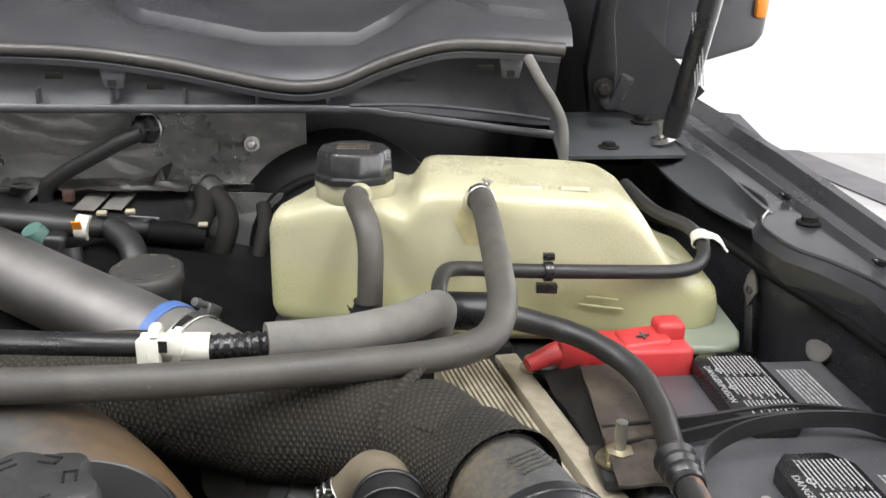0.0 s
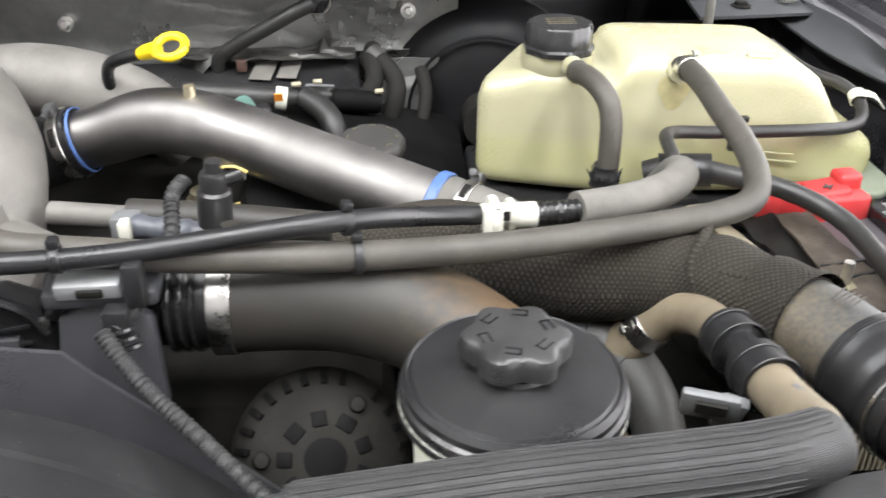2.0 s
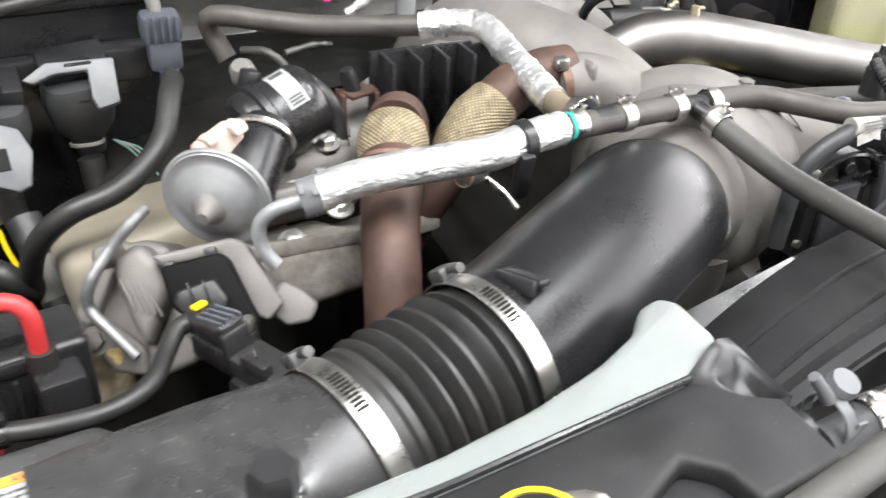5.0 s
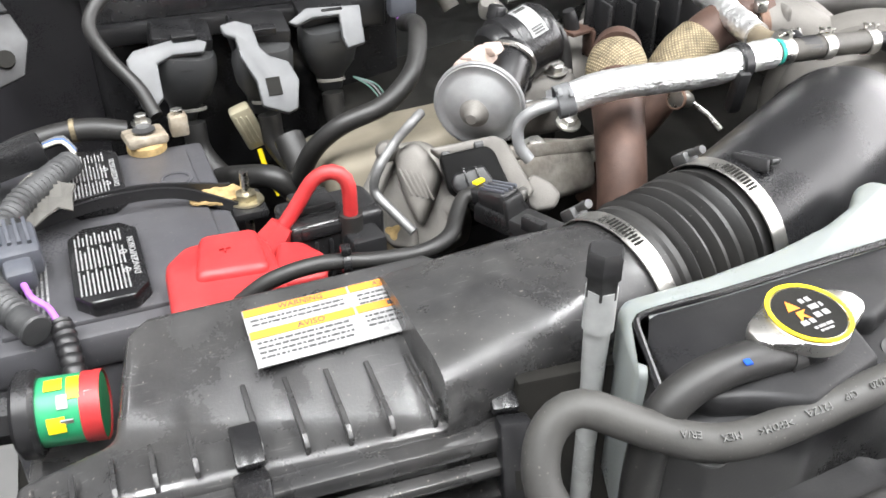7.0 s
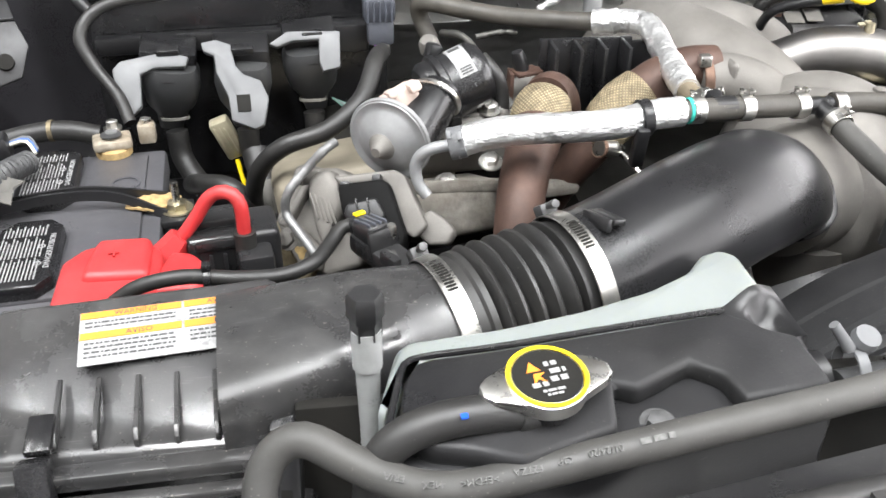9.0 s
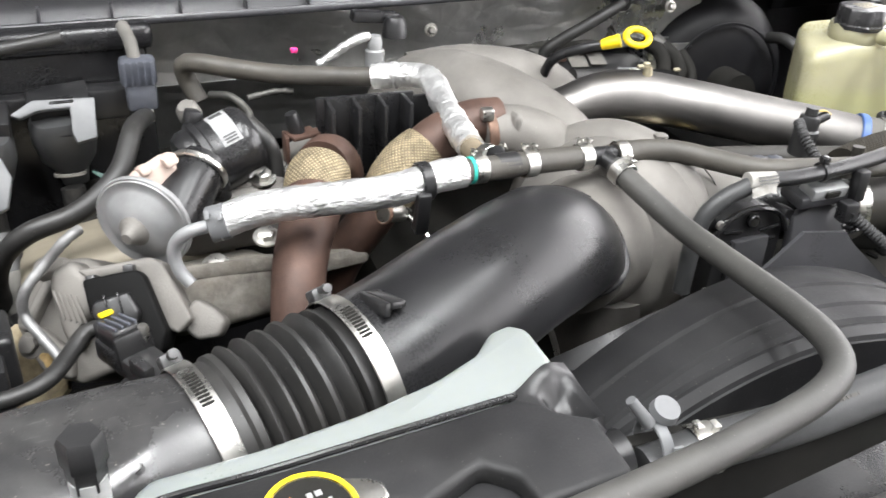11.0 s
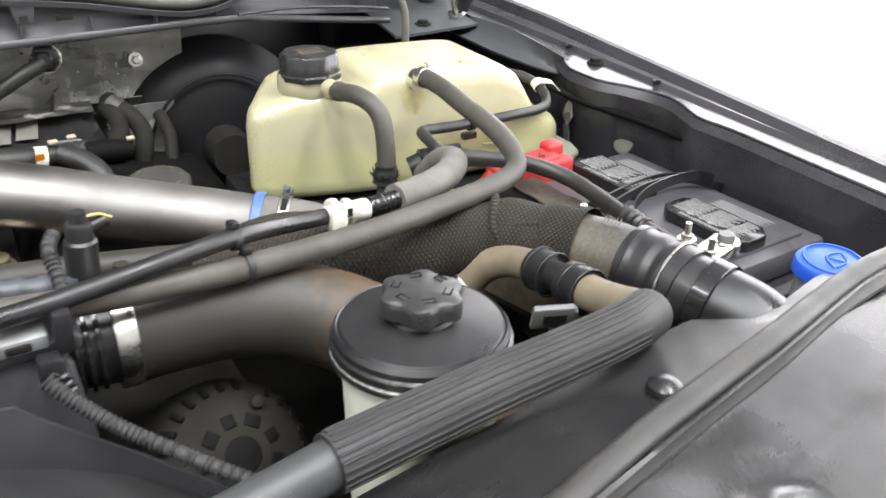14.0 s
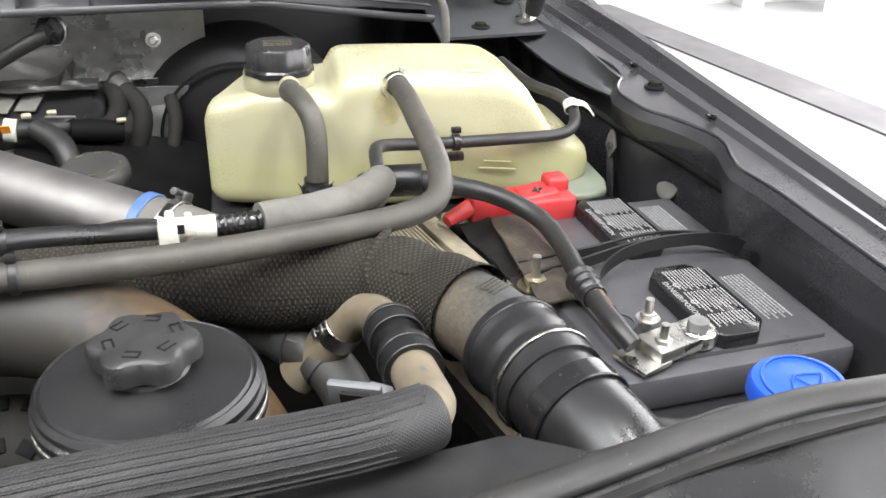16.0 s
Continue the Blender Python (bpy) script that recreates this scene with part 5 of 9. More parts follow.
thin_hose = hose("vacuum_hose", [(0.0, 0.600, 1.285), (-0.002, 0.612, 1.299), (0.0, 0.640, 1.302), (0.006, 0.662, 1.300), (0.024, 0.684, 1.293), (0.055, 0.692, 1.289), (0.089, 0.697, 1.287), (0.15, 0.704, 1.285), (0.205, 0.722, 1.280), (0.228, 0.740, 1.281), (0.237, 0.764, 1.289), (0.230, 0.795, 1.298), (0.207, 0.835, 1.301), (0.19, 0.9, 1.31)], 0.0062, M_RUBBER, "thin black hose along the coolant tank with a plastic clip")
part("clip", joined(ring((0.089, 0.697, 1.287), (1, 0.08, 0), 0.0065, 0.008, 0.002), box(0.018, 0.008, 0.008, 0.001, pose(0.089, 0.700, 1.271)), box(0.010, 0.006, 0.006, 0.001, pose(0.089, 0.697, 1.300))), M_PLASTIC, thin_hose)
part("white_clip", joined(ring((0.236, 0.772, 1.293), (0.1, 1, 0.5), 0.0066, 0.012, 0.0016), strip([(0.236, 0.765, 1.300), (0.247, 0.758, 1.299), (0.256, 0.752, 1.288)], 0.010, 0.001, (0, 1, 0.3))), M_WHITE_CONN, thin_hose, "white plastic clip band")
hose("wiring_harness", [(0.175, 0.90, 1.285), (0.22, 0.85, 1.287), (0.262, 0.80, 1.283), (0.295, 0.75, 1.268), (0.325, 0.66, 1.262), (0.345, 0.56, 1.255), (0.36, 0.44, 1.24)], 0.0045, M_SHADED_BLACK, "taped black wiring loom along the inner fender", "wiring")
hanger = thing("cable_hanger", (0.277, 0.75, 1.19), "clear plastic drop tag hanging on the inner fender", "tag", move=(0.012, 0.021, -0.007))
part("tag", prism([(0, -0.02), (0.008, -0.004), (0.005, 0.010), (0, 0.018), (-0.005, 0.010), (-0.008, -0.004)], 0.003, 0.0008, pose(0.277, 0.749, 1.256, 90, 0, -62)), M_FOAM, hanger)
part("eyelet", ring((0.2745, 0.7475, 1.253), (-0.88, -0.47, 0), 0.0026, 0.003, 0.0012), M_GREY_METAL, hanger)
part("strip", box(0.009, 0.002, 0.05, 0.0006, pose(0.2800, 0.752, 1.214, 0, -8, -62)), M_GREY_METAL, hanger, "thin shiny plastic strip")

battery_cable = hose("battery_cable", [(-0.01, 0.66, 1.262), (0.02, 0.650, 1.272), (0.079, 0.632, 1.267), (0.115, 0.612, 1.262), (0.142, 0.580, 1.254), (0.149, 0.536, 1.249), (0.146, 0.490, 1.248), (0.146, 0.445, 1.247), (0.150, 0.41, 1.243), (0.157, 0.392, 1.236)], [0.0120, 0.0108, 0.0090, 0.0086, 0.0086, 0.0086, 0.0084, 0.0080, 0.0078, 0.0074], M_RUBBER, "thick tape-wrapped black battery cable", "cable",
                     shape=lambda u, s: 1 + 0.06 * abs(math.sin(s * 130)) + 0.03 * noise.noise((s * 90, 5, 5)))
part("torn_tape", tube([(0.1445, 0.478, 1.2475), (0.1465, 0.447, 1.2465)], [0.0125, 0.010], seg=14, step=0.003, shape=lambda u, s: 1 + 0.14 * math.sin(s * 700)), M_PLASTIC, battery_cable, "torn black tape")
part("bare_copper", tube([(0.1465, 0.447, 1.2470), (0.1485, 0.425, 1.245)], 0.0082, seg=14), M_COPPER, battery_cable, "worn reddish cable jacket")
part("joint_sleeve", tube([(0.0, 0.655, 1.268), (0.045, 0.644, 1.272)], 0.0155, seg=18), M_PLASTIC, battery_cable)


# ---- intercooler pipe and charge hose ----
charge_pipe = thing("charge_pipe", (-0.38, 0.69, 1.25), "large polished stainless charge pipe with blue couplings", "pipe")
part("tube", tube([(-0.548, 0.752, 1.262), (-0.515, 0.750, 1.272), (-0.475, 0.745, 1.285), (-0.43, 0.730, 1.289), (-0.385, 0.706, 1.285), (-0.31, 0.662, 1.275), (-0.24, 0.622, 1.266), (-0.185, 0.592, 1.258)], [0.0285, 0.0300, 0.0315, 0.0318, 0.031, 0.0305, 0.030, 0.0295, 0.029, 0.0265], seg=44, step=0.005), M_STEEL_PIPE, charge_pipe)
part("blue_ring", ring((-0.203, 0.602, 1.261), (0.87, -0.47, -0.12), 0.0285, 0.010, 0.0028), M_BLUE_RING, charge_pipe, "blue silicone edge")
part("coupler", tube([(-0.200, 0.600, 1.260), (-0.188, 0.593, 1.2575), (-0.165, 0.580, 1.253), (-0.14, 0.566, 1.247)], [0.0300, 0.0312, 0.0312, 0.030], seg=36), M_FOAM, charge_pipe, "grey silicone coupler")
worm_clamp((-0.182, 0.590, 1.2565), (0.87, -0.47, -0.12), 0.0315, 0.010, charge_pipe, turn=1.0)
part("left_boot", tube([(-0.585, 0.752, 1.250), (-0.545, 0.752, 1.2635)], 0.0345, seg=36), M_PLASTIC, charge_pipe, "black rubber boot")
part("blue_ring", ring((-0.542, 0.752, 1.264), (0.95, 0.0, 0.3), 0.0318, 0.003, 0.0012), M_BLUE_RING, charge_pipe)
worm_clamp((-0.556, 0.752, 1.260), (0.95, 0.0, 0.3), 0.0347, 0.011, charge_pipe, turn=1.7)
part("knob", lathe([(0, 0.012), (0.005, 0.011), (0.006, 0), (0, 0)], axis_pose((-0.428, 0.722, 1.318), (0, 0, 1))), M_BRASS, charge_pipe)

charge_hose = thing("charge_hose", (0.0, 0.45, 1.2), "charge air hose wrapped in woven black heat sleeve", "hose")
part("woven_sleeve", tube([(-0.29, 0.525, 1.262), (-0.22, 0.535, 1.262), (-0.15, 0.520, 1.256), (-0.09, 0.505, 1.255), (-0.045, 0.490, 1.260), (-0.012, 0.468, 1.266), (0.014, 0.435, 1.268), (0.032, 0.405, 1.270)], [0.026, 0.034, 0.040, 0.042, 0.040, 0.036, 0.0335, 0.033], seg=40, step=0.004,
                          shape=lambda u, s: 1 + 0.03 * math.sin(s * 90) * math.sin(u * 9) - 0.09 * math.exp(-((u - 0.74) / 0.025) ** 2)), M_CLOTH, charge_hose, "woven black heat sleeve with a folded pleat")
part("seam_fold", tube([(-0.008, 0.490, 1.302), (-0.017, 0.477, 1.3005), (-0.0255, 0.465, 1.2965), (-0.032, 0.456, 1.289), (-0.0335, 0.447, 1.281), (-0.0305, 0.438, 1.270)], [0.0015, 0.0042, 0.0045, 0.0040, 0.0030, 0.0012], seg=14, step=0.003, squash=0.7), M_CLOTH, charge_hose, "stitched fold of the woven sleeve")
part("crease", tube([(-0.026, 0.449, 1.2895), (-0.0186, 0.441, 1.2905), (-0.0029, 0.427, 1.2930), (0.010, 0.410, 1.298)], [0.001, 0.0026, 0.0026, 0.001], seg=10, step=0.003), M_CLOTH, charge_hose)
part("cuff", tube([(0.016, 0.437, 1.2685), (0.026, 0.418, 1.270), (0.034, 0.402, 1.271)], [0.0335, 0.0355, 0.0368], seg=40, step=0.002, caps=False, shape=lambda u, s: 1 + 0.02 * math.sin(u * 9)), M_CLOTH, charge_hose, "frayed cuff of the woven sleeve")
part("hose_body", tube([(0.028, 0.413, 1.270), (0.042, 0.382, 1.272), (0.052, 0.352, 1.272)], 0.0315, seg=36), M_COLLAR, charge_hose, "blue-grey rubber hose with tan dust and faded print")
bars([(-0.012, 0.012, 0.007 - 0.0034 * k, 0.0012) for k in range(5)], axis_pose((0.044, 0.384, 1.3035), (0.1, 0.05, 1)) @ pose(0, 0, 0, 0, 0, 105), M_RUBBER_DUSTY, charge_hose, 0.0003, seed=12)
part("coupler", tube([(0.050, 0.358, 1.272), (0.058, 0.330, 1.272), (0.064, 0.305, 1.270)], 0.0352, seg=40, step=0.003, shape=lambda u, s: 1.04 if u < 0.18 else (1.0 if u < 0.5 else (0.95 if u < 0.62 else 1.01))), M_PLASTIC, charge_hose, "black plastic quick coupling")
part("latch_hole", lathe([(0, 0.0008), (0.003, 0.0008), (0.0032, 0), (0, 0)], axis_pose((0.0300, 0.3375, 1.2935), (-0.72, -0.25, 0.64)), seg=12), M_SHADED_BLACK, charge_hose)
part("coupler_rib", ring((0.0515, 0.352, 1.272), (0.26, -0.96, 0), 0.0352, 0.003, 0.0022), M_PLASTIC, charge_hose)
part("wire_clip", ring((0.061, 0.316, 1.271), (0.26, -0.96, 0), 0.0362, 0.0022, 0.0014), M_ZINC, charge_hose, "steel spring wire")
part("spigot", tube([(0.062, 0.310, 1.271), (0.073, 0.275, 1.268), (0.083, 0.248, 1.262), (0.091, 0.226, 1.245), (0.095, 0.215, 1.20)], 0.0325, seg=40, step=0.003), M_PLASTIC, charge_hose, "glossy black plastic spigot bending down")
part("spigot_step", ring((0.070, 0.284, 1.2695), (0.28, -0.95, -0.10), 0.0330, 0.016, 0.0022), M_PLASTIC_GLOSS, charge_hose)
fins = thing("radiator_core", (0.07, 0.44, 1.15), "dusty tan finned cooler core beside the battery", "radiator")
for k in range(12):
    part("fin", box(0.0024, 0.30, 0.07, 0, pose(0.034 + 0.0042 * k, 0.545, 1.1735, 0, 0, 15)), M_CORE, fins, smooth=False)
part("edge_strip", box(0.020, 0.30, 0.072, 0.002, pose(0.096, 0.558, 1.172, 0, 0, 15)), M_CORE, fins, "cream edge strip")
part("base", box(0.075, 0.30, 0.02, 0, pose(0.062, 0.55, 1.14, 0, 0, 15)), M_DARK, fins)
bolt("core_bolt", (0.076, 0.672, 1.209), (0, 0, 1), 0.006, 0.012, M_ZINC, fins)

# ---- steering fluid reservoir ----
reservoir = thing("steering_fluid_reservoir", (-0.176, 0.322, 1.13), "cloudy white steering fluid reservoir with a black lid", "reservoir")
RC = Matrix.Translation((-0.176, 0.322, 0))
part("body", lathe([(0, 1.12), (0.050, 1.12), (0.054, 1.15), (0.0575, 1.272), (0.0645, 1.276), (0.0655, 1.284), (0.060, 1.288), (0, 1.288)], RC, seg=56), M_PS_BODY, reservoir)
part("lid", lathe([(0, 1.276), (0.0625, 1.276), (0.0660, 1.279), (0.0662, 1.283), (0.0645, 1.285), (0.0655, 1.287), (0.0652, 1.291), (0.0630, 1.2925), (0.0632, 1.297), (0.0605, 1.3005), (0.0590, 1.2995), (0.0575, 1.3015), (0.024, 1.3065), (0.0225, 1.309), (0, 1.309)], RC, seg=64), M_PLASTIC, reservoir)
KN = lambda a: 1.0 + 0.095 * math.cos(6 * a)
knob = part("cap", lathe([(0, 1.3275), (0.0245, 1.3275), (0.0278, 1.3255), (0.0292, 1.321), (0.0285, 1.3125), (0.0215, 1.311), (0.0195, 1.306), (0, 1.306)], RC, seg=72, wobble=KN), M_PLASTIC_DUSTY, reservoir, "lobed black twist cap with raised symbols")
for k in range(6):
    mm = RC @ Matrix.Rotation(k * math.pi / 3 + 0.3, 4, "Z") @ pose(0.0185, 0, 1.3276, 0, 0, 90)
    part("symbol", (lambda b: (b.transform(mm), b)[1])(joined(box(0.009, 0.0012, 0.0006, 0, pose(0, 0.0025, 0)), box(0.009, 0.0012, 0.0006, 0, pose(0, -0.0025, 0)), box(0.0012, 0.006, 0.0006, 0, pose(0.004 * (-1) ** k, 0, 0)))), M_PLASTIC_GLOSS, knob, smooth=False)

# ---- small coolant elbow, coupling and braided sleeve hose ----
heater_hose = thing("heater_hose", (-0.05, 0.4, 1.2), "grey coolant hose with a black coupling and ribbed braided sleeve", "hose")
part("lower_hose", tube([(-0.086, 0.485, 1.176), (-0.066, 0.476, 1.203), (-0.052, 0.465, 1.228), (-0.040, 0.449, 1.250), (-0.031, 0.426, 1.263), (-0.027, 0.400, 1.270), (-0.025, 0.384, 1.273)], [0.0190, 0.0175, 0.0152, 0.0142, 0.0140], seg=28), M_TAN, heater_hose, "dusty tan rubber elbow")
spring_clamp((-0.053, 0.466, 1.226), (0.40, -0.35, 0.80), 0.0158, heater_hose, turn=2.6)
part("coupling", tube([(-0.026, 0.393, 1.272), (-0.0245, 0.374, 1.274), (-0.022, 0.350, 1.276), (-0.021, 0.330, 1.279)], 0.0172, seg=30, step=0.0015, shape=lambda u, s: 1.08 if u < 0.36 else (1.10 if u > 0.60 else 0.74)), M_PLASTIC, heater_hose, "black plastic hose coupling with two bosses")
for q in (0.389, 0.372, 0.346, 0.330):
    part("coupling_rib", ring((-0.0255 + (0.388 - q) * 0.08, q, 1.2725 + (0.388 - q) * 0.10), (0.08, -0.99, 0.10), 0.0188, 0.003, 0.0012), M_PLASTIC, heater_hose)
part("upper_hose", tube([(-0.021, 0.334, 1.278), (-0.0205, 0.312, 1.282), (-0.0205, 0.290, 1.288), (-0.0225, 0.272, 1.295), (-0.032, 0.256, 1.301), (-0.060, 0.243, 1.304)], 0.0148, seg=28), M_TAN, heater_hose, "dusty tan hose end with a blue mark")
part("paint_mark", box(0.003, 0.010, 0.0006, 0, pose(-0.0205, 0.301, 1.2998, -14, 0, 6)), M_CONN_GREY, heater_hose, smooth=False)
part("ribbed_sleeve", tube([(-0.026, 0.2555, 1.3015), (-0.040, 0.2485, 1.303), (-0.060, 0.243, 1.304), (-0.11, 0.236, 1.304), (-0.18, 0.228, 1.304), (-0.24, 0.220, 1.303), (-0.292, 0.213, 1.302)], 0.0178, seg=60, step=0.003,
                           shape=lambda u, s: 1 + 0.04 * math.exp(-((u - 0.02) / 0.02) ** 2)), M_SLEEVE, heater_hose, "black braided sleeve with long ribs")
part("sleeve_rib", joined(*[tube([Vector(p) + Vector((0, math.cos(a) * 0.0182, math.sin(a) * 0.0182)) for p in ((-0.030, 0.2535, 1.302), (-0.060, 0.243, 1.304), (-0.11, 0.236, 1.304), (-0.18, 0.228, 1.304), (-0.24, 0.220, 1.303), (-0.290, 0.213, 1.302))], 0.0011, seg=6, step=0.02) for a in [0.2 + 0.26 * k for k in range(14)]]), M_SLEEVE, heater_hose)
LH = [(-0.36, 0.2045, 1.2935), (-0.44, 0.1965, 1.2845), (-0.52, 0.189, 1.277), (-0.60, 0.182, 1.2715)]
part("long_hose", tube([(-0.286, 0.214, 1.302), (-0.33, 0.208, 1.297), (-0.38, 0.203, 1.290), (-0.45, 0.196, 1.283), (-0.53, 0.188, 1.276), (-0.62, 0.180, 1.270), (-0.70, 0.176, 1.268), (-0.745, 0.172, 1.266)], 0.0150, seg=26), M_HOSE_GREY, heater_hose, "black rubber hose with faded print")
spring_clamp((-0.700, 0.176, 1.268), (1, 0.04, 0), 0.0155, heater_hose, turn=1.6)

for k, (hx, hy, hz) in enumerate(LH):
    bars([(-0.034, 0.020, 0.0, 0.0024)], axis_pose((hx, hy - 0.0075, hz + 0.0134), (0.02, -0.5, 0.86)) @ pose(0, 0, 0, 0, 0, 5), M_RUBBER_DUSTY, heater_hose, 0.0004, seed=60 + k)
flaked = thing("corroded_bracket", (-0.27, 0.235, 1.24), "dark bracket with flaking pale paint below the braided hose", "bracket")
part("plate", thick(sheet([[(-0.36 + 0.19 * u, 0.236 + 0.022 * v + 0.02 * u, 1.262 - 0.012 * v + 0.003 * noise.noise((u * 9, v * 3, 4))) for u in [i / 16 for i in range(17)]] for v in (0, 0.5, 1)]), 0.003), M_FLAKED, flaked)


# ---- turbo side: cast parts ----
turbo = thing("turbocharger", (-0.58, 0.52, 1.1), "dusty cast aluminium turbo compressor housing", "turbocharger")
TC = axis_pose((-0.585, 0.505, 1.245), (-0.75, -0.62, 0.15))
part("volute", lathe([(0, -0.055), (0.045, -0.055), (0.075, -0.045), (0.092, -0.02), (0.096, 0.01), (0.088, 0.04), (0.075, 0.052), (0.064, 0.058), (0.060, 0.075), (0.056, 0.104), (0, 0.104)], TC, seg=56), M_CAST, turbo)
part("scroll", tube([TC @ Vector((0.082 * math.cos(a), 0.082 * math.sin(a), 0.0)) for a in [0.35 * k for k in range(17)]], [0.018, 0.022, 0.026, 0.030, 0.034, 0.036], seg=20), M_CAST, turbo)
part("outlet_neck", tube([(-0.52, 0.49, 1.275), (-0.495, 0.475, 1.272), (-0.47, 0.462, 1.27)], 0.036, seg=30), M_CAST, turbo)
part("seam", ring((-0.585, 0.505, 1.245), (-0.75, -0.62, 0.15), 0.094, 0.004, 0.003), M_CAST, turbo)
for at, d in (((-0.566, 0.432, 1.262), (0, -1, 0)), ((-0.535, 0.455, 1.268), (0, -1, 0)), ((-0.600, 0.455, 1.170), (0, -1, 0.2)), ((-0.556, 0.486, 1.338), (0, 0, 1))):
    bolt("housing_bolt", at, d, 0.007, 0.009, M_CAST, turbo)
part("lug", box(0.012, 0.012, 0.022, 0.003, pose(-0.567, 0.437, 1.262)), M_CAST, turbo)
part("cast_seam", ring((-0.575, 0.492, 1.243), (-0.60, -0.72, 0.30), 0.0965, 0.002, 0.0012), M_DARK, turbo)
for k in range(5):
    part("cast_boss", lathe([(0, 0.006), (0.006, 0.006), (0.008, 0.002), (0.009, -0.004), (0, -0.004)], TC @ Matrix.Rotation(0.9 + 0.5 * k, 4, "Z") @ pose(0.094, 0, -0.012, 0, 90, 0), seg=14), M_CAST, turbo)
part("lower_neck", tube([(-0.605, 0.47, 1.21), (-0.605, 0.475, 1.16), (-0.60, 0.49, 1.10)], [0.05, 0.045, 0.05], seg=30), M_CAST, turbo)

intake_manifold = thing("intake_crossover", (-0.65, 0.7, 1.2), "thick dusty cast aluminium intake crossover tube", "intake pipe")
part("main_tube", tube([(-0.700, 0.875, 1.205), (-0.697, 0.850, 1.255), (-0.676, 0.797, 1.292), (-0.640, 0.735, 1.297), (-0.600, 0.665, 1.285), (-0.578, 0.60, 1.262), (-0.575, 0.55, 1.225)], [0.042, 0.047, 0.052, 0.052, 0.050, 0.046, 0.042], seg=40), M_CAST, intake_manifold)
part("branch_right", tube([(-0.685, 0.86, 1.285), (-0.62, 0.85, 1.29), (-0.555, 0.835, 1.285), (-0.50, 0.83, 1.265), (-0.46, 0.835, 1.22)], [0.036, 0.040, 0.040, 0.036, 0.03], seg=32), M_CAST, intake_manifold)
part("branch_left", tube([(-0.70, 0.78, 1.270), (-0.78, 0.72, 1.272), (-0.86, 0.66, 1.262), (-0.92, 0.65, 1.235)], [0.034, 0.036, 0.036, 0.03], seg=32), M_CAST, intake_manifold, "grey cast branch with a seam")
part("seam", tube([(-0.71, 0.745, 1.298), (-0.78, 0.690, 1.300), (-0.85, 0.640, 1.290)], 0.0015, seg=6), M_DARK, intake_manifold)
part("hot_elbow", tube([(-0.70, 0.575, 1.325), (-0.668, 0.575, 1.325), (-0.635, 0.565, 1.312), (-0.61, 0.55, 1.28)], [0.024, 0.028, 0.030, 0.032], seg=26), M_CAST, intake_manifold, "cast exhaust elbow")
part("v_band", ring((-0.695, 0.573, 1.326), (1, 0, 0), 0.0232, 0.010, 0.0025), M_COPPER, intake_manifold, "copper-coloured band clamp")
part("band_bolt", box(0.012, 0.010, 0.012, 0.002, pose(-0.700, 0.560, 1.352)), M_ZINC, intake_manifold)
part("flange", box(0.010, 0.050, 0.052, 0.006, pose(-0.672, 0.575, 1.325, 0, 0, 4), 3), M_CAST, intake_manifold)

# the black intake elbow, bellows and duct
intake_duct = thing("intake_duct", (-0.85, 0.33, 1.2), "matt black intake elbow with a rubber bellows and steel clamps", "intake duct")
A = Vector((-0.893, 0.302, 1.274))
B = Vector((-0.993, 0.270, 1.262))
bm = tube([A, (-0.85, 0.320, 1.279), (-0.79, 0.350, 1.287), (-0.735, 0.383, 1.288), (-0.702, 0.408, 1.280), (-0.680, 0.432, 1.258), (-0.668, 0.458, 1.215), (-0.66, 0.475, 1.17)], [0.056, 0.0575, 0.0595, 0.061, 0.061, 0.061, 0.060, 0.060], seg=56)
def flattened(bm):
    """The underside of the elbow is shallower towards the turbo."""
    for v in bm.verts:
        mid = 1.286 - 0.09 * max(0.0, v.co.x + 0.72)
        if v.co.z < mid:
            v.co.z = mid - (mid - v.co.z) * (1 - 0.52 * max(0.0, min(1.0, (v.co.x + 0.83) / 0.10)))
    return bm


part("elbow", flattened(bm), M_ELBOW, intake_duct)
for k in range(2):
    part("duct_rib", flattened(ring((-0.715 + 0.010 * k, 0.401 + 0.0090 * k, 1.2835 - 0.0050 * k), (0.68, 0.64, -0.34), 0.0603, 0.0030, 0.0014, seg=56)), M_ELBOW, intake_duct)
part("inlet_rim", flattened(ring((-0.697, 0.421, 1.268), (0.62, 0.68, -0.42), 0.0612, 0.008, 0.0040, seg=56)), M_PLASTIC, intake_duct)
part("inlet_rim", flattened(ring((-0.684, 0.436, 1.255), (0.60, 0.66, -0.46), 0.0620, 0.011, 0.0085, seg=56)), M_PLASTIC, intake_duct)
part("mould_seam", tube([(-0.86, 0.272, 1.300), (-0.80, 0.305, 1.305), (-0.745, 0.343, 1.302)], 0.0012, seg=6), M_PLASTIC, intake_duct)
part("bellows", tube([B + Vector((-0.004, -0.002, 0)), B.lerp(A, 0.5), A + Vector((0.01, 0.004, 0))], 0.0545, seg=56, step=0.0012, shape=lambda u, s: 1 + (0.20 * abs(math.sin((u - 0.24) / 0.54 * math.pi * 5)) ** 1.3 - 0.135 if 0.24 < u < 0.78 else (0.03 if 0.17 < u < 0.24 or 0.78 < u < 0.83 else -0.01))), M_RUBBER, intake_duct, "black rubber bellows with deep folds")
worm_clamp(A, A - B, 0.0572, 0.014, intake_duct, turn=0.93)
worm_clamp(B, A - B, 0.0575, 0.014, intake_duct, turn=0.85)
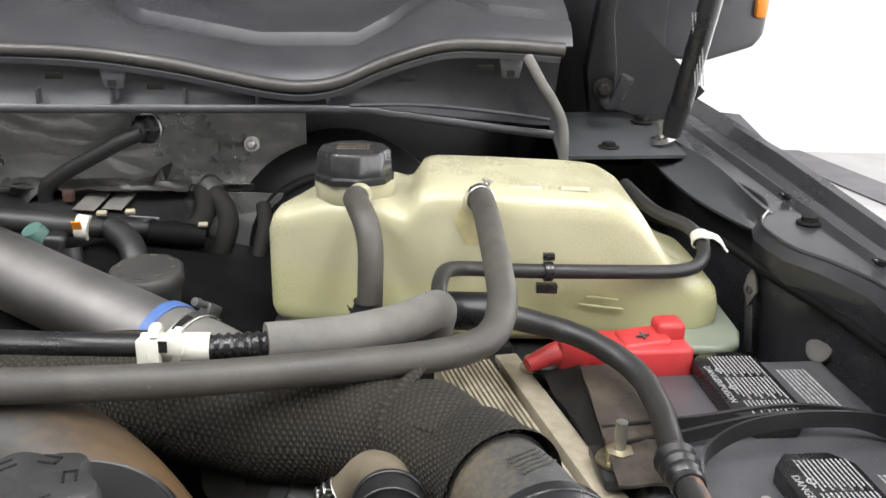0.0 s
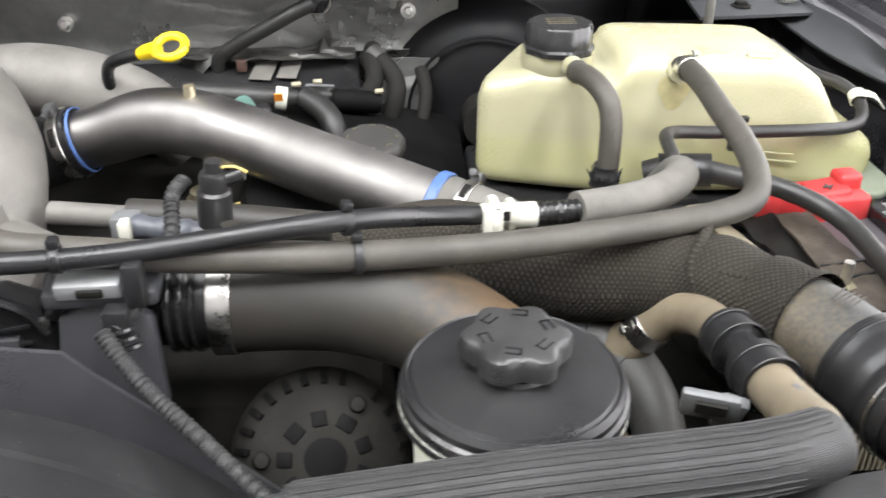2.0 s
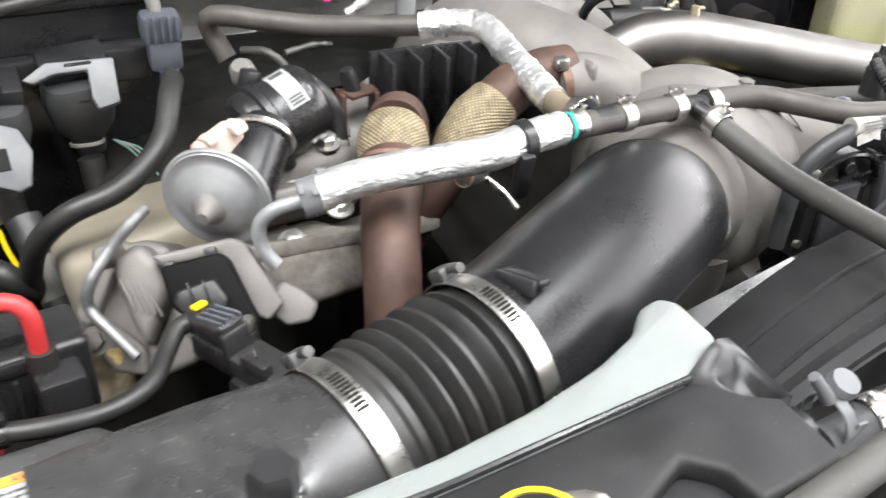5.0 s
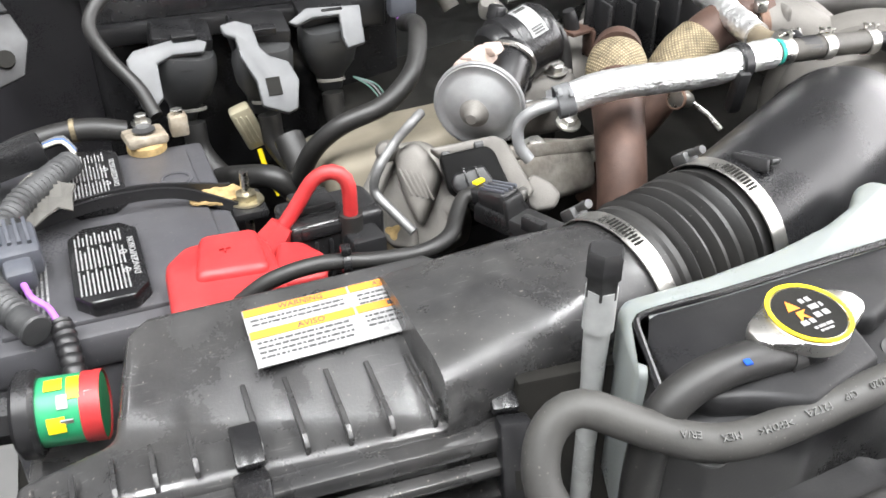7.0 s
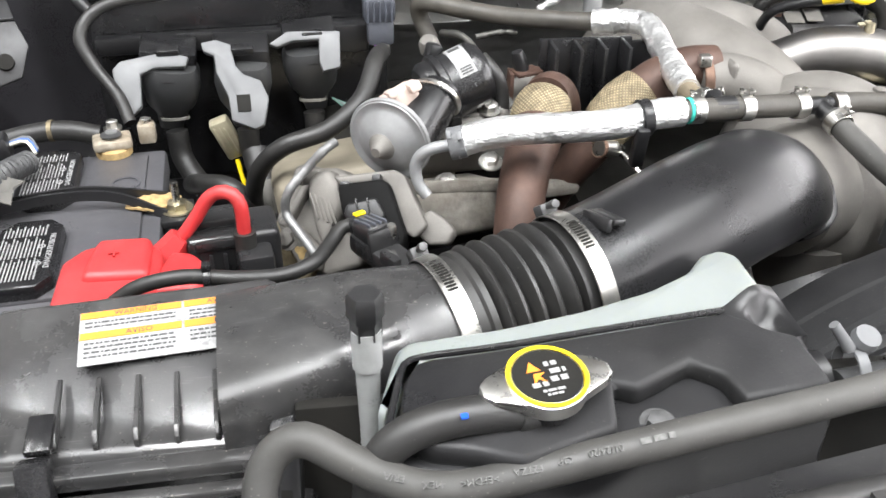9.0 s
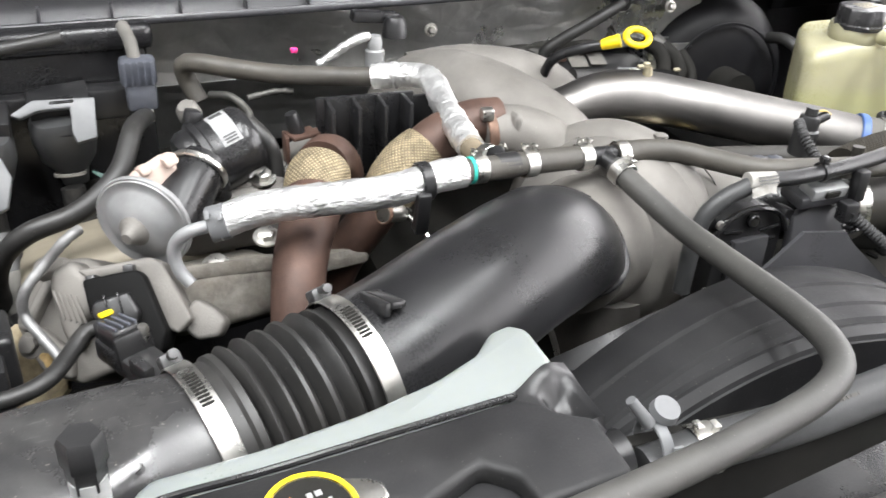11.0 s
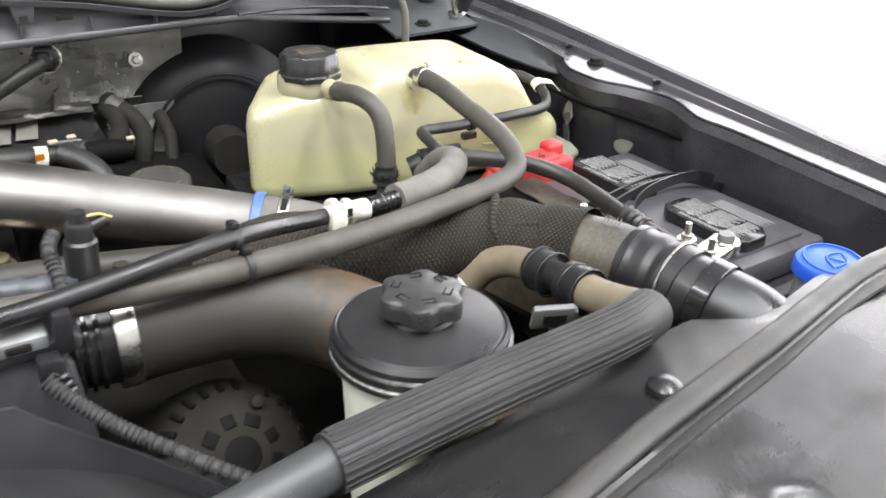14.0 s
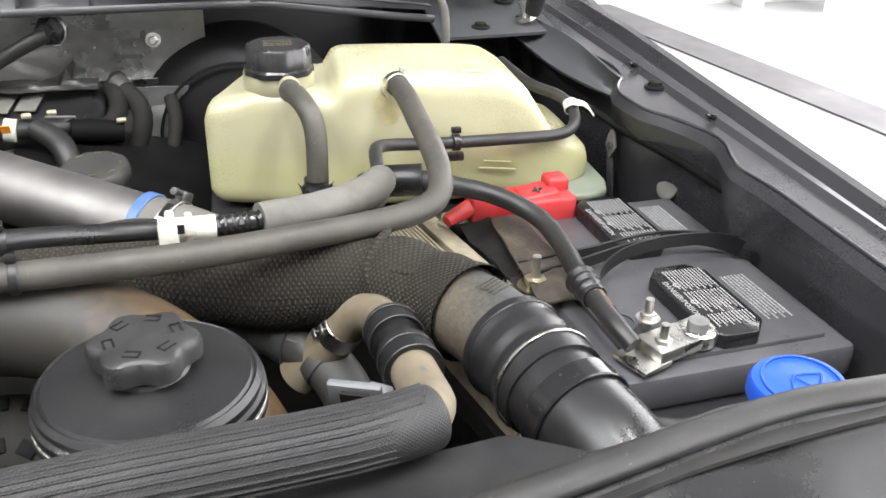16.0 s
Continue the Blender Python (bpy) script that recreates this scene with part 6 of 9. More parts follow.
part("stop_tab", joined(box(0.012, 0.030, 0.005, 0.0015, pose(-0.872, 0.300, 1.3345, -10, 12, 20)), box(0.005, 0.030, 0.010, 0.0015, pose(-0.880, 0.298, 1.333, -10, 12, 20))), M_PLASTIC, intake_duct)
rings = []
bm = bmesh.new()
for i in range(17):
    u = i / 16
    c = Vector((-1.150, 0.236, 1.252)).lerp(B, u)
    across = Vector((0.10 + 0.12 * u, -1, 0)).normalized()
    w, h, e = 0.062 - 0.0085 * u, 0.047 + 0.0065 * u, 2 / (6 - 3.8 * min(1, u * 1.15))
    rings.append([bm.verts.new(c - across * (w * math.copysign(abs(math.cos(a)) ** e, math.cos(a))) + Vector((0, 0, h * math.copysign(abs(math.sin(a)) ** e, math.sin(a))))) for a in [math.tau * q / 48 for q in range(48)]])
for a, b in zip(rings, rings[1:]):
    for q in range(48):
        bm.faces.new((a[q], b[q], b[(q + 1) % 48], a[(q + 1) % 48]))
bm.faces.new(rings[0])
bm.faces.new(rings[-1][::-1])
bmesh.ops.recalc_face_normals(bm, faces=bm.faces)
part("duct", bm, M_AIRBOX, intake_duct, "black plastic duct from the filter box", angle=50)
part("sensor_port", lathe([(0.002, 0.003), (0.0035, 0.0035), (0.0055, 0.0025), (0.0062, 0), (0, 0)], axis_pose((-1.035, 0.222, 1.300), (0, -0.5, 1)), seg=16), M_PLASTIC, intake_duct)
SF = pose(-1.030, 0.356, 1.276, 0, 0, -60)
flow = part("flow_sensor", joined(box(0.074, 0.026, 0.016, 0.003, SF, 2), box(0.034, 0.036, 0.016, 0.003, SF @ pose(0.018, 0, -0.012), 2), box(0.020, 0.008, 0.012, 0.002, SF @ pose(0.020, -0.010, 0.010), 2)), M_PLASTIC, intake_duct, "black air flow sensor with a plug")
part("plug", joined(box(0.028, 0.021, 0.018, 0.004, SF @ pose(-0.022, 0, 0.013, 0, -12, 0), 3), box(0.014, 0.016, 0.014, 0.004, SF @ pose(-0.040, 0, 0.009, 0, -12, 0), 3)), M_PLASTIC, flow, "black ribbed plug")
part("plug_collar", box(0.005, 0.028, 0.024, 0.003, SF @ pose(-0.004, 0, 0.011, 0, -12, 0), 2), M_PLASTIC, flow)
for k in range(4):
    part("plug_rib", box(0.024, 0.0020, 0.003, 0.0005, SF @ pose(-0.023, -0.0075 + 0.0050 * k, 0.0222, 0, -12, 0)), M_CONN_GREY, flow)
part("sensor_screw", lathe([(0, 0.012), (0.0030, 0.012), (0.0040, 0.009), (0.0042, 0), (0, 0)], pose(-1.0254, 0.3654, 1.288), seg=16), M_ZINC, flow)
part("yellow_lock", box(0.006, 0.010, 0.003, 0.001, SF @ pose(-0.046, 0.004, 0.017, 0, -12, 0)), M_YELLOW, flow)

# foil-wrapped hoses and the tee
foil_hose = thing("foil_hose", (-0.87, 0.44, 1.33), "coolant hose in shiny foil sleeve with spring clamps", "hose")
part("foil_sleeve", crinkled(tube([(-0.965, 0.437, 1.333), (-0.940, 0.436, 1.341), (-0.908, 0.434, 1.345), (-0.87, 0.434, 1.345), (-0.83, 0.434, 1.346), (-0.795, 0.440, 1.350), (-0.766, 0.446, 1.350)], 0.0130, seg=30, step=0.003, shape=lambda u, s: 1 + 0.025 * noise.noise((s * 90, 0, 3)) + 0.012 * noise.noise((s * 500, 1, 3))), 0.0007, 220), M_FOIL, foil_hose, "crinkled silver foil sleeve")
part("rubber_end", tube([(-0.772, 0.445, 1.350), (-0.735, 0.451, 1.348), (-0.70, 0.457, 1.346), (-0.655, 0.466, 1.342), (-0.640, 0.469, 1.340)], 0.0105, seg=20), M_RUBBER_DUSTY, foil_hose)
part("tee", joined(tube([(-0.640, 0.469, 1.340), (-0.608, 0.471, 1.339)], 0.0082, seg=16), tube([(-0.625, 0.470, 1.339), (-0.618, 0.452, 1.334)], 0.0082, seg=16)), M_PLASTIC, foil_hose, "black plastic tee")
part("tee", joined(tube([(-0.735, 0.452, 1.348), (-0.715, 0.455, 1.347)], 0.0112, seg=16), tube([(-0.728, 0.453, 1.348), (-0.728, 0.470, 1.352)], 0.0085, seg=14)), M_PLASTIC, foil_hose, "black plastic tee")
for at in ((-0.752, 0.4485, 1.3495), (-0.703, 0.4565, 1.346), (-0.645, 0.468, 1.3408)):
    spring_clamp(at, (1, 0.15, -0.05), 0.0108, foil_hose, turn=1.5)
part("paint_mark", ring((-0.758, 0.4475, 1.3495), (1, 0.15, -0.05), 0.0106, 0.006, 0.0009), M_TEAL, foil_hose)
part("strap", ring((-0.802, 0.438, 1.349), (1, 0.12, 0.05), 0.0135, 0.010, 0.0025), M_PLASTIC, foil_hose, "black strap clip")
part("strap_foot", box(0.012, 0.012, 0.040, 0.003, pose(-0.806, 0.428, 1.327, 12, 0, 0)), M_PLASTIC, foil_hose)
spring_clamp((-0.963, 0.4375, 1.334), (-1, 0.15, -0.25), 0.0125, foil_hose, turn=0.8, mat=M_GREY_PLASTIC)
part("steel_line", tube([(-0.965, 0.437, 1.333), (-0.986, 0.443, 1.326), (-0.997, 0.449, 1.312), (-0.996, 0.448, 1.293), (-0.988, 0.443, 1.281)], 0.0052, seg=14), M_PLATED, foil_hose, "bent steel line")

breather = thing("breather_hose", (-0.85, 0.75, 1.33), "black breather hose ending in a foil-wrapped elbow", "hose")
part("hose", tube([(-0.945, 0.80, 1.300), (-0.955, 0.81, 1.322), (-0.958, 0.805, 1.342), (-0.940, 0.790, 1.347), (-0.91, 0.775, 1.344), (-0.86, 0.755, 1.340), (-0.80, 0.735, 1.340), (-0.755, 0.714, 1.343)], 0.0105, seg=20), M_RUBBER_DUSTY, breather)
part("foil_elbow", crinkled(tube([(-0.768, 0.720, 1.342), (-0.744, 0.708, 1.346), (-0.726, 0.693, 1.349), (-0.719, 0.668, 1.350), (-0.7265, 0.612, 1.348), (-0.7325, 0.555, 1.345), (-0.734, 0.512, 1.341)], 0.0128, seg=30, step=0.0018, shape=lambda u, s: 1 + 0.09 * noise.noise((s * 260, 0, 7)) + 0.05 * noise.noise((s * 60, 3, 7)) + (0.07 if u < 0.12 else 0)), 0.0011, 230), M_FOIL, breather, "crinkled silver foil elbow")
part("hose_end", tube([(-0.734, 0.520, 1.341), (-0.733, 0.496, 1.340), (-0.730, 0.472, 1.346)], 0.0105, seg=20), M_TAN, breather, "tan hose end")
spring_clamp((-0.7305, 0.476, 1.3455), (0.15, -1, 0.15), 0.0108, breather, turn=0.5)

drain_hose = thing("bypass_hose", (-0.6, 0.3, 1.3), "dusty grey hose running from the tee over the fan shroud", "hose")
part("hose", tube([(-0.619, 0.455, 1.335), (-0.612, 0.428, 1.326), (-0.600, 0.378, 1.314), (-0.594, 0.325, 1.312), (-0.592, 0.272, 1.314), (-0.594, 0.232, 1.317), (-0.598, 0.198, 1.318), (-0.610, 0.172, 1.316), (-0.640, 0.155, 1.312), (-0.70, 0.140, 1.308), (-0.78, 0.122, 1.308), (-0.86, 0.106, 1.309), (-0.92, 0.097, 1.306), (-0.986, 0.090, 1.299), (-1.018, 0.089, 1.297), (-1.042, 0.095, 1.299), (-1.066, 0.106, 1.306), (-1.092, 0.119, 1.313), (-1.110, 0.117, 1.303), (-1.117, 0.103, 1.283), (-1.108, 0.086, 1.262), (-1.098, 0.08, 1.23)], 0.0100, seg=22), M_HOSE_OLIVE, drain_hose)
spring_clamp((-0.6165, 0.446, 1.332), (0.2, -0.95, -0.3), 0.0108, drain_hose, turn=1.3)
spring_clamp((-1.109, 0.087, 1.264), (0.3, -0.3, -0.9), 0.0122, drain_hose, turn=1.0)

# exhaust pipes
exhaust = thing("exhaust_up_pipe", (-0.88, 0.5, 1.2), "rust-brown exhaust pipe with a braided flexible joint", "exhaust pipe", "exhaust up-pipes", move=(0.003, -0.008, 0.014))
part("pipe", tube([(-0.832, 0.610, 1.250), (-0.838, 0.597, 1.280), (-0.848, 0.580, 1.300), (-0.858, 0.564, 1.310), (-0.866, 0.548, 1.311)], [0.020, 0.0215, 0.0225, 0.0230, 0.0235], seg=28), M_RUST, exhaust)
part("braid", tube([(-0.8668, 0.547, 1.3085), (-0.871, 0.538, 1.3050), (-0.876, 0.527, 1.2992), (-0.879, 0.519, 1.2950)], [0.0262, 0.0288, 0.0288, 0.0262], seg=36, step=0.003), M_BRAID, exhaust, "straw-coloured braided flexible joint")
part("lower_pipe", tube([(-0.878, 0.522, 1.296), (-0.889, 0.495, 1.287), (-0.900, 0.468, 1.277), (-0.908, 0.446, 1.264), (-0.914, 0.425, 1.235), (-0.918, 0.41, 1.19)], [0.0262, 0.0225, 0.0215, 0.0215], seg=28), M_RUST, exhaust)
part("collar", ring((-0.8805, 0.5165, 1.2935), (-0.28, -0.75, -0.6), 0.0262, 0.005, 0.0022), M_COPPER, exhaust, "copper-brown collar")
part("sensor_bracket", joined(box(0.030, 0.022, 0.004, 0.001, pose(-0.866, 0.640, 1.306, 0, 0, 20)), box(0.004, 0.022, 0.030, 0.001, pose(-0.882, 0.640, 1.292)), box(0.004, 0.022, 0.030, 0.001, pose(-0.851, 0.640, 1.292))), M_RUST, exhaust)
part("sensor_plug", lathe([(0, 0.022), (0.006, 0.021), (0.008, 0.012), (0.008, 0), (0, 0)], axis_pose((-0.870, 0.642, 1.307), (-0.3, 0, 1)), seg=12), M_PLASTIC, exhaust)
exhaust2 = thing("exhaust_up_pipe", (-0.78, 0.55, 1.2), "rust-brown exhaust pipe slanting to the turbo with a braided joint", "exhaust pipe", "exhaust up-pipes", move=(0.01, 0.008, 0.01))
part("pipe", tube([(-0.690, 0.574, 1.326), (-0.720, 0.572, 1.326), (-0.752, 0.565, 1.318), (-0.775, 0.558, 1.305)], 0.0225, seg=26), M_RUST, exhaust2)
part("braid", tube([(-0.768, 0.560, 1.311), (-0.788, 0.553, 1.297), (-0.805, 0.546, 1.280), (-0.815, 0.541, 1.268)], [0.024, 0.027, 0.027, 0.023], seg=34, step=0.003), M_BRAID, exhaust2, "straw-coloured braided flexible joint")
part("lower_pipe", tube([(-0.812, 0.543, 1.272), (-0.822, 0.541, 1.258), (-0.840, 0.542, 1.235), (-0.860, 0.545, 1.20), (-0.875, 0.545, 1.15)], 0.0205, seg=24), M_RUST, exhaust2)
part("probe", tube([(-0.800, 0.512, 1.268), (-0.812, 0.502, 1.276), (-0.828, 0.494, 1.281)], [0.006, 0.0085, 0.009], seg=14), M_ZINC, exhaust2)
part("probe_ring", ring((-0.826, 0.495, 1.2805), (-0.8, -0.4, 0.3), 0.0085, 0.004, 0.0016), M_COPPER, exhaust2)
part("probe_wire", tube([(-0.802, 0.508, 1.27), (-0.792, 0.490, 1.262), (-0.785, 0.476, 1.252)], 0.0028, seg=8), M_ZINC, exhaust2)
bracket_box = thing("heat_baffle", (-0.78, 0.62, 1.26), "black ribbed plastic baffle behind the exhaust pipes", "baffle")
for k in range(4):
    part("fin", box(0.004, 0.035, 0.085, 0.001, pose(-0.835 + 0.026 * k, 0.632, 1.305)), M_PLASTIC, bracket_box)
part("back", box(0.10, 0.006, 0.085, 0.001, pose(-0.795, 0.652, 1.305)), M_PLASTIC, bracket_box)
part("side_panel", box(0.045, 0.006, 0.05, 0.001, pose(-0.72, 0.66, 1.315)), M_PLASTIC, bracket_box)

# EGR valve group
egr = thing("egr_valve", (-1.0, 0.5, 1.2), "cast aluminium exhaust valve assembly with black motor and round diaphragm", "valve")
part("base_casting", box(0.105, 0.10, 0.05, 0.014, pose(-0.966, 0.508, 1.233, -22, 0, 10), 3), M_CAST_DIRTY, egr, "rough dusty cast aluminium base")
part("lower_plate", prism([(-0.06, -0.03), (0.075, -0.02), (0.085, 0.03), (0.03, 0.045), (-0.05, 0.03)], 0.018, 0.006, pose(-0.899, 0.536, 1.22, -20, 0, 8), 2), M_CAST_DIRTY, egr, "oily rough casting")
part("rear_casting", box(0.11, 0.07, 0.06, 0.014, pose(-0.943, 0.588, 1.268, -10, 0, 6), 3), M_CAST, egr, "rough dusty casting")
part("bolt_tower", prism([(-0.030, -0.016), (0.022, -0.020), (0.030, 0.004), (0.010, 0.022), (-0.022, 0.016)], 0.05, 0.008, pose(-0.914, 0.577, 1.254, -12, 0, 10), 3), M_CAST, egr)
part("web", prism([(-0.06, -0.03), (0.05, -0.036), (0.055, 0.01), (0.0, 0.035), (-0.05, 0.02)], 0.012, 0.003, pose(-0.956, 0.5, 1.253, -25, 6, 8), 2), M_CAST_DIRTY, egr)
for at in ((-0.965, 0.487, 1.269), (-0.911, 0.573, 1.304), (-0.918, 0.520, 1.272), (-0.894, 0.598, 1.300)):
    bolt("flange_bolt", at, (0, -0.35, 1), 0.0078, 0.009, M_ZINC, egr)
part("black_bolt", lathe([(0, 0.022), (0.0075, 0.022), (0.0085, 0.018), (0.0085, 0), (0, 0)], axis_pose((-0.949, 0.560, 1.298), (-0.1, -0.3, 1)), seg=14), M_PLASTIC, egr)
MA = Vector((0.90, 0.25, 0.30)).normalized()
MC = Vector((-0.943, 0.584, 1.329))
motor = part("motor", lathe([(0, 0.032), (0.020, 0.032), (0.028, 0.030), (0.0325, 0.024), (0.0335, 0.018), (0.0335, -0.012), (0.0365, -0.014), (0.0365, -0.020), (0.0335, -0.022), (0.0335, -0.030), (0.029, -0.036), (0.012, -0.038), (0, -0.038)], axis_pose(MC, MA), seg=44), M_PLASTIC_GLOSS, egr, "black motor housing with a white label")
part("motor_lug", box(0.016, 0.016, 0.034, 0.004, pose(-0.978, 0.56, 1.325, 0, 16, 20)), M_PLASTIC, motor)
part("motor_lug", box(0.014, 0.014, 0.016, 0.003, pose(-0.966, 0.594, 1.359, 0, 16, 20)), M_PLASTIC, motor)
MS = Vector((0, 0, 1)).cross(MA).normalized()
MU = MA.cross(MS).normalized()
lab = part("motor_label", strip([MC + MA * 0.006 + (MU * math.sin(a) - MS * math.cos(a)) * 0.0339 for a in (1.75, 1.55, 1.35, 1.15, 0.95, 0.75, 0.55)], 0.018, 0.0008, MA, 0.003), M_WHITE_PRINT, motor, "white printed label")
for a in (1.62, 1.54, 0.80, 0.72, 0.64):
    part("label_print", box(0.012, 0.0016, 0.0006, 0, axis_pose(MC + MA * 0.006 + (MU * math.sin(a) - MS * math.cos(a)) * 0.0345, MU * math.sin(a) - MS * math.cos(a), MU * math.cos(a) + MS * math.sin(a))), M_DARK_PRINT, lab, smooth=False)
part("motor_pipe", tube([MC + MA * 0.028 + Vector((0, 0.01, 0.01)), (-0.906, 0.590, 1.337), (-0.899, 0.586, 1.322), (-0.897, 0.58, 1.297)], 0.008, seg=14), M_RUBBER, motor)
part("motor_cap", lathe([(0, 0.014), (0.007, 0.014), (0.010, 0.010), (0.011, 0.0), (0, 0)], axis_pose((-0.966, 0.612, 1.355), (-0.3, -0.4, 0.85)), seg=18), M_CAST, motor)
DN = Vector((-0.48, -0.77, -0.07)).normalized()
DC = Vector((-1.0175, 0.492, 1.3135))
dia = part("diaphragm", lathe([(0, 0.013), (0.010, 0.013), (0.015, 0.010), (0.022, 0.0085), (0.029, 0.002), (0.033, 0.0005), (0.0375, 0.0015), (0.0395, -0.001), (0.0395, -0.005), (0.036, -0.008), (0.030, -0.016), (0, -0.020)], axis_pose(DC, DN), seg=56), M_PLATED, egr, "round plated steel diaphragm")
part("rim", ring(DC - DN * 0.002, DN, 0.0385, 0.005, 0.002), M_PLATED, dia)
part("rod_boss", lathe([(0, 0.019), (0.0045, 0.019), (0.0065, 0.016), (0.0085, 0.011), (0.013, 0.007), (0, 0.007)], axis_pose(DC + DN * 0.003 + Vector((-0.002, -0.001, -0.001)), DN), seg=20), M_CAST, dia)
part("black_barrel", tube([(-0.962, 0.560, 1.330), (-0.978, 0.538, 1.318), (-0.996, 0.512, 1.300)], [0.0215, 0.0235, 0.0235], seg=30), M_PLASTIC, egr, "black cylindrical solenoid")
part("barrel_ring", ring((-0.967, 0.553, 1.327), (0.5, 0.7, 0.45), 0.0225, 0.006, 0.003), M_ZINC, egr)
part("pale_plug", joined(box(0.036, 0.024, 0.022, 0.005, pose(-1.004, 0.539, 1.333, -20, -22, 20), 3), box(0.012, 0.026, 0.010, 0.003, pose(-0.992, 0.535, 1.347, -20, -22, 20), 2), box(0.010, 0.022, 0.008, 0.003, pose(-1.012, 0.533, 1.341, -20, -22, 20), 2)), M_TAN_PLUG, egr, "pinkish white electrical plug")
part("plug_step", box(0.016, 0.016, 0.018, 0.004, pose(-0.996, 0.528, 1.318, -20, -22, 20), 2), M_TAN_PLUG, egr)


def face(at, n):
    """A pose whose z axis is the outward normal of a face, with x as level as it can be."""
    n = Vector(n).normalized()
    return axis_pose(at, n, n.cross(Vector((1, 0, 0))))


# the cast bracket round the black control box, and the ribbed casting beside it
BF = face((-1.017, 0.452, 1.282), (-0.25, -0.8, 0.55))
CF = face((-1.074, 0.482, 1.249), (-0.4, -0.7, 0.55))
part("bracket", joined(prism([(-0.045, 0.008), (-0.006, 0.009), (0.010, -0.038), (0.017, -0.043), (0.029, -0.033), (0.012, 0.013), (0.003, 0.019), (-0.053, 0.017)], 0.026, 0.003, BF @ pose(0, 0, -0.018), 3),
                       prism([(0.0195, -0.041), (0.028, -0.050), (0.045, -0.050), (0.052, -0.039), (0.045, -0.028), (0.031, -0.017), (0.019, -0.027)], 0.026, 0.004, BF @ pose(0, 0, -0.028), 3)), M_CAST, egr, "cast aluminium bracket round the control box")
# the box's black includes the shade of its recess between the bracket arms
ctrl = part("control_box", prism([(-0.043, -0.020), (-0.010, -0.056), (0.006, -0.055), (0.012, -0.040), (0.000, 0.005), (-0.006, 0.010), (-0.046, 0.008)], 0.034, 0.003, BF @ pose(0, 0, -0.014), 3), M_SHADED_BLACK, egr, "black control box")
part("box_socket", prism([(-0.038, -0.013), (-0.030, -0.026), (-0.005, -0.024), (-0.002, -0.016), (-0.009, 0.000), (-0.035, -0.004)], 0.014, 0.003, BF @ pose(-0.002, -0.006, 0.014), 3), M_PLASTIC, ctrl)
part("box_lip", prism([(-0.040, 0.002), (-0.004, 0.006), (-0.006, 0.009), (-0.042, 0.006)], 0.006, 0.001, BF @ pose(0, 0, 0.013), 2), M_PLASTIC, ctrl)
for tx, ty in ((-0.040, 0.007), (-0.0115, 0.011)):
    part("box_tab", box(0.008, 0.008, 0.012, 0.0015, BF @ pose(tx, ty, 0.012)), M_PLASTIC, ctrl)
for tx in (-0.027, -0.017):
    part("socket_rib", box(0.0016, 0.016, 0.003, 0.0005, BF @ pose(tx, -0.014, 0.0285, 0, 0, 8)), M_PLASTIC_GLOSS, ctrl)
part("cooler_casting", prism([(-0.062, 0.0), (-0.055, -0.017), (-0.036, -0.048), (-0.010, -0.060), (0.025, -0.053), (0.034, -0.030), (0.026, 0.0), (0.019, 0.033), (0.007, 0.042), (-0.017, 0.044), (-0.031, 0.043)], 0.055, 0.006, CF @ pose(0, 0, -0.060), 3), M_CAST, egr, "dusty ribbed aluminium casting")
part("casting_ridge", prism([(-0.018, 0.018), (-0.012, -0.015), (-0.005, -0.037), (0.010, -0.016), (0.021, 0.004), (0.016, 0.022), (0.005, 0.040), (-0.015, 0.034)], 0.026, 0.008, CF @ pose(0, 0, -0.012), 4), M_CAST, egr)
part("casting_strut", prism([(-0.053, -0.007), (-0.044, -0.012), (-0.017, 0.026), (-0.025, 0.030)], 0.016, 0.003, CF @ pose(0, 0, -0.010), 3), M_CAST, egr)
part("casting_foot", prism([(-0.035, -0.047), (-0.012, -0.055), (-0.009, -0.035), (-0.034, -0.008), (-0.053, -0.012)], 0.012, 0.004, CF @ pose(0, 0, -0.008), 3), M_CAST, egr)
part("casting_boss", lathe([(0, 0.012), (0.006, 0.011), (0.010, 0.006), (0.012, -0.02), (0, -0.02)], CF @ pose(-0.023, 0.036, 0.0), seg=20), M_CAST, egr)
part("casting_stain", lathe([(0, 0.0006), (0.005, 0.0004), (0.006, 0), (0, 0)], CF @ pose(-0.030, -0.035, 0.0041), seg=20, wobble=lambda a: 1 + 0.3 * math.sin(3 * a)), M_RUST_STAIN, egr, "rusty yellow stain")
for k in range(5):
    part("casting_rib", box(0.0022, 0.026, 0.003, 0.0008, CF @ pose(-0.009 + 0.0045 * k, 0.004 - 0.002 * k, 0.0140, 0, 0, 16)), M_CAST, egr)
for bx, by, bz in ((-0.043, -0.022, 0.003), (0.024, -0.024, -0.005)):
    bolt("casting_bolt", CF @ Vector((bx, by, bz)), (-0.4, -0.7, 0.55), 0.0072, 0.007, M_CAST, egr)
part("valve_flange", prism([(-0.040, -0.018), (-0.020, -0.030), (0.026, -0.026), (0.042, -0.004), (0.030, 0.022), (-0.016, 0.028), (-0.040, 0.012)], 0.010, 0.003, pose(-0.958, 0.540, 1.278, -24, 4, 14), 3), M_CAST, egr, "machined flange of the valve")
for k, (bx, by) in enumerate(((-0.030, -0.012), (0.030, -0.012), (0.016, 0.016))):
    bolt("valve_bolt", pose(-0.958, 0.540, 1.278, -24, 4, 14) @ Vector((bx, by, 0.010)), (0, 0.4, 0.9), 0.0065, 0.008, M_PLATED, egr)
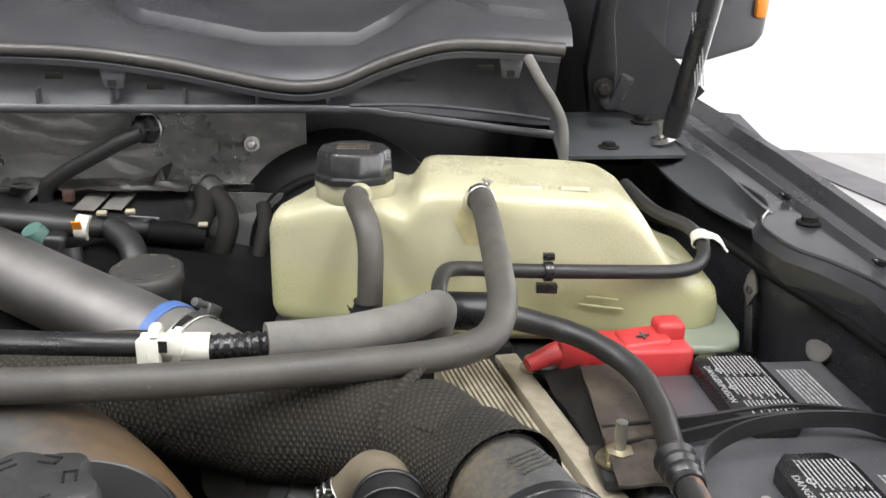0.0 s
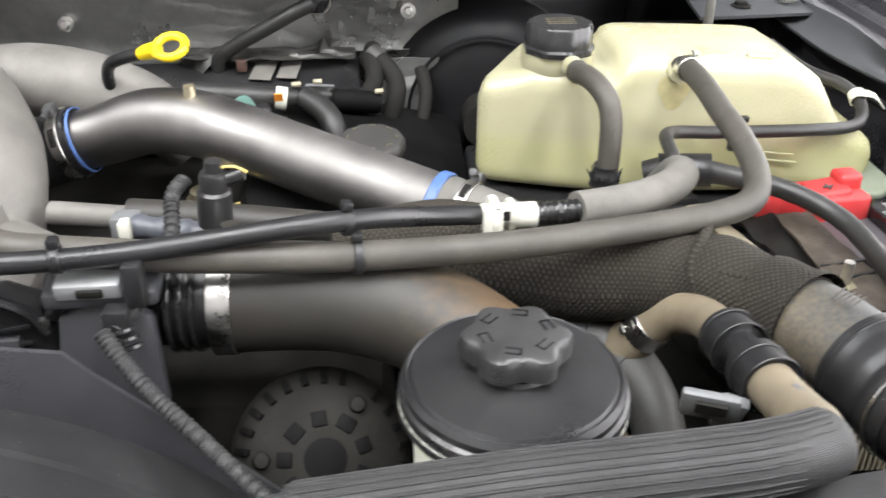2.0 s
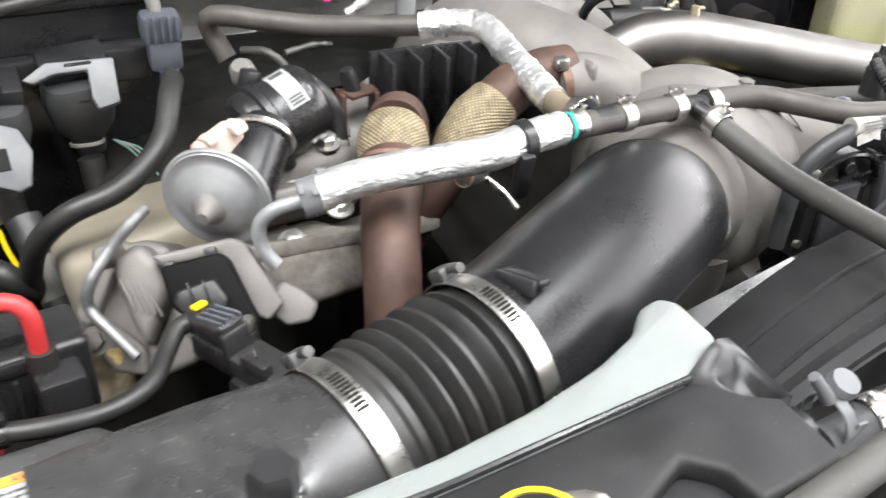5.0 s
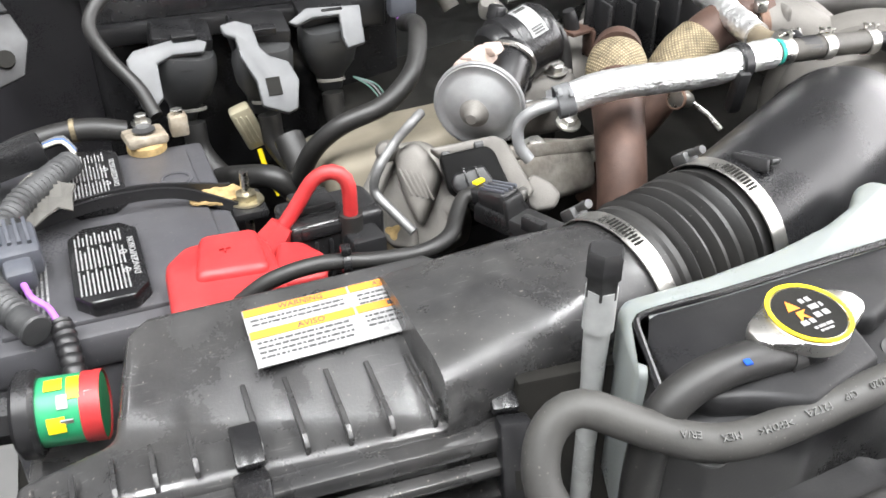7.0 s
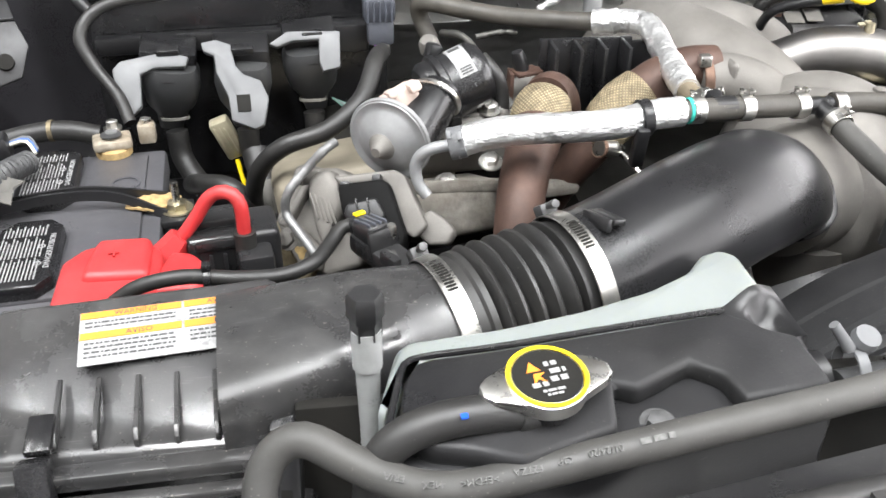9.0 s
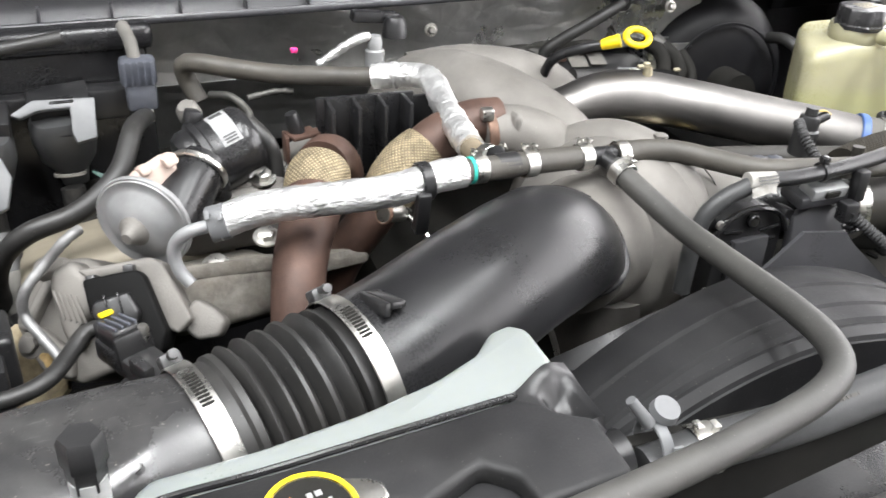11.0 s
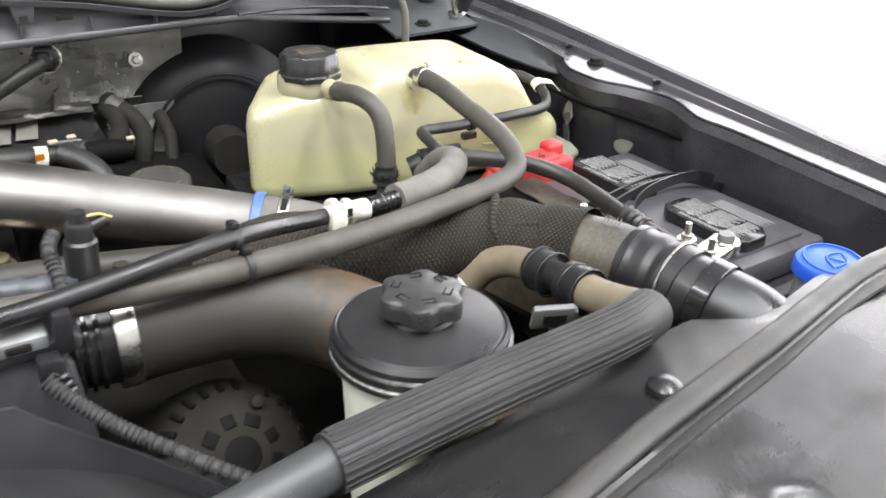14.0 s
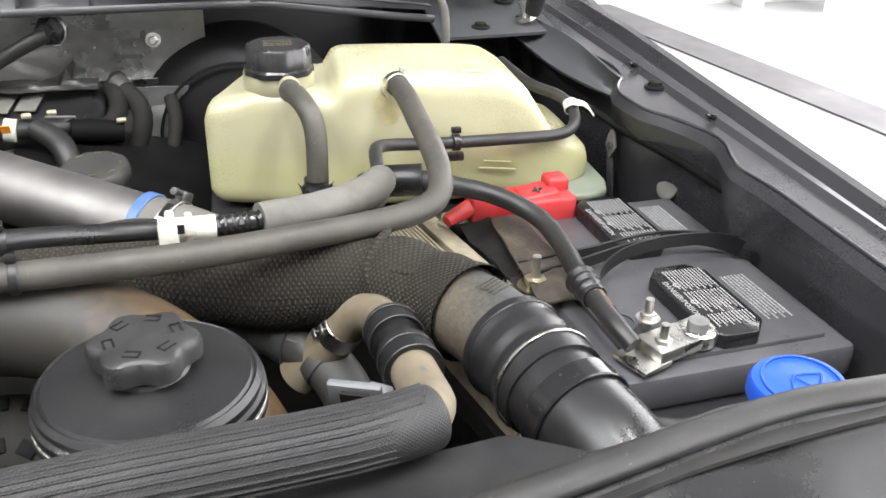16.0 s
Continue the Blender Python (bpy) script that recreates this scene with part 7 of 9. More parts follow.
part("wrapped_pipe", tube([(-1.066, 0.505, 1.308), (-1.0767, 0.495, 1.3047), (-1.0934, 0.493, 1.2880), (-1.1105, 0.482, 1.2716), (-1.1147, 0.481, 1.2510), (-1.1028, 0.464, 1.2378), (-1.0897, 0.447, 1.2254)], 0.0043, seg=14, step=0.003, shape=lambda u, s: 1 + 0.16 * noise.noise((s * 200, 1, 1))), M_LEAD, egr, "steel line in torn silver wrap")
tan_cover = thing("valve_cover", (-1.04, 0.68, 1.1), "tan dusted alloy valve cover beneath the wiring", "cover", move=(0.006, 0, 0))
part("cover", box(0.20, 0.16, 0.10, 0.02, pose(-1.045, 0.68, 1.165, -14, -6, 8), 3), M_TAN_METAL, tan_cover)
cable_bits = thing("foil_wire", (-0.90, 0.78, 1.30), "scrap of foil-wrapped wire by the breather hose", "wiring")
part("wrap", tube([(-0.935, 0.77, 1.318), (-0.915, 0.745, 1.322), (-0.90, 0.735, 1.305), (-0.905, 0.725, 1.285)], 0.0045, seg=12, step=0.003, shape=lambda u, s: 1 + 0.3 * noise.noise((s * 150, 2, 1))), M_FOIL_DULL, cable_bits)
part("wrap", tube([(-0.90, 0.74, 1.322), (-0.87, 0.745, 1.325), (-0.85, 0.75, 1.322)], 0.0035, seg=12, step=0.003, shape=lambda u, s: 1 + 0.3 * noise.noise((s * 150, 5, 1))), M_FOIL_DULL, cable_bits)
part("pink_clip", box(0.008, 0.006, 0.006, 0.002, pose(-0.838, 0.80, 1.352)), M_PINK, cable_bits)

lead = thing("injector_lead", (-0.76, 0.86, 1.30), "foil-wrapped sensor lead with a grey plug behind the crossover", "wiring")
part("wrap", tube([(-0.80, 0.855, 1.315), (-0.782, 0.852, 1.328), (-0.766, 0.850, 1.339), (-0.748, 0.850, 1.347), (-0.738, 0.851, 1.348)], 0.0058, seg=12, step=0.003, shape=lambda u, s: 1 + 0.25 * noise.noise((s * 150, 7, 1))), M_FOIL, lead, "torn silver wrap")
part("plug", lathe([(0, 0.026), (0.007, 0.026), (0.009, 0.020), (0.009, 0.010), (0.012, 0.008), (0.012, -0.02), (0, -0.02)], pose(-0.731, 0.852, 1.322), seg=18), M_PLATED, lead, "grey plug")
part("grommet", lathe([(0, 0.012), (0.010, 0.012), (0.014, 0.006), (0.016, -0.012), (0, -0.012)], pose(-0.700, 0.872, 1.352), seg=18), M_PLASTIC, lead, "black grommet")
part("bracket", box(0.060, 0.018, 0.014, 0.003, pose(-0.722, 0.885, 1.362, 0, 6, 4), 2), M_PLASTIC, lead, "black bracket")

# actuator beside the compressor, black intake throat
actuator = thing("turbo_actuator", (-0.5, 0.42, 1.2), "black plastic actuator on the turbo outlet", "actuator", move=(0.001, 0.004, 0.002))
part("body", prism([(-0.040, -0.06), (0.036, -0.06), (0.038, 0.005), (0.030, 0.026), (0.010, 0.036), (-0.014, 0.036), (-0.034, 0.026), (-0.040, 0.010)], 0.022, 0.003, pose(-0.501, 0.424, 1.265, 90, 0, 6)), M_PLASTIC, actuator)
part("cover", box(0.045, 0.005, 0.055, 0.002, pose(-0.502, 0.400, 1.240, 0, 0, 6)), M_PLASTIC_GLOSS, actuator)
part("rim", tube([(-0.541, 0.400, 1.275), (-0.530, 0.399, 1.292), (-0.512, 0.398, 1.301), (-0.492, 0.397, 1.301), (-0.474, 0.398, 1.292), (-0.464, 0.399, 1.275)], 0.003, seg=8), M_PLASTIC_GLOSS, actuator)
part("screw", lathe([(0.0022, 0.006), (0.005, 0.006), (0.0055, 0), (0, 0)], axis_pose((-0.503, 0.401, 1.290), (0, -1, 0)), seg=14), M_DARK, actuator)
for k in range(3):
    part("side_screw", lathe([(0, 0.004), (0.004, 0.004), (0.0045, 0), (0, 0)], axis_pose(((-0.536, -0.466, -0.537)[k], 0.401, (1.288, 1.282, 1.22)[k]), (0, -1, 0)), seg=10), M_ZINC, actuator)
part("port", ring((-0.503, 0.398, 1.289), (0, -1, 0), 0.004, 0.006, 0.0025, seg=20), M_PLASTIC_GLOSS, actuator)
for k in (-1, 1):
    part("face_bar", box(0.022, 0.003, 0.003, 0.0008, pose(-0.503 + 0.019 * k, 0.3985, 1.280, 0, -6 * k, 6)), M_PLASTIC_GLOSS, actuator)
    part("face_bar", box(0.020, 0.003, 0.003, 0.0008, pose(-0.503 + 0.019 * k, 0.3985, 1.268, 0, -4 * k, 6)), M_PLASTIC_GLOSS, actuator)
    part("corner_lug", box(0.012, 0.016, 0.012, 0.002, pose(-0.502 + 0.042 * k, 0.412, 1.286, 0, 20 * k, 6)), M_PLASTIC, actuator)
part("lower_panel", box(0.040, 0.008, 0.070, 0.002, pose(-0.502, 0.3985, 1.237, 0, 0, 6), 2), M_COWL, actuator)
throat = thing("intake_throat", (-0.41, 0.45, 1.2), "black plastic throat between the turbo and the rubber tube", "intake pipe")
part("throat", tube([(-0.475, 0.462, 1.268), (-0.44, 0.460, 1.268), (-0.40, 0.457, 1.268), (-0.352, 0.455, 1.268)], [0.030, 0.032, 0.034, 0.0355], seg=40), M_PLASTIC, throat)
for k in range(3):
    part("throat_rib", ring((-0.392 + 0.008 * k, 0.457, 1.268), (1, -0.03, 0), 0.0345, 0.004, 0.004), M_PLASTIC_GLOSS, throat)
part("bracket", joined(prism([(-0.036, -0.045), (0.034, -0.045), (0.028, 0.018), (0.0, 0.030), (-0.030, 0.018)], 0.012, 0.003, pose(-0.425, 0.412, 1.268, 78, 0, 0)), box(0.070, 0.030, 0.012, 0.003, pose(-0.425, 0.412, 1.306, 8, 0, 3))), M_COWL, throat, "grey-black plastic bracket")
part("pressure_sensor", box(0.040, 0.020, 0.012, 0.002, pose(-0.430, 0.404, 1.314, 12, 0, 3)), M_PLATED, throat, "small shiny sensor block")
part("sensor_hole", box(0.016, 0.003, 0.006, 0.001, pose(-0.428, 0.3935, 1.312, 12, 0, 3)), M_DARK, throat)

air_tube = thing("turbo_inlet_tube", (-0.25, 0.44, 1.2), "large brown-dusted rubber tube with a bright worm clamp", "tube")
part("tube", tube([(-0.362, 0.455, 1.268), (-0.31, 0.456, 1.268), (-0.265, 0.452, 1.266), (-0.22, 0.438, 1.258), (-0.18, 0.412, 1.243), (-0.145, 0.375, 1.22), (-0.12, 0.33, 1.18), (-0.11, 0.29, 1.12)], [0.0385, 0.0385, 0.039, 0.040, 0.041, 0.042, 0.042], seg=48), M_BROWN, air_tube)
worm_clamp((-0.358, 0.455, 1.268), (1, -0.02, 0), 0.0388, 0.0155, air_tube, turn=-0.35)
part("clip_tab", tube([(-0.352, 0.452, 1.305), (-0.351, 0.453, 1.327)], [0.005, 0.006], seg=10), M_BROWN, air_tube)

sensor = thing("pressure_sensor_bracket", (-0.367, 0.5, 1.3), "black electrical plug and ribbed harness beside the charge pipe", "connector")
part("plug", lathe([(0, 0.026), (0.006, 0.026), (0.0065, 0.018), (0.0095, 0.017), (0.0105, 0.014), (0.0105, 0.004), (0.0125, 0.002), (0.0125, -0.024), (0, -0.024)], pose(-0.370, 0.507, 1.323, 0, 4, 0), seg=24), M_PLASTIC_DUSTY, sensor, "black stepped sensor plug")
part("plug_tail", tube([(-0.362, 0.507, 1.334), (-0.348, 0.507, 1.339)], [0.0055, 0.0048], seg=14), M_PLASTIC, sensor)
part("green_wire", tube([(-0.372, 0.505, 1.343), (-0.355, 0.506, 1.345), (-0.345, 0.506, 1.340)], 0.0012, seg=6), M_YELLOW_DULL, sensor)
part("ribbed_loom", tube([(-0.388, 0.500, 1.338), (-0.394, 0.485, 1.332), (-0.392, 0.46, 1.315), (-0.396, 0.42, 1.305), (-0.413, 0.382, 1.292)], 0.0052, seg=12, step=0.0006, shape=lambda u, s: 1 + 0.13 * math.sin(s * 1750)), M_SLEEVE, sensor)
hose("ribbed_loom", [(-0.413, 0.382, 1.292), (-0.400, 0.370, 1.280), (-0.380, 0.355, 1.264), (-0.357, 0.340, 1.250), (-0.33, 0.318, 1.238), (-0.305, 0.296, 1.228), (-0.28, 0.27, 1.21)], 0.0050, M_SLEEVE, "ribbed black plastic wiring loom over the fan shroud", "wiring", step=0.0006, shape=lambda u, s: 1 + 0.13 * math.sin(s * 1750), move=(-0.004, -0.01, 0.006))

# fan shroud
shroud = thing("fan_shroud", (-0.54, 0.27, 1.0), "large black plastic fan shroud with curved ribs", "fan shroud")
SC = Vector((-0.550, 0, 0.983))
sprof = [(0.340, 0.272), (0.338, 0.296), (0.331, 0.3055), (0.315, 0.3088), (0.2970, 0.3098), (0.2945, 0.3066), (0.2920, 0.3099), (0.270, 0.3108), (0.2660, 0.3106), (0.2635, 0.3074), (0.2610, 0.3104), (0.246, 0.3095), (0.2435, 0.3060), (0.240, 0.3066), (0.231, 0.3040), (0.2295, 0.3005), (0.2275, 0.3000), (0.2265, 0.280), (0.2255, 0.262), (0.215, 0.24)]
rows = []
for i in range(73):
    a = radians(-82 + 164 * i / 72)
    lean = max(0.0, -math.sin(a))
    rows.append([SC + Vector((math.sin(a) * r * (1.0 + 0.01 * lean), y - (0.030 * lean if y > 0.25 else 0.012 * lean), math.cos(a) * r - 0.012 * lean)) for y, r in sprof])
part("ring", thick(sheet(rows), 0.004), M_MATT_PLASTIC, shroud, angle=25)
part("rivet", lathe([(0, 0.004), (0.004, 0.0030), (0.0088, 0.001), (0.0088, 0), (0, 0)], axis_pose((-0.4435, 0.247, 1.2785), (0.34, -0.1, 0.93)), seg=24), M_GREY_PLASTIC, shroud, "pale round push rivet")
part("side_lip", thick(sheet([[Vector((-0.80 + 0.21 * u + 0.01 * v, 0.362 - 0.02 * u - 0.045 * v * (1 - 0.5 * u), 1.183 + 0.085 * u - 0.012 * v)) for v in (0, 1)] for u in [i / 8 for i in range(9)]]), 0.004), M_PLASTIC_DUSTY, shroud)
part("deflector", thick(sheet([[Vector(p) for p in row] for row in (((-0.529, 0.352, 1.272), (-0.485, 0.360, 1.300), (-0.438, 0.362, 1.293), (-0.423, 0.362, 1.277), (-0.37, 0.36, 1.231), (-0.294, 0.355, 1.16)), ((-0.56, 0.340, 1.16), (-0.49, 0.344, 1.15), (-0.44, 0.344, 1.14), (-0.40, 0.344, 1.13), (-0.36, 0.344, 1.1), (-0.31, 0.340, 1.05)))]), 0.004), M_COWL, shroud, "smooth grey-black deflector panel")

alternator = thing("alternator", (-0.29, 0.39, 1.1), "dusty finned alternator under the rubber tube", "alternator")
AP = axis_pose((-0.297, 0.418, 1.152), (0.15, -0.75, 0.6))
part("housing", lathe([(0, 0.03), (0.02, 0.03), (0.05, 0.022), (0.062, 0.010), (0.066, -0.01), (0.066, -0.06), (0, -0.06)], AP, seg=48), M_ALTER, alternator)
part("hub", lathe([(0, 0.031), (0.012, 0.031), (0.017, 0.0295), (0, 0.027)], AP, seg=24), M_SHADED_BLACK, alternator)
# black blocks stand in for the shaded vent openings
for k in range(26):
    if k % 9 != 4:
        part("vent_slot", box(0.013, 0.0052, 0.004, 0.001, AP @ Matrix.Rotation(k * math.tau / 26, 4, "Z") @ pose(0.0575, 0, 0.0155, 0, 48, 0)), M_SHADED_BLACK, alternator)
for k in range(9):
    part("vent_window", box(0.011, 0.0105 + 0.002 * (k % 2), 0.003, 0.001, AP @ Matrix.Rotation(k * math.tau / 9 + 0.2, 4, "Z") @ pose(0.0285, 0, 0.0278, 0, 14, 0)), M_SHADED_BLACK, alternator)
for k in range(3):
    part("through_bolt", lathe([(0, 0.008), (0.005, 0.007), (0.007, 0), (0, 0)], AP @ Matrix.Rotation(k * math.tau / 3 + 0.9, 4, "Z") @ pose(0.044, 0, 0.023), seg=12), M_ALTER, alternator)


# ---- air filter box ----
airbox = thing("air_filter_box", (-1.24, 0.23, 1.1), "black ribbed plastic air filter box with clips and a warning sticker", "air box", move=Matrix.Translation((-1.10, 0.002, -0.004)) @ Matrix.Diagonal((0.9, 1, 1, 1)) @ Matrix.Translation((1.10, 0, 0)))


def lid_z(y):
    return 1.262 + 0.30 * (y - 0.176)


bm = bmesh.new()
lid_poly = [(-1.408, 0.178, 1.238), (-1.415, 0.222, 1.247), (-1.352, 0.226, 1.262), (-1.340, 0.285, lid_z(0.275)), (-1.325, 0.296, lid_z(0.286)), (-1.122, 0.310, lid_z(0.300)), (-1.092, 0.290, lid_z(0.28)), (-1.096, 0.20, lid_z(0.20)), (-1.112, 0.176, 1.262), (-1.345, 0.176, 1.262)]
top = [bm.verts.new(p) for p in lid_poly]
bot = [bm.verts.new((x + (0.006 if x > -1.2 else -0.008), y + (0.008 if y > 0.25 else -0.002), 1.225)) for x, y, z in lid_poly]
bm.faces.new(top)
bm.faces.new(list(reversed(bot)))
for i in range(10):
    bm.faces.new((bot[i], bot[(i + 1) % 10], top[(i + 1) % 10], top[i]))
bmesh.ops.recalc_face_normals(bm, faces=bm.faces)
bmesh.ops.triangulate(bm, faces=[f for f in bm.faces if len(f.verts) > 4])
bmesh.ops.bevel(bm, geom=[e for e in bm.edges if e.calc_face_angle(0) > 0.35], offset=0.008, segments=3, profile=0.5, affect="EDGES", clamp_overlap=True)
part("lid", bm, M_AIRBOX, airbox, angle=50)
part("body", box(0.33, 0.13, 0.20, 0.006, pose(-1.255, 0.225, 1.115)), M_AIRBOX, airbox)
for k in range(6):
    x = -1.266 + 0.0275 * k
    part("lid_rib", prism([(0, 0), (0.052, 0.016), (0.050, 0.0175), (0.006, 0.011), (0, 0.006)], 0.0035, 0.0006, Matrix.Translation((x, 0.180, 1.2615)) @ Euler((radians(90), 0, radians(96)), "XYZ").to_matrix().to_4x4()), M_AIRBOX, airbox)
for k in range(5):
    x = -1.401 + 0.0240 * k
    part("lid_rib", prism([(0, 0), (0.030, 0.010), (0.006, 0.010), (0, 0.005)], 0.0032, 0.0006, Matrix.Translation((x, 0.178, 1.2435 + 0.0050 * k)) @ Euler((radians(90), 0, radians(96)), "XYZ").to_matrix().to_4x4()), M_AIRBOX, airbox)
part("flange", joined(box(0.31, 0.014, 0.012, 0.002, pose(-1.256, 0.170, 1.250, 0, -2, 0)), box(0.31, 0.010, 0.008, 0.002, pose(-1.256, 0.160, 1.236, 0, -2, 0))), M_AIRBOX, airbox)
for k in range(11):
    part("grid_web", box(0.003, 0.050, 0.030, 0.0006, pose(-1.395 + 0.0195 * k, 0.142, 1.225 - 0.0003 * k)), M_AIRBOX, airbox)
for k, (gy, gz) in enumerate(((0.120, 1.228), (0.140, 1.232))):
    part("grid_rail", box(0.215, 0.003, 0.026, 0.0006, pose(-1.30, gy, gz - 0.005)), M_AIRBOX, airbox)
part("lower_shelf", box(0.30, 0.12, 0.01, 0.003, pose(-1.24, 0.11, 1.195)), M_AIRBOX, airbox)
for x, y, rz in ((-1.273, 0.164, 4), (-1.108, 0.165, -6)):
    latch = part("latch", joined(box(0.022, 0.016, 0.050, 0.003, pose(x, y - 0.006, 1.246, -20, 0, rz)), box(0.018, 0.028, 0.007, 0.002, pose(x, y + 0.022, 1.272, 12, 0, rz)), box(0.020, 0.010, 0.014, 0.002, pose(x, y - 0.018, 1.215, -8, 0, rz))), M_PLASTIC_GLOSS, airbox, "black spring latch")
    part("latch_slot", box(0.008, 0.004, 0.012, 0, pose(x, y - 0.0155, 1.238, -20, 0, rz)), M_DARK, latch)
SL = pose(-1.1850, 0.264, lid_z(0.264) + 0.0022, 17, 0, 6) @ Matrix.Diagonal((1.32, 1.05, 1, 1))
sticker = part("warning_sticker", box(0.114, 0.042, 0.0008, 0.0, SL), M_WHITE_PRINT, airbox, "white and orange warning sticker", smooth=False)
for sx, w in ((-0.0285, 0.056), (0.0285, 0.055)):
    part("orange_band", box(w, 0.0052, 0.0004, 0, SL @ pose(sx, 0.0180, 0.0006)), M_ORANGE, sticker, smooth=False)
    part("orange_band", box(w, 0.0056, 0.0004, 0, SL @ pose(sx, 0.0015, 0.0006)), M_ORANGE, sticker, smooth=False)
writing("WARNING", 0.0050, SL @ pose(-0.026, 0.0180, 0.0009), M_DARK_PRINT, sticker, 0.0001)
writing("AVERTISSEMENT", 0.0046, SL @ pose(0.031, 0.0180, 0.0009), M_DARK_PRINT, sticker, 0.0001)
writing("AVISO", 0.0054, SL @ pose(-0.024, 0.0015, 0.0009), M_DARK_PRINT, sticker, 0.0001)
bars([(0.018, 0.04, 0.0015, 0.003)], SL @ pose(0, 0, 0.0008), M_DARK_PRINT, sticker, 0.0001, seed=21)
bars([(-0.054, -0.004, 0.012 - 0.0032 * k, 0.0014) for k in range(2)] + [(0.004, 0.054, 0.012 - 0.0032 * k, 0.0014) for k in range(3)] + [(-0.054, -0.004, -0.0045 - 0.0035 * k, 0.0015) for k in range(4)] + [(0.004, 0.054, -0.0045 - 0.0035 * k, 0.0015) for k in range(3)], SL @ pose(0, 0, 0.0005), M_DARK_PRINT, sticker, 0.0001, seed=22)

gauge = thing("filter_gauge", (-1.38, 0.28, 1.22), "clear filter gauge with coloured bands and a black knob", "gauge", move=Matrix.Translation((0.018, 0.008, -0.008)) @ Matrix.Translation((-1.372, 0.272, 1.250)) @ Matrix.Diagonal((0.80, 0.92, 0.92, 1)) @ Matrix.Translation((1.372, -0.272, -1.250)))
GD = (-1, 0.06, 0)
part("drum", lathe([(0, -0.022), (0.0225, -0.022), (0.0235, -0.018), (0.0235, 0.026), (0, 0.026)], axis_pose((-1.372, 0.272, 1.250), GD), seg=36), M_GREEN, gauge, "green banded drum")
part("red_band", ring((-1.356, 0.271, 1.250), GD, 0.0236, 0.015, 0.0006), M_RED, gauge)
GC = Vector((-1.372, 0.272, 1.250))
for gx, a0, a1, wd, mt in ((-0.010, -0.15, 0.28, 0.013, M_YELLOW), (-0.010, 1.05, 1.5, 0.013, M_YELLOW), (0.004, -0.15, 0.6, 0.009, M_YELLOW), (-0.004, 0.45, 0.85, 0.008, M_WHITE_PRINT), (0.016, 0.45, 0.80, 0.008, M_WHITE_PRINT)):
    part("print_patch", strip([GC + Vector((gx, -math.sin(a) * 0.0244, math.cos(a) * 0.0244)) for a in (a0, (a0 + a1) / 2, a1)], wd, 0.0004, (1, 0, 0), 0.002), mt, gauge)
part("white_patch", box(0.009, 0.006, 0.001, 0, pose(-1.374, 0.2495, 1.258, 110, 0, 0)), M_WHITE_PRINT, gauge, smooth=False)
part("collar", ring((-1.4035, 0.274, 1.250), GD, 0.018, 0.018, 0.012), M_PLASTIC_GLOSS, gauge)
part("knob", lathe([(0, 0.042), (0.014, 0.042), (0.0175, 0.038), (0.0175, 0.012), (0, 0.012)], axis_pose((-1.395, 0.2735, 1.250), GD), seg=8), M_PLASTIC_GLOSS, gauge)

# ---- radiator tank with its cap ----
rad = thing("radiator_tank", (-0.91, 0.17, 1.15), "translucent white radiator tank with a black cover and metal cap", "radiator tank")
bm = prism([(-1.051, 0.136), (-1.036, 0.190), (-1.027, 0.1985), (-0.969, 0.2055), (-0.909, 0.219), (-0.859, 0.236), (-0.826, 0.251), (-0.812, 0.267), (-0.796, 0.273), (-0.785, 0.264), (-0.782, 0.228), (-0.800, 0.2195), (-0.814, 0.2055), (-0.901, 0.1925), (-0.970, 0.183), (-1.016, 0.1785), (-1.030, 0.170), (-1.046, 0.130)], 0.124, 0.006, pose(0, 0, 1.190), 4)
for v in bm.verts:
    if v.co.z > 1.25:
        v.co.z += 0.007 * math.exp(-((v.co.x + 0.800) ** 2 + (v.co.y - 0.255) ** 2) / 0.030 ** 2)
part("white_tank", bm, M_WHITE_TANK, rad, angle=60)
part("black_cover", prism([(-1.036, 0.162), (-1.0315, 0.177), (-1.016, 0.182), (-0.970, 0.1865), (-0.901, 0.196), (-0.813, 0.209), (-0.800, 0.223), (-0.778, 0.227), (-0.772, 0.2215), (-0.7716, 0.193), (-0.776, 0.176), (-0.776, 0.126), (-0.86, 0.116), (-0.975, 0.084), (-1.025, 0.098), (-1.053, 0.116)], 0.112, 0.005, pose(0, 0, 1.188), 3), M_PLASTIC, rad, "black moulded cover")
part("cover_block", prism([(-1.034, 0.160), (-1.0300, 0.175), (-1.016, 0.1802), (-0.970, 0.1845), (-0.901, 0.194), (-0.817, 0.206), (-0.806, 0.197), (-0.797, 0.186), (-0.780, 0.177), (-0.780, 0.130), (-0.838, 0.122), (-0.842, 0.146), (-0.858, 0.159), (-0.898, 0.138), (-0.9105, 0.146), (-0.9180, 0.108), (-0.975, 0.0885), (-1.001, 0.100), (-1.023, 0.105), (-1.040, 0.118)], 0.017, 0.005, pose(0, 0, 1.297), 3), M_MATT_PLASTIC, rad, "raised part of the black cover")
rows = []
for j in range(13):
    v = j / 12
    left, right = Vector((-0.824, 0.207)).lerp(Vector((-0.808, 0.184)), v), Vector((-0.777, 0.2265)).lerp(Vector((-0.774, 0.176)), v)
    rows.append([(*left.lerp(right, u), 1.3125 + 0.011 * math.exp(-((u - 0.62) / 0.35) ** 2 - (v / 0.45) ** 2) - 0.013 * math.exp(-((u - 0.60) / 0.24) ** 4 - ((v - 0.62) / 0.36) ** 4)) for u in [i / 14 for i in range(15)]])
part("scooped_corner", thick(sheet(rows), 0.012), M_PLASTIC, rad, "raised corner of the cover with a scooped recess", angle=60)
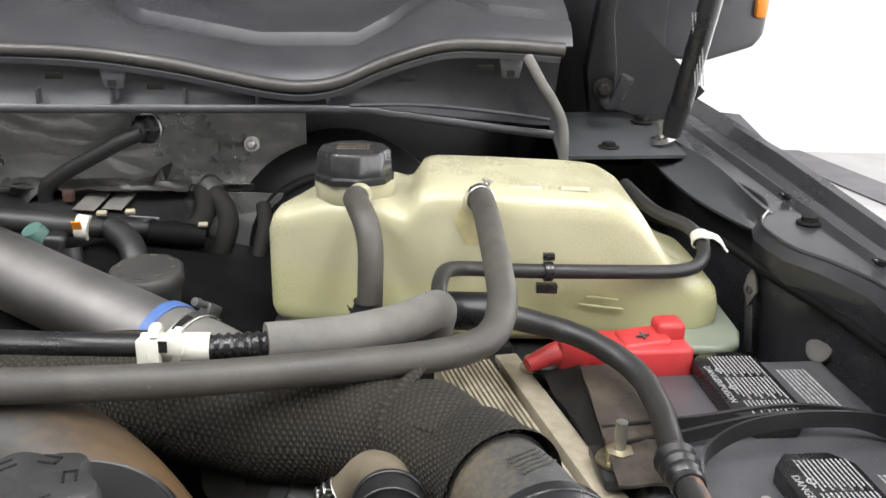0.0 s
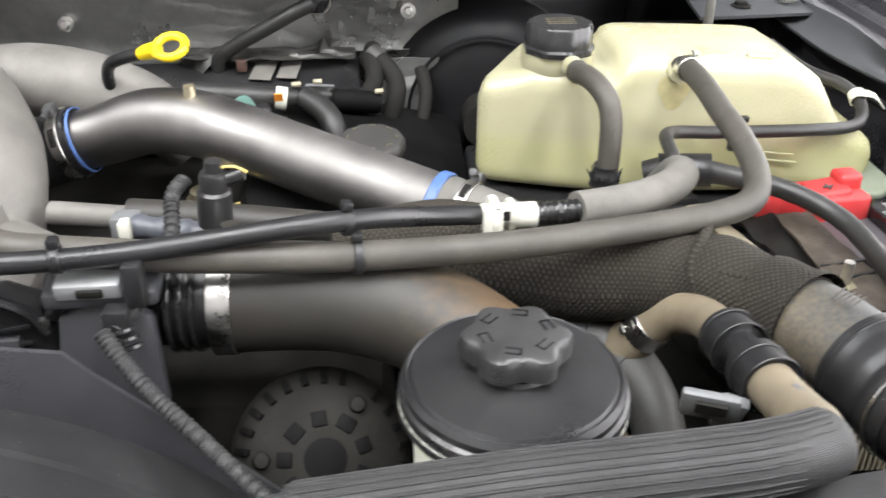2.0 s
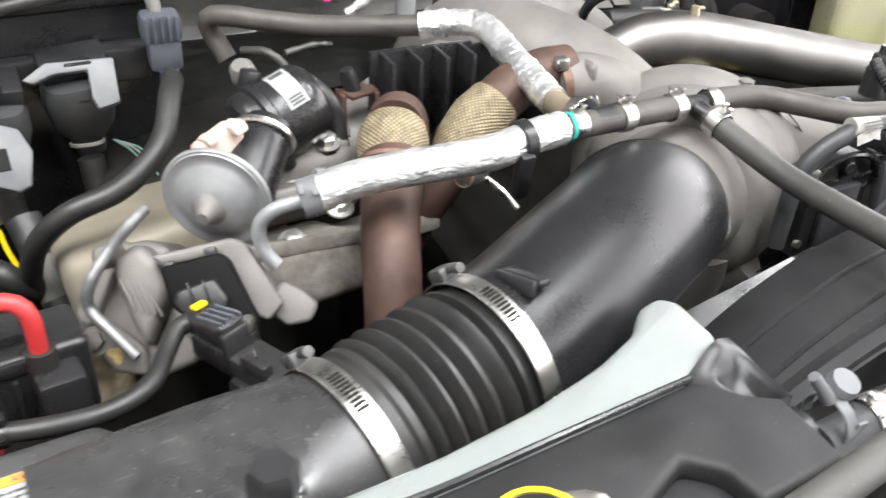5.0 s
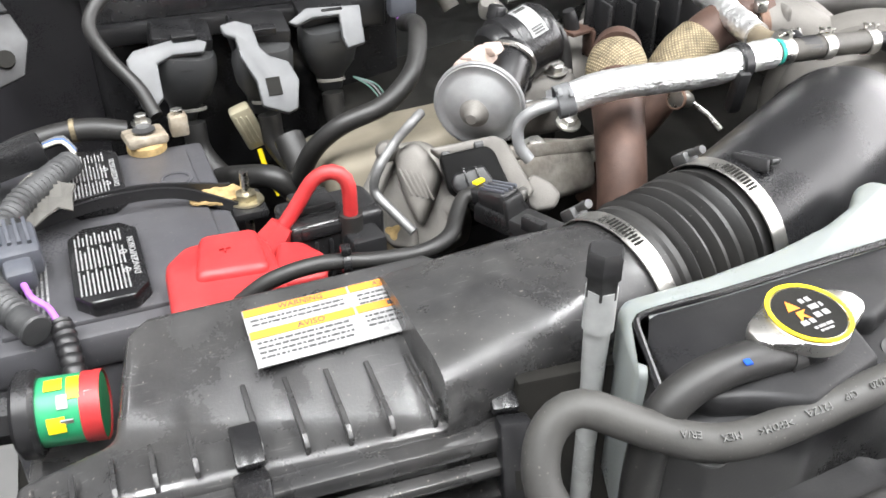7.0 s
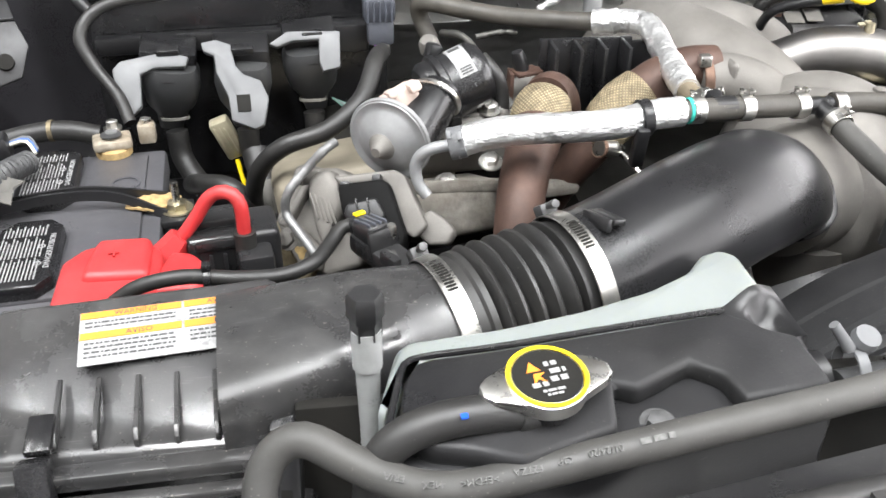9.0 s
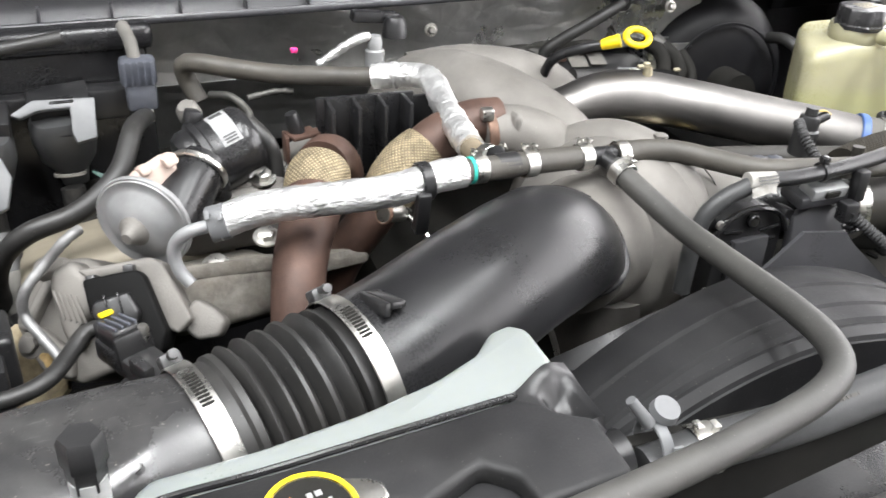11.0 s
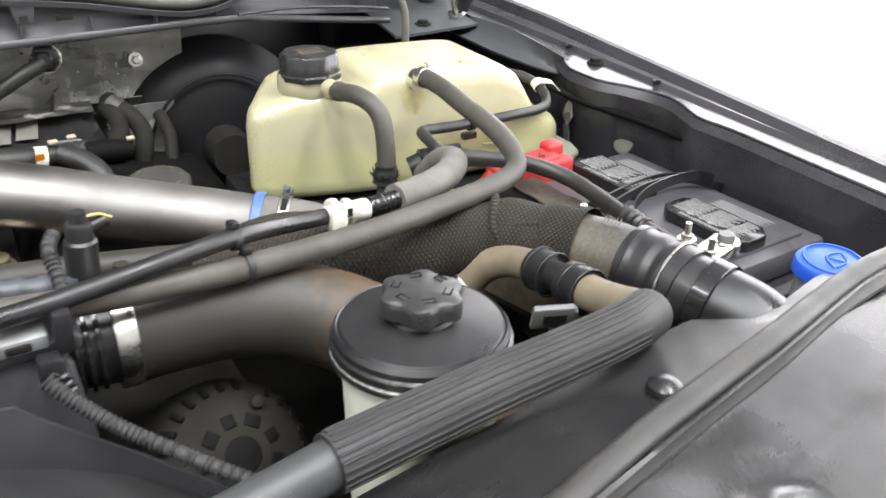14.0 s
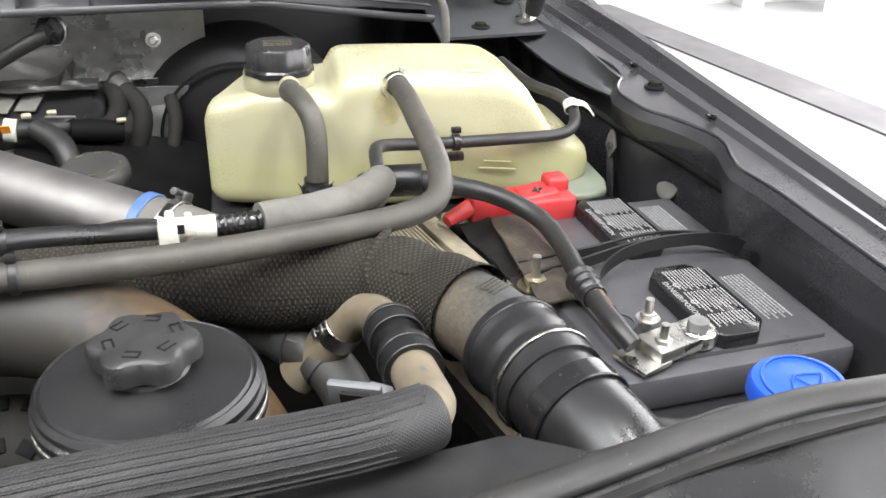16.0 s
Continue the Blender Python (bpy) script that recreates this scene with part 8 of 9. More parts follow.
part("edge_bead", tube([(-1.046, 0.120, 1.3125), (-1.036, 0.161, 1.3140), (-1.0305, 0.176, 1.3140), (-1.016, 0.1812, 1.3140), (-0.970, 0.1855, 1.3142), (-0.901, 0.195, 1.3144), (-0.818, 0.2065, 1.3142)], 0.0022, seg=8), M_PLASTIC_GLOSS, rad)
writing("MAX", 0.010, pose(-1.0450, 0.130, 1.292, 90, 0, -80), M_PLASTIC_GLOSS, rad, 0.0008)
CAP = pose(-0.956, 0.129, 1.330, 6, 0, 10) @ Matrix.Scale(0.84, 4)
rcap = part("cap", joined(lathe([(0, 0.008), (0.0250, 0.008), (0.0278, 0.006), (0.0285, 0.0), (0.0275, -0.005), (0.021, -0.006), (0, -0.006)], CAP, seg=48), prism([(-0.046, -0.005), (-0.040, -0.011), (-0.022, -0.019), (0.022, -0.019), (0.040, -0.011), (0.046, -0.005), (0.046, 0.005), (0.040, 0.011), (0.022, 0.019), (-0.022, 0.019), (-0.040, 0.011), (-0.046, 0.005)], 0.009, 0.002, CAP @ pose(0, 0, -0.003))), M_ZINC, rad, "two-eared plated radiator cap")
part("decal", lathe([(0, 0.0004), (0.0238, 0.0004), (0.0238, 0), (0, 0)], CAP @ pose(0, 0, 0.0081), seg=48), M_DARK, rcap, "round black decal")
part("decal_ring", ring(CAP @ Vector((0, 0, 0.0087)), CAP.to_3x3() @ Vector((0, 0, 1)), 0.0210, 0.0007, 0.0024), M_YELLOW, rcap, "yellow ring")
part("decal_triangle", prism([(-0.005, -0.004), (0.005, -0.004), (0, 0.005)], 0.0003, 0, CAP @ pose(-0.008, 0.009, 0.0087)), M_ORANGE, rcap, smooth=False)
part("decal_flash", prism([(-0.005, -0.005), (-0.001, -0.001), (0.004, -0.005), (0.001, 0.001), (0.005, 0.004), (-0.003, 0.004)], 0.0003, 0, CAP @ pose(-0.006, -0.001, 0.0087)), M_ORANGE, rcap, smooth=False)
bars([(0.001, 0.010, 0.010, 0.004), (0.003, 0.014, 0.003, 0.004), (0.001, 0.013, -0.004, 0.0045), (-0.013, -0.002, -0.007, 0.004), (-0.008, 0.008, -0.013, 0.0022), (-0.006, 0.006, -0.0165, 0.0018)], CAP @ pose(0, 0, 0.0087), M_WHITE_PRINT, rcap, 0.0002, seed=31)
part("neck", lathe([(0, 0), (0.019, 0), (0.022, -0.006), (0.022, -0.022), (0, -0.022)], CAP @ pose(0, 0, -0.005), seg=32), M_PLASTIC, rad, "black filler neck")
for at in ((-0.889, 0.122, 1.2985), (-1.030, 0.094, 1.290)):
    bolt("cover_bolt", at, (0, -0.2, 1), 0.0075, 0.007, M_GREY_METAL, rad)
neck_hose = hose("overflow_hose", [(-0.968, 0.131, 1.314), (-0.985, 0.128, 1.320), (-1.015, 0.124, 1.322), (-1.040, 0.120, 1.316), (-1.055, 0.117, 1.300), (-1.060, 0.115, 1.27), (-1.060, 0.115, 1.2)], 0.0108, M_RUBBER, "short black overflow hose from the radiator filler neck", move=(0.003, -0.008, 0))
part("blue_mark", box(0.004, 0.004, 0.001, 0, pose(-1.008, 0.1165, 1.3302)), M_BLUE, neck_hose, "blue paint dot", smooth=False)
part("hose_end", tube([(-0.962, 0.133, 1.312), (-0.978, 0.129, 1.3165)], 0.0118, seg=18), M_RUBBER, neck_hose)
outlet = thing("hose_tee", (-0.74, 0.175, 1.25), "grey plastic quick tee with a pale zip tie", "connector", move=(-0.013, 0.004, 0.013))
part("stem", tube([(-0.745, 0.172, 1.266), (-0.785, 0.168, 1.263), (-0.82, 0.165, 1.26)], [0.0165, 0.015, 0.014], seg=24, shape=lambda u, s: 1 + 0.05 * math.sin(s * 500)), M_PLASTIC, outlet)
part("lever", tube([(-0.728, 0.174, 1.284), (-0.735, 0.176, 1.294), (-0.741, 0.178, 1.302)], [0.0045, 0.0038, 0.0034], seg=12), M_GREY_PLASTIC, outlet)
part("disc", lathe([(0.004, 0.006), (0.0085, 0.006), (0.0095, 0), (0, 0)], axis_pose((-0.716, 0.178, 1.287), (0.1, -0.4, 1)), seg=24), M_GREY_PLASTIC, outlet)
part("zip_tie", ring((-0.722, 0.174, 1.267), (1, 0.05, 0.02), 0.0157, 0.008, 0.0014), M_GREY_PLASTIC, outlet)
part("zip_tail", box(0.007, 0.002, 0.030, 0.0005, pose(-0.716, 0.160, 1.262, 10, 0, 0)), M_GREY_PLASTIC, outlet)

stick = thing("fluid_dipstick", (-1.056, 0.192, 1.1), "clear fluid dipstick tube with a black hexagonal cap", "dipstick", move=(0.003, -0.013, -0.006))
part("tube", tube([(-1.055, 0.19, 1.10), (-1.056, 0.191, 1.22), (-1.0565, 0.192, 1.300), (-1.0565, 0.192, 1.343)], [0.0068, 0.0068, 0.0068, 0.0085], seg=20), M_CLEAR, stick, "milky clear plastic tube")
part("sleeve", tube([(-1.0565, 0.192, 1.318), (-1.0565, 0.192, 1.346)], 0.0092, seg=20), M_CLEAR, stick)
part("cap", lathe([(0.0028, 0.026), (0.0098, 0.026), (0.0112, 0.023), (0.0112, 0.010), (0.0096, 0.008), (0.0096, -0.004), (0, -0.004)], pose(-1.0565, 0.192, 1.345), seg=6), M_PLASTIC_DUSTY, stick, "black hexagonal cap")
lower = thing("drain_fitting", (-1.0, 0.07, 1.2), "dusty pale plastic fittings below the hose loop", "fitting", move=(0, -0.004, 0))
part("fitting", joined(box(0.030, 0.022, 0.016, 0.005, pose(-1.066, 0.066, 1.262, 0, -10, 20)), box(0.016, 0.020, 0.014, 0.005, pose(-1.046, 0.072, 1.268, 0, 8, 30))), M_GREY_PLASTIC, lower)
part("stub", tube([(-1.10, 0.06, 1.25), (-1.075, 0.064, 1.258)], 0.010, seg=14), M_GREY_METAL, lower)

# ---- the wiring corner behind the far battery ----
pdb = thing("fuse_box", (-1.2, 0.92, 1.1), "black power distribution box with grey connector levers", "fuse box", move=(0.018, -0.005, -0.002))
part("body", box(0.36, 0.12, 0.26, 0.012, pose(-1.195, 0.915, 1.235, 0, 0, TURN_DEG), 3), M_PLASTIC_GLOSS, pdb)
part("lid", box(0.375, 0.135, 0.03, 0.010, pose(-1.195, 0.912, 1.362, 0, 0, TURN_DEG), 3), M_PLASTIC_GLOSS, pdb)
part("mounting_rail", box(0.34, 0.02, 0.022, 0.004, pose(-1.19, 0.842, 1.300, 0, 0, TURN_DEG)), M_PLASTIC, pdb)
BOOT = [(0.026, 0.028), (0.030, 0.020), (0.031, 0.002), (0.027, -0.020), (0.016, -0.040), (0.013, -0.060)]
for k, (cx, cy, cz, tilt) in enumerate(((-1.272, 0.806, 1.262, 8), (-1.188, 0.805, 1.262, 4), (-1.108, 0.822, 1.272, -4))):
    conn = thing("electrical_connector", (cx, cy, cz - 0.06), "black booted electrical connector with a pale grey lever", "connector", "fuse box connectors", move=(0.017, (-0.02, -0.02, -0.004)[k], (0, 0, -0.006)[k]))
    bm = lathe([(0, 0.030), *BOOT, (0, -0.060)], pose(cx, cy, cz, 14, tilt, TURN_DEG) @ Matrix.Diagonal((1.15, 0.85, 1, 1)), seg=24, wobble=lambda a: 1 + 0.06 * math.cos(4 * a + math.pi))
    part("boot", bm, M_HOSE_GREY, conn)
    part("housing", box(0.064, 0.044, 0.030, 0.004, pose(cx, cy + 0.012, cz + 0.032, 14, tilt, TURN_DEG)), M_PLASTIC, conn)
    part("boot_tie", ring((cx, cy - 0.008, cz - 0.040), (0, 0.25, 1), 0.016, 0.004, 0.0012), M_FOAM, conn)
    part("lead", tube([(cx, cy - 0.012, cz - 0.055), (cx + 0.004, cy - 0.02, cz - 0.09), (cx + 0.03, cy - 0.05, cz - 0.12)], 0.013, seg=16), M_RUBBER, conn)
    LV = pose(cx, cy - (0.026, 0.040, 0.032)[k], cz + (0.018, 0.008, 0.018)[k], 50, 0, TURN_DEG)
    outline = ([(-0.057, 0.01), (-0.048, 0.019), (0.006, 0.028), (0.028, 0.019), (0.023, 0.008), (-0.01, 0.009), (-0.027, 0.002), (-0.028, -0.035), (-0.037, -0.044), (-0.051, -0.043), (-0.055, -0.015)],
               [(-0.039, 0.053), (-0.022, 0.056), (-0.006, 0.049), (-0.003, 0.024), (0.005, 0.013), (0.024, 0.004), (0.031, -0.018), (0.023, -0.049), (0.012, -0.053), (-0.013, -0.041), (-0.014, -0.013), (-0.025, 0.016), (-0.026, 0.037), (-0.037, 0.042)],
               [(-0.046, 0.021), (-0.023, 0.035), (0.039, 0.032), (0.035, -0.013), (0.014, -0.017), (0.011, -0.004), (0.013, 0.023), (-0.018, 0.023), (-0.037, 0.016)])[k]
    lever = part("lever", prism(outline[::-1], 0.009, 0.002, LV), M_GREY_PLASTIC, conn, "pale grey plastic lever")
    if k == 1:
        part("lever_window", box(0.015, 0.020, 0.0015, 0, LV @ pose(0.0025, -0.022, 0.0095)), M_DARK, lever)
    part("boot_fold", ring((cx, cy - 0.002, cz + 0.006), (0, 0.25, 1), 0.0285, 0.004, 0.003, squash=0.85), M_PLASTIC, conn)
    part("latch_tab", box(0.026, 0.012, 0.010, 0.002, pose(cx + 0.004, cy - 0.014, cz + 0.044, 20, 0, TURN_DEG)), M_PLASTIC_GLOSS, conn)
plug_y = thing("fuse_plug", (-1.215, 0.79, 1.15), "yellowed white plug with a yellow wire", "connector", move=(0.018, -0.02, 0.004))
part("plug", joined(box(0.024, 0.018, 0.056, 0.004, pose(-1.214, 0.792, 1.192, 10, -20, 0), 2), *[box(0.0022, 0.004, 0.040, 0.0006, pose(-1.221 + 0.006 * k, 0.783, 1.191, 10, -20, 0)) for k in range(3)]), M_OLD_NYLON, plug_y)
part("yellow_wire", tube([(-1.205, 0.785, 1.165), (-1.200, 0.778, 1.140), (-1.190, 0.770, 1.11)], 0.003, seg=8), M_YELLOW, plug_y)
grey_plug = thing("grey_plug", (-1.015, 0.82, 1.26), "slate grey weatherproof plug with coloured wires", "connector", move=(0.008, -0.008, 0.006))
part("plug", joined(box(0.038, 0.028, 0.030, 0.006, pose(-1.014, 0.812, 1.333), 2), box(0.032, 0.024, 0.030, 0.005, pose(-1.013, 0.810, 1.306), 2)), M_CONN_GREY, grey_plug)
part("plug_rib", joined(*[box(0.0025, 0.032, 0.026, 0.0005, pose(-1.028 + 0.007 * k, 0.811, 1.333)) for k in range(5)]), M_CONN_GREY, grey_plug)
part("top_wire", tube([(-1.016, 0.815, 1.345), (-1.018, 0.825, 1.362), (-1.024, 0.85, 1.372)], 0.007, seg=10), M_FOAM, grey_plug)
part("tail", tube([(-1.012, 0.808, 1.292), (-1.012, 0.803, 1.284)], 0.008, seg=12), M_RUBBER, grey_plug)
for k, mt in enumerate((M_PURPLE, M_YELLOW, M_TEAL, M_WHITE_CONN)):
    part("wire", tube([(-1.020 + 0.005 * k, 0.801, 1.293), (-1.017 + 0.004 * k, 0.797, 1.280)], 0.0018, seg=6), mt, grey_plug)
side_block = thing("relay_block", (-1.06, 0.84, 1.25), "small black relay block on the firewall", "relay", move=(0.012, -0.008, 0))
part("block", box(0.05, 0.03, 0.035, 0.004, pose(-1.055, 0.848, 1.296)), M_PLASTIC, side_block)
teal = thing("loose_wires", (-1.06, 0.74, 1.2), "short green and grey wire ends from a loom", "wiring", move=(0.008, 0.02, -0.003))
for k in range(3):
    part("wire", tube([(-1.075, 0.775, 1.235), (-1.060 + 0.005 * k, 0.757, 1.228), (-1.048 + 0.004 * k, 0.742, 1.212 - 0.004 * k)], 0.0011, seg=6), (M_TEAL_DULL, M_GREY_PLASTIC, M_TEAL_DULL)[k], teal)

hose("battery_loom", [(-1.004, 0.795, 1.290), (-1.008, 0.74, 1.308), (-1.018, 0.685, 1.318), (-1.032, 0.645, 1.298), (-1.052, 0.624, 1.283), (-1.078, 0.612, 1.270), (-1.118, 0.608, 1.258), (-1.145, 0.620, 1.230), (-1.158, 0.640, 1.190), (-1.16, 0.67, 1.14)], 0.0098, M_RUBBER, "thick black wiring loom curving past the cast valve", "wiring")
hose("battery_loom", [(-1.17, 0.70, 1.14), (-1.18, 0.66, 1.17), (-1.20, 0.66, 1.19), (-1.23, 0.69, 1.18), (-1.25, 0.73, 1.16)], 0.012, M_RUBBER, "thick black wiring loom between connectors", "wiring", move=(0.014, -0.012, 0.002))
trunk = hose("loom_trunk", [(-1.175, 0.72, 1.20), (-1.165, 0.69, 1.17), (-1.155, 0.66, 1.13), (-1.14, 0.64, 1.08)], 0.016, M_RUBBER, "fat taped wiring trunk", "wiring", move=(0.016, -0.01, 0.005))
part("tape", tube([(-1.166, 0.692, 1.173), (-1.158, 0.668, 1.142)], 0.0168, seg=18), M_FOAM, trunk, "grey tape band")
torn = thing("torn_insulation", (-1.12, 0.52, 1.15), "torn yellowish insulation on a loom", "insulation", move=(0.016, -0.02, 0.005))
part("flap", thick(sheet([[(-1.165 + 0.055 * u + 0.006 * noise.noise((u * 3, v * 4, 0)), 0.545 - 0.05 * v, 1.20 - 0.035 * v + 0.012 * math.sin(u * 4 + v * 3)) for u in [i / 6 for i in range(7)]] for v in [j / 5 for j in range(6)]]), 0.003), M_BRAID, torn)
neg_cable = hose("ground_cable", [(-1.345, 0.705, 1.248), (-1.375, 0.702, 1.256), (-1.41, 0.70, 1.255), (-1.45, 0.69, 1.248), (-1.49, 0.66, 1.235)], 0.011, M_RUBBER, "black ground cable from the battery clamp", "cable", move=(0.024, -0.02, -0.003))
part("tan_band", ring((-1.392, 0.7015, 1.257), (1, 0, 0.05), 0.0108, 0.005, 0.001), M_BRAID, neg_cable)
hose("ground_lead", [(-1.312, 0.722, 1.252), (-1.325, 0.745, 1.275), (-1.350, 0.765, 1.305), (-1.362, 0.78, 1.335), (-1.335, 0.80, 1.360), (-1.27, 0.82, 1.366), (-1.18, 0.83, 1.368), (-1.10, 0.845, 1.375)], 0.0070, M_RUBBER, "black lead looping over the fuse box to the battery", "cable", move=(0.022, -0.02, -0.002))
loom_l = hose("battery_side_loom", [(-1.39, 0.62, 1.262), (-1.402, 0.585, 1.268), (-1.425, 0.545, 1.266), (-1.442, 0.50, 1.258), (-1.442, 0.46, 1.252), (-1.425, 0.425, 1.248), (-1.405, 0.395, 1.245)], 0.0110, M_HOSE_GREY, "dusty ribbed wiring loom over the battery edge", "wiring", step=0.0015, shape=lambda u, s: 1 + 0.09 * math.sin(s * 1100), move=(0.024, -0.03, 0))
part("torn_tape", thick(sheet([[(-1.425 + 0.042 * u, 0.575 - 0.045 * v, 1.272 - 0.012 * v + 0.008 * math.sin(u * 5 + v * 4)) for u in (0, 0.25, 0.5, 0.75, 1)] for v in (0, 0.33, 0.66, 1)]), 0.0015), M_FOAM, loom_l, "torn grey tape")
blk = thing("battery_plug", (-1.44, 0.63, 1.24), "black electrical plug with pale wires beside the battery", "connector", move=(0.024, -0.03, 0))
part("plug", joined(box(0.055, 0.026, 0.026, 0.004, pose(-1.437, 0.632, 1.268, 0, -10, 14)), box(0.03, 0.03, 0.034, 0.004, pose(-1.468, 0.625, 1.262, 0, -10, 14))), M_PLASTIC, blk)
for k in range(3):
    part("wire", tube([(-1.412, 0.637 + 0.004 * k, 1.273), (-1.395, 0.638 + 0.005 * k, 1.276), (-1.384, 0.626 + 0.004 * k, 1.268)], 0.0018, seg=6), (M_WHITE_CONN, M_BLUE_RING, M_GREY_PLASTIC)[k], blk)
gp = thing("battery_sensor_plug", (-1.425, 0.47, 1.23), "slate grey plug with a violet wire lying on the battery", "connector", move=(0.024, -0.022, 0.004))
part("plug", joined(box(0.034, 0.040, 0.026, 0.005, pose(-1.424, 0.482, 1.252, 10, 0, 12)), box(0.022, 0.022, 0.020, 0.005, pose(-1.420, 0.455, 1.247, 10, 0, 12))), M_CONN_GREY, gp)
for k in range(4):
    part("plug_rib", box(0.003, 0.030, 0.004, 0.0005, pose(-1.435 + 0.007 * k, 0.486, 1.267, 10, 0, 12)), M_CONN_GREY, gp)
part("violet_wire", tube([(-1.418, 0.446, 1.245), (-1.412, 0.432, 1.240), (-1.400, 0.420, 1.236), (-1.392, 0.40, 1.23)], 0.0025, seg=8), M_PURPLE, gp)
hose("lower_loom", [(-1.392, 0.40, 1.238), (-1.386, 0.372, 1.228), (-1.382, 0.345, 1.21), (-1.38, 0.32, 1.18)], 0.008, M_PLASTIC, "ribbed loom dropping in front of the battery", "wiring", step=0.0015, shape=lambda u, s: 1 + 0.1 * math.sin(s * 1600), move=(0.024, -0.02, 0))

jump = thing("positive_cable", (-1.18, 0.43, 1.25), "bright red positive cable looping to a black terminal block", "cable", move=(0.012, 0, 0))
part("cable", tube([(-1.215, 0.428, 1.258), (-1.200, 0.432, 1.276), (-1.185, 0.432, 1.297), (-1.170, 0.428, 1.303), (-1.160, 0.425, 1.293), (-1.159, 0.425, 1.262)], 0.0060, seg=18), M_RED, jump)
part("sheath", tube([(-1.159, 0.425, 1.266), (-1.159, 0.425, 1.235)], 0.0095, seg=18), M_RUBBER, jump)
part("boot", tube([(-1.232, 0.422, 1.238), (-1.212, 0.429, 1.262)], [0.017, 0.011], seg=6), M_RED, jump)
block = thing("terminal_block", (-1.18, 0.45, 1.18), "black plastic terminal block beside the battery", "terminal block", move=(0.016, -0.008, 0))
part("block", joined(box(0.080, 0.050, 0.062, 0.006, pose(-1.177, 0.456, 1.232, 0, 0, 10), 3), box(0.030, 0.040, 0.055, 0.004, pose(-1.156, 0.430, 1.225, 0, 0, 10), 2), box(0.050, 0.006, 0.010, 0.002, pose(-1.180, 0.431, 1.256, 0, 0, 10))), M_PLASTIC_DUSTY, block)
part("block_lid", box(0.034, 0.030, 0.008, 0.003, pose(-1.190, 0.460, 1.2665, 0, 0, 10), 2), M_PLASTIC_DUSTY, block)
for k in range(4):
    part("block_rib", box(0.003, 0.004, 0.045, 0.0005, pose(-1.205 + 0.012 * k, 0.428, 1.225, 0, 0, 10)), M_PLASTIC, block)
maf_wire = hose("sensor_lead", [(-1.052, 0.395, 1.284), (-1.064, 0.392, 1.284), (-1.074, 0.377, 1.279), (-1.088, 0.352, 1.277), (-1.112, 0.340, 1.275), (-1.146, 0.338, 1.276), (-1.186, 0.340, 1.279), (-1.221, 0.340, 1.272), (-1.246, 0.343, 1.254)], 0.0060, M_RUBBER, "black sensor lead along the filter box", "wiring")
cable_tie((-1.168, 0.3390, 1.2775), (1, 0, 0), 0.0063, maf_wire)

hinge_l = thing("steel_hinge_bracket", (-1.48, 0.75, 1.3), "bare grey steel hinge bracket above the battery", "hinge", move=(0.043, 0.04, -0.012))
part("plate", prism([(-0.09, 0.03), (0.02, 0.03), (0.030, 0.0), (0.018, -0.035), (-0.03, -0.050), (-0.09, -0.055)], 0.006, 0.002, pose(-1.475, 0.735, 1.325, 55, 0, 12)), M_HINGE, hinge_l)
part("plate_hole", lathe([(0, 0.0075), (0.009, 0.0075), (0.009, 0), (0, 0)], pose(-1.468, 0.722, 1.314, 55, 0, 12)), M_DARK, hinge_l)
part("fold", prism([(-0.09, 0.0), (0.015, 0.0), (0.005, 0.05), (-0.09, 0.05)], 0.005, 0.002, pose(-1.475, 0.755, 1.350, 20, 0, 12)), M_HINGE, hinge_l)
bolt("hinge_bolt", (-1.50, 0.74, 1.336), (0, -0.6, 0.6), 0.008, 0.006, M_DARK, hinge_l)
hose("hood_rod", [(-1.335, 0.80, 1.345), (-1.41, 0.83, 1.43), (-1.47, 0.86, 1.50)], 0.0075, M_PLASTIC, "ribbed black rod above the fuse box", "rod", step=0.002, shape=lambda u, s: 1 + 0.08 * math.sin(s * 1400))

inner_l = thing("inner_fender", (-1.56, 0.5, 0.95), "black painted inner fender behind the far battery", "fender")
for y in (0.45, 0.62, 0.80):
    bolt("ledge_bolt", (-1.558 - 0.105 * y, y, 1.263 + 0.055 * y), (0, 0, 1), 0.0075, 0.007, M_DARK, inner_l)
part("panel", thick(sheet([[Vector((-1.56 - 0.105 * y - dx, y, 1.262 + 0.055 * y + dz)) for dx, dz in prof] for y in ys]), 0.003), M_PAINT, inner_l)
outer_l = thing("fender", (-1.75, 0.3, 0.6), "glossy dark front fender of the truck", "fender")
part("skin", thick(sheet([[Vector((-1.56 - 0.105 * y - dx, y, 1.262 + 0.055 * y + dz)) for dx, dz in oprof] for y in ys]), 0.004), M_PAINT_OUT, outer_l)


# ---- small things about the engine ----
dipstick = thing("oil_dipstick", (-0.46, 0.74, 1.33), "bright yellow ring handle of the oil dipstick", "dipstick", move=(0.01, 0.004, -0.004))
DM = axis_pose((-0.452, 0.729, 1.366), (-0.15, -0.55, 0.82))
part("ring_handle", (lambda b: (b.transform(DM), b)[1])(tube([(0.0125 * math.cos(a) * 1.12, 0.0125 * math.sin(a), 0) for a in [math.tau * k / 16 for k in range(17)]], 0.0042, seg=12, caps=False)), M_YELLOW, dipstick)
part("handle_neck", tube([(-0.468, 0.740, 1.360), (-0.480, 0.748, 1.355), (-0.486, 0.752, 1.352)], [0.008, 0.0075, 0.006], seg=14), M_YELLOW, dipstick)
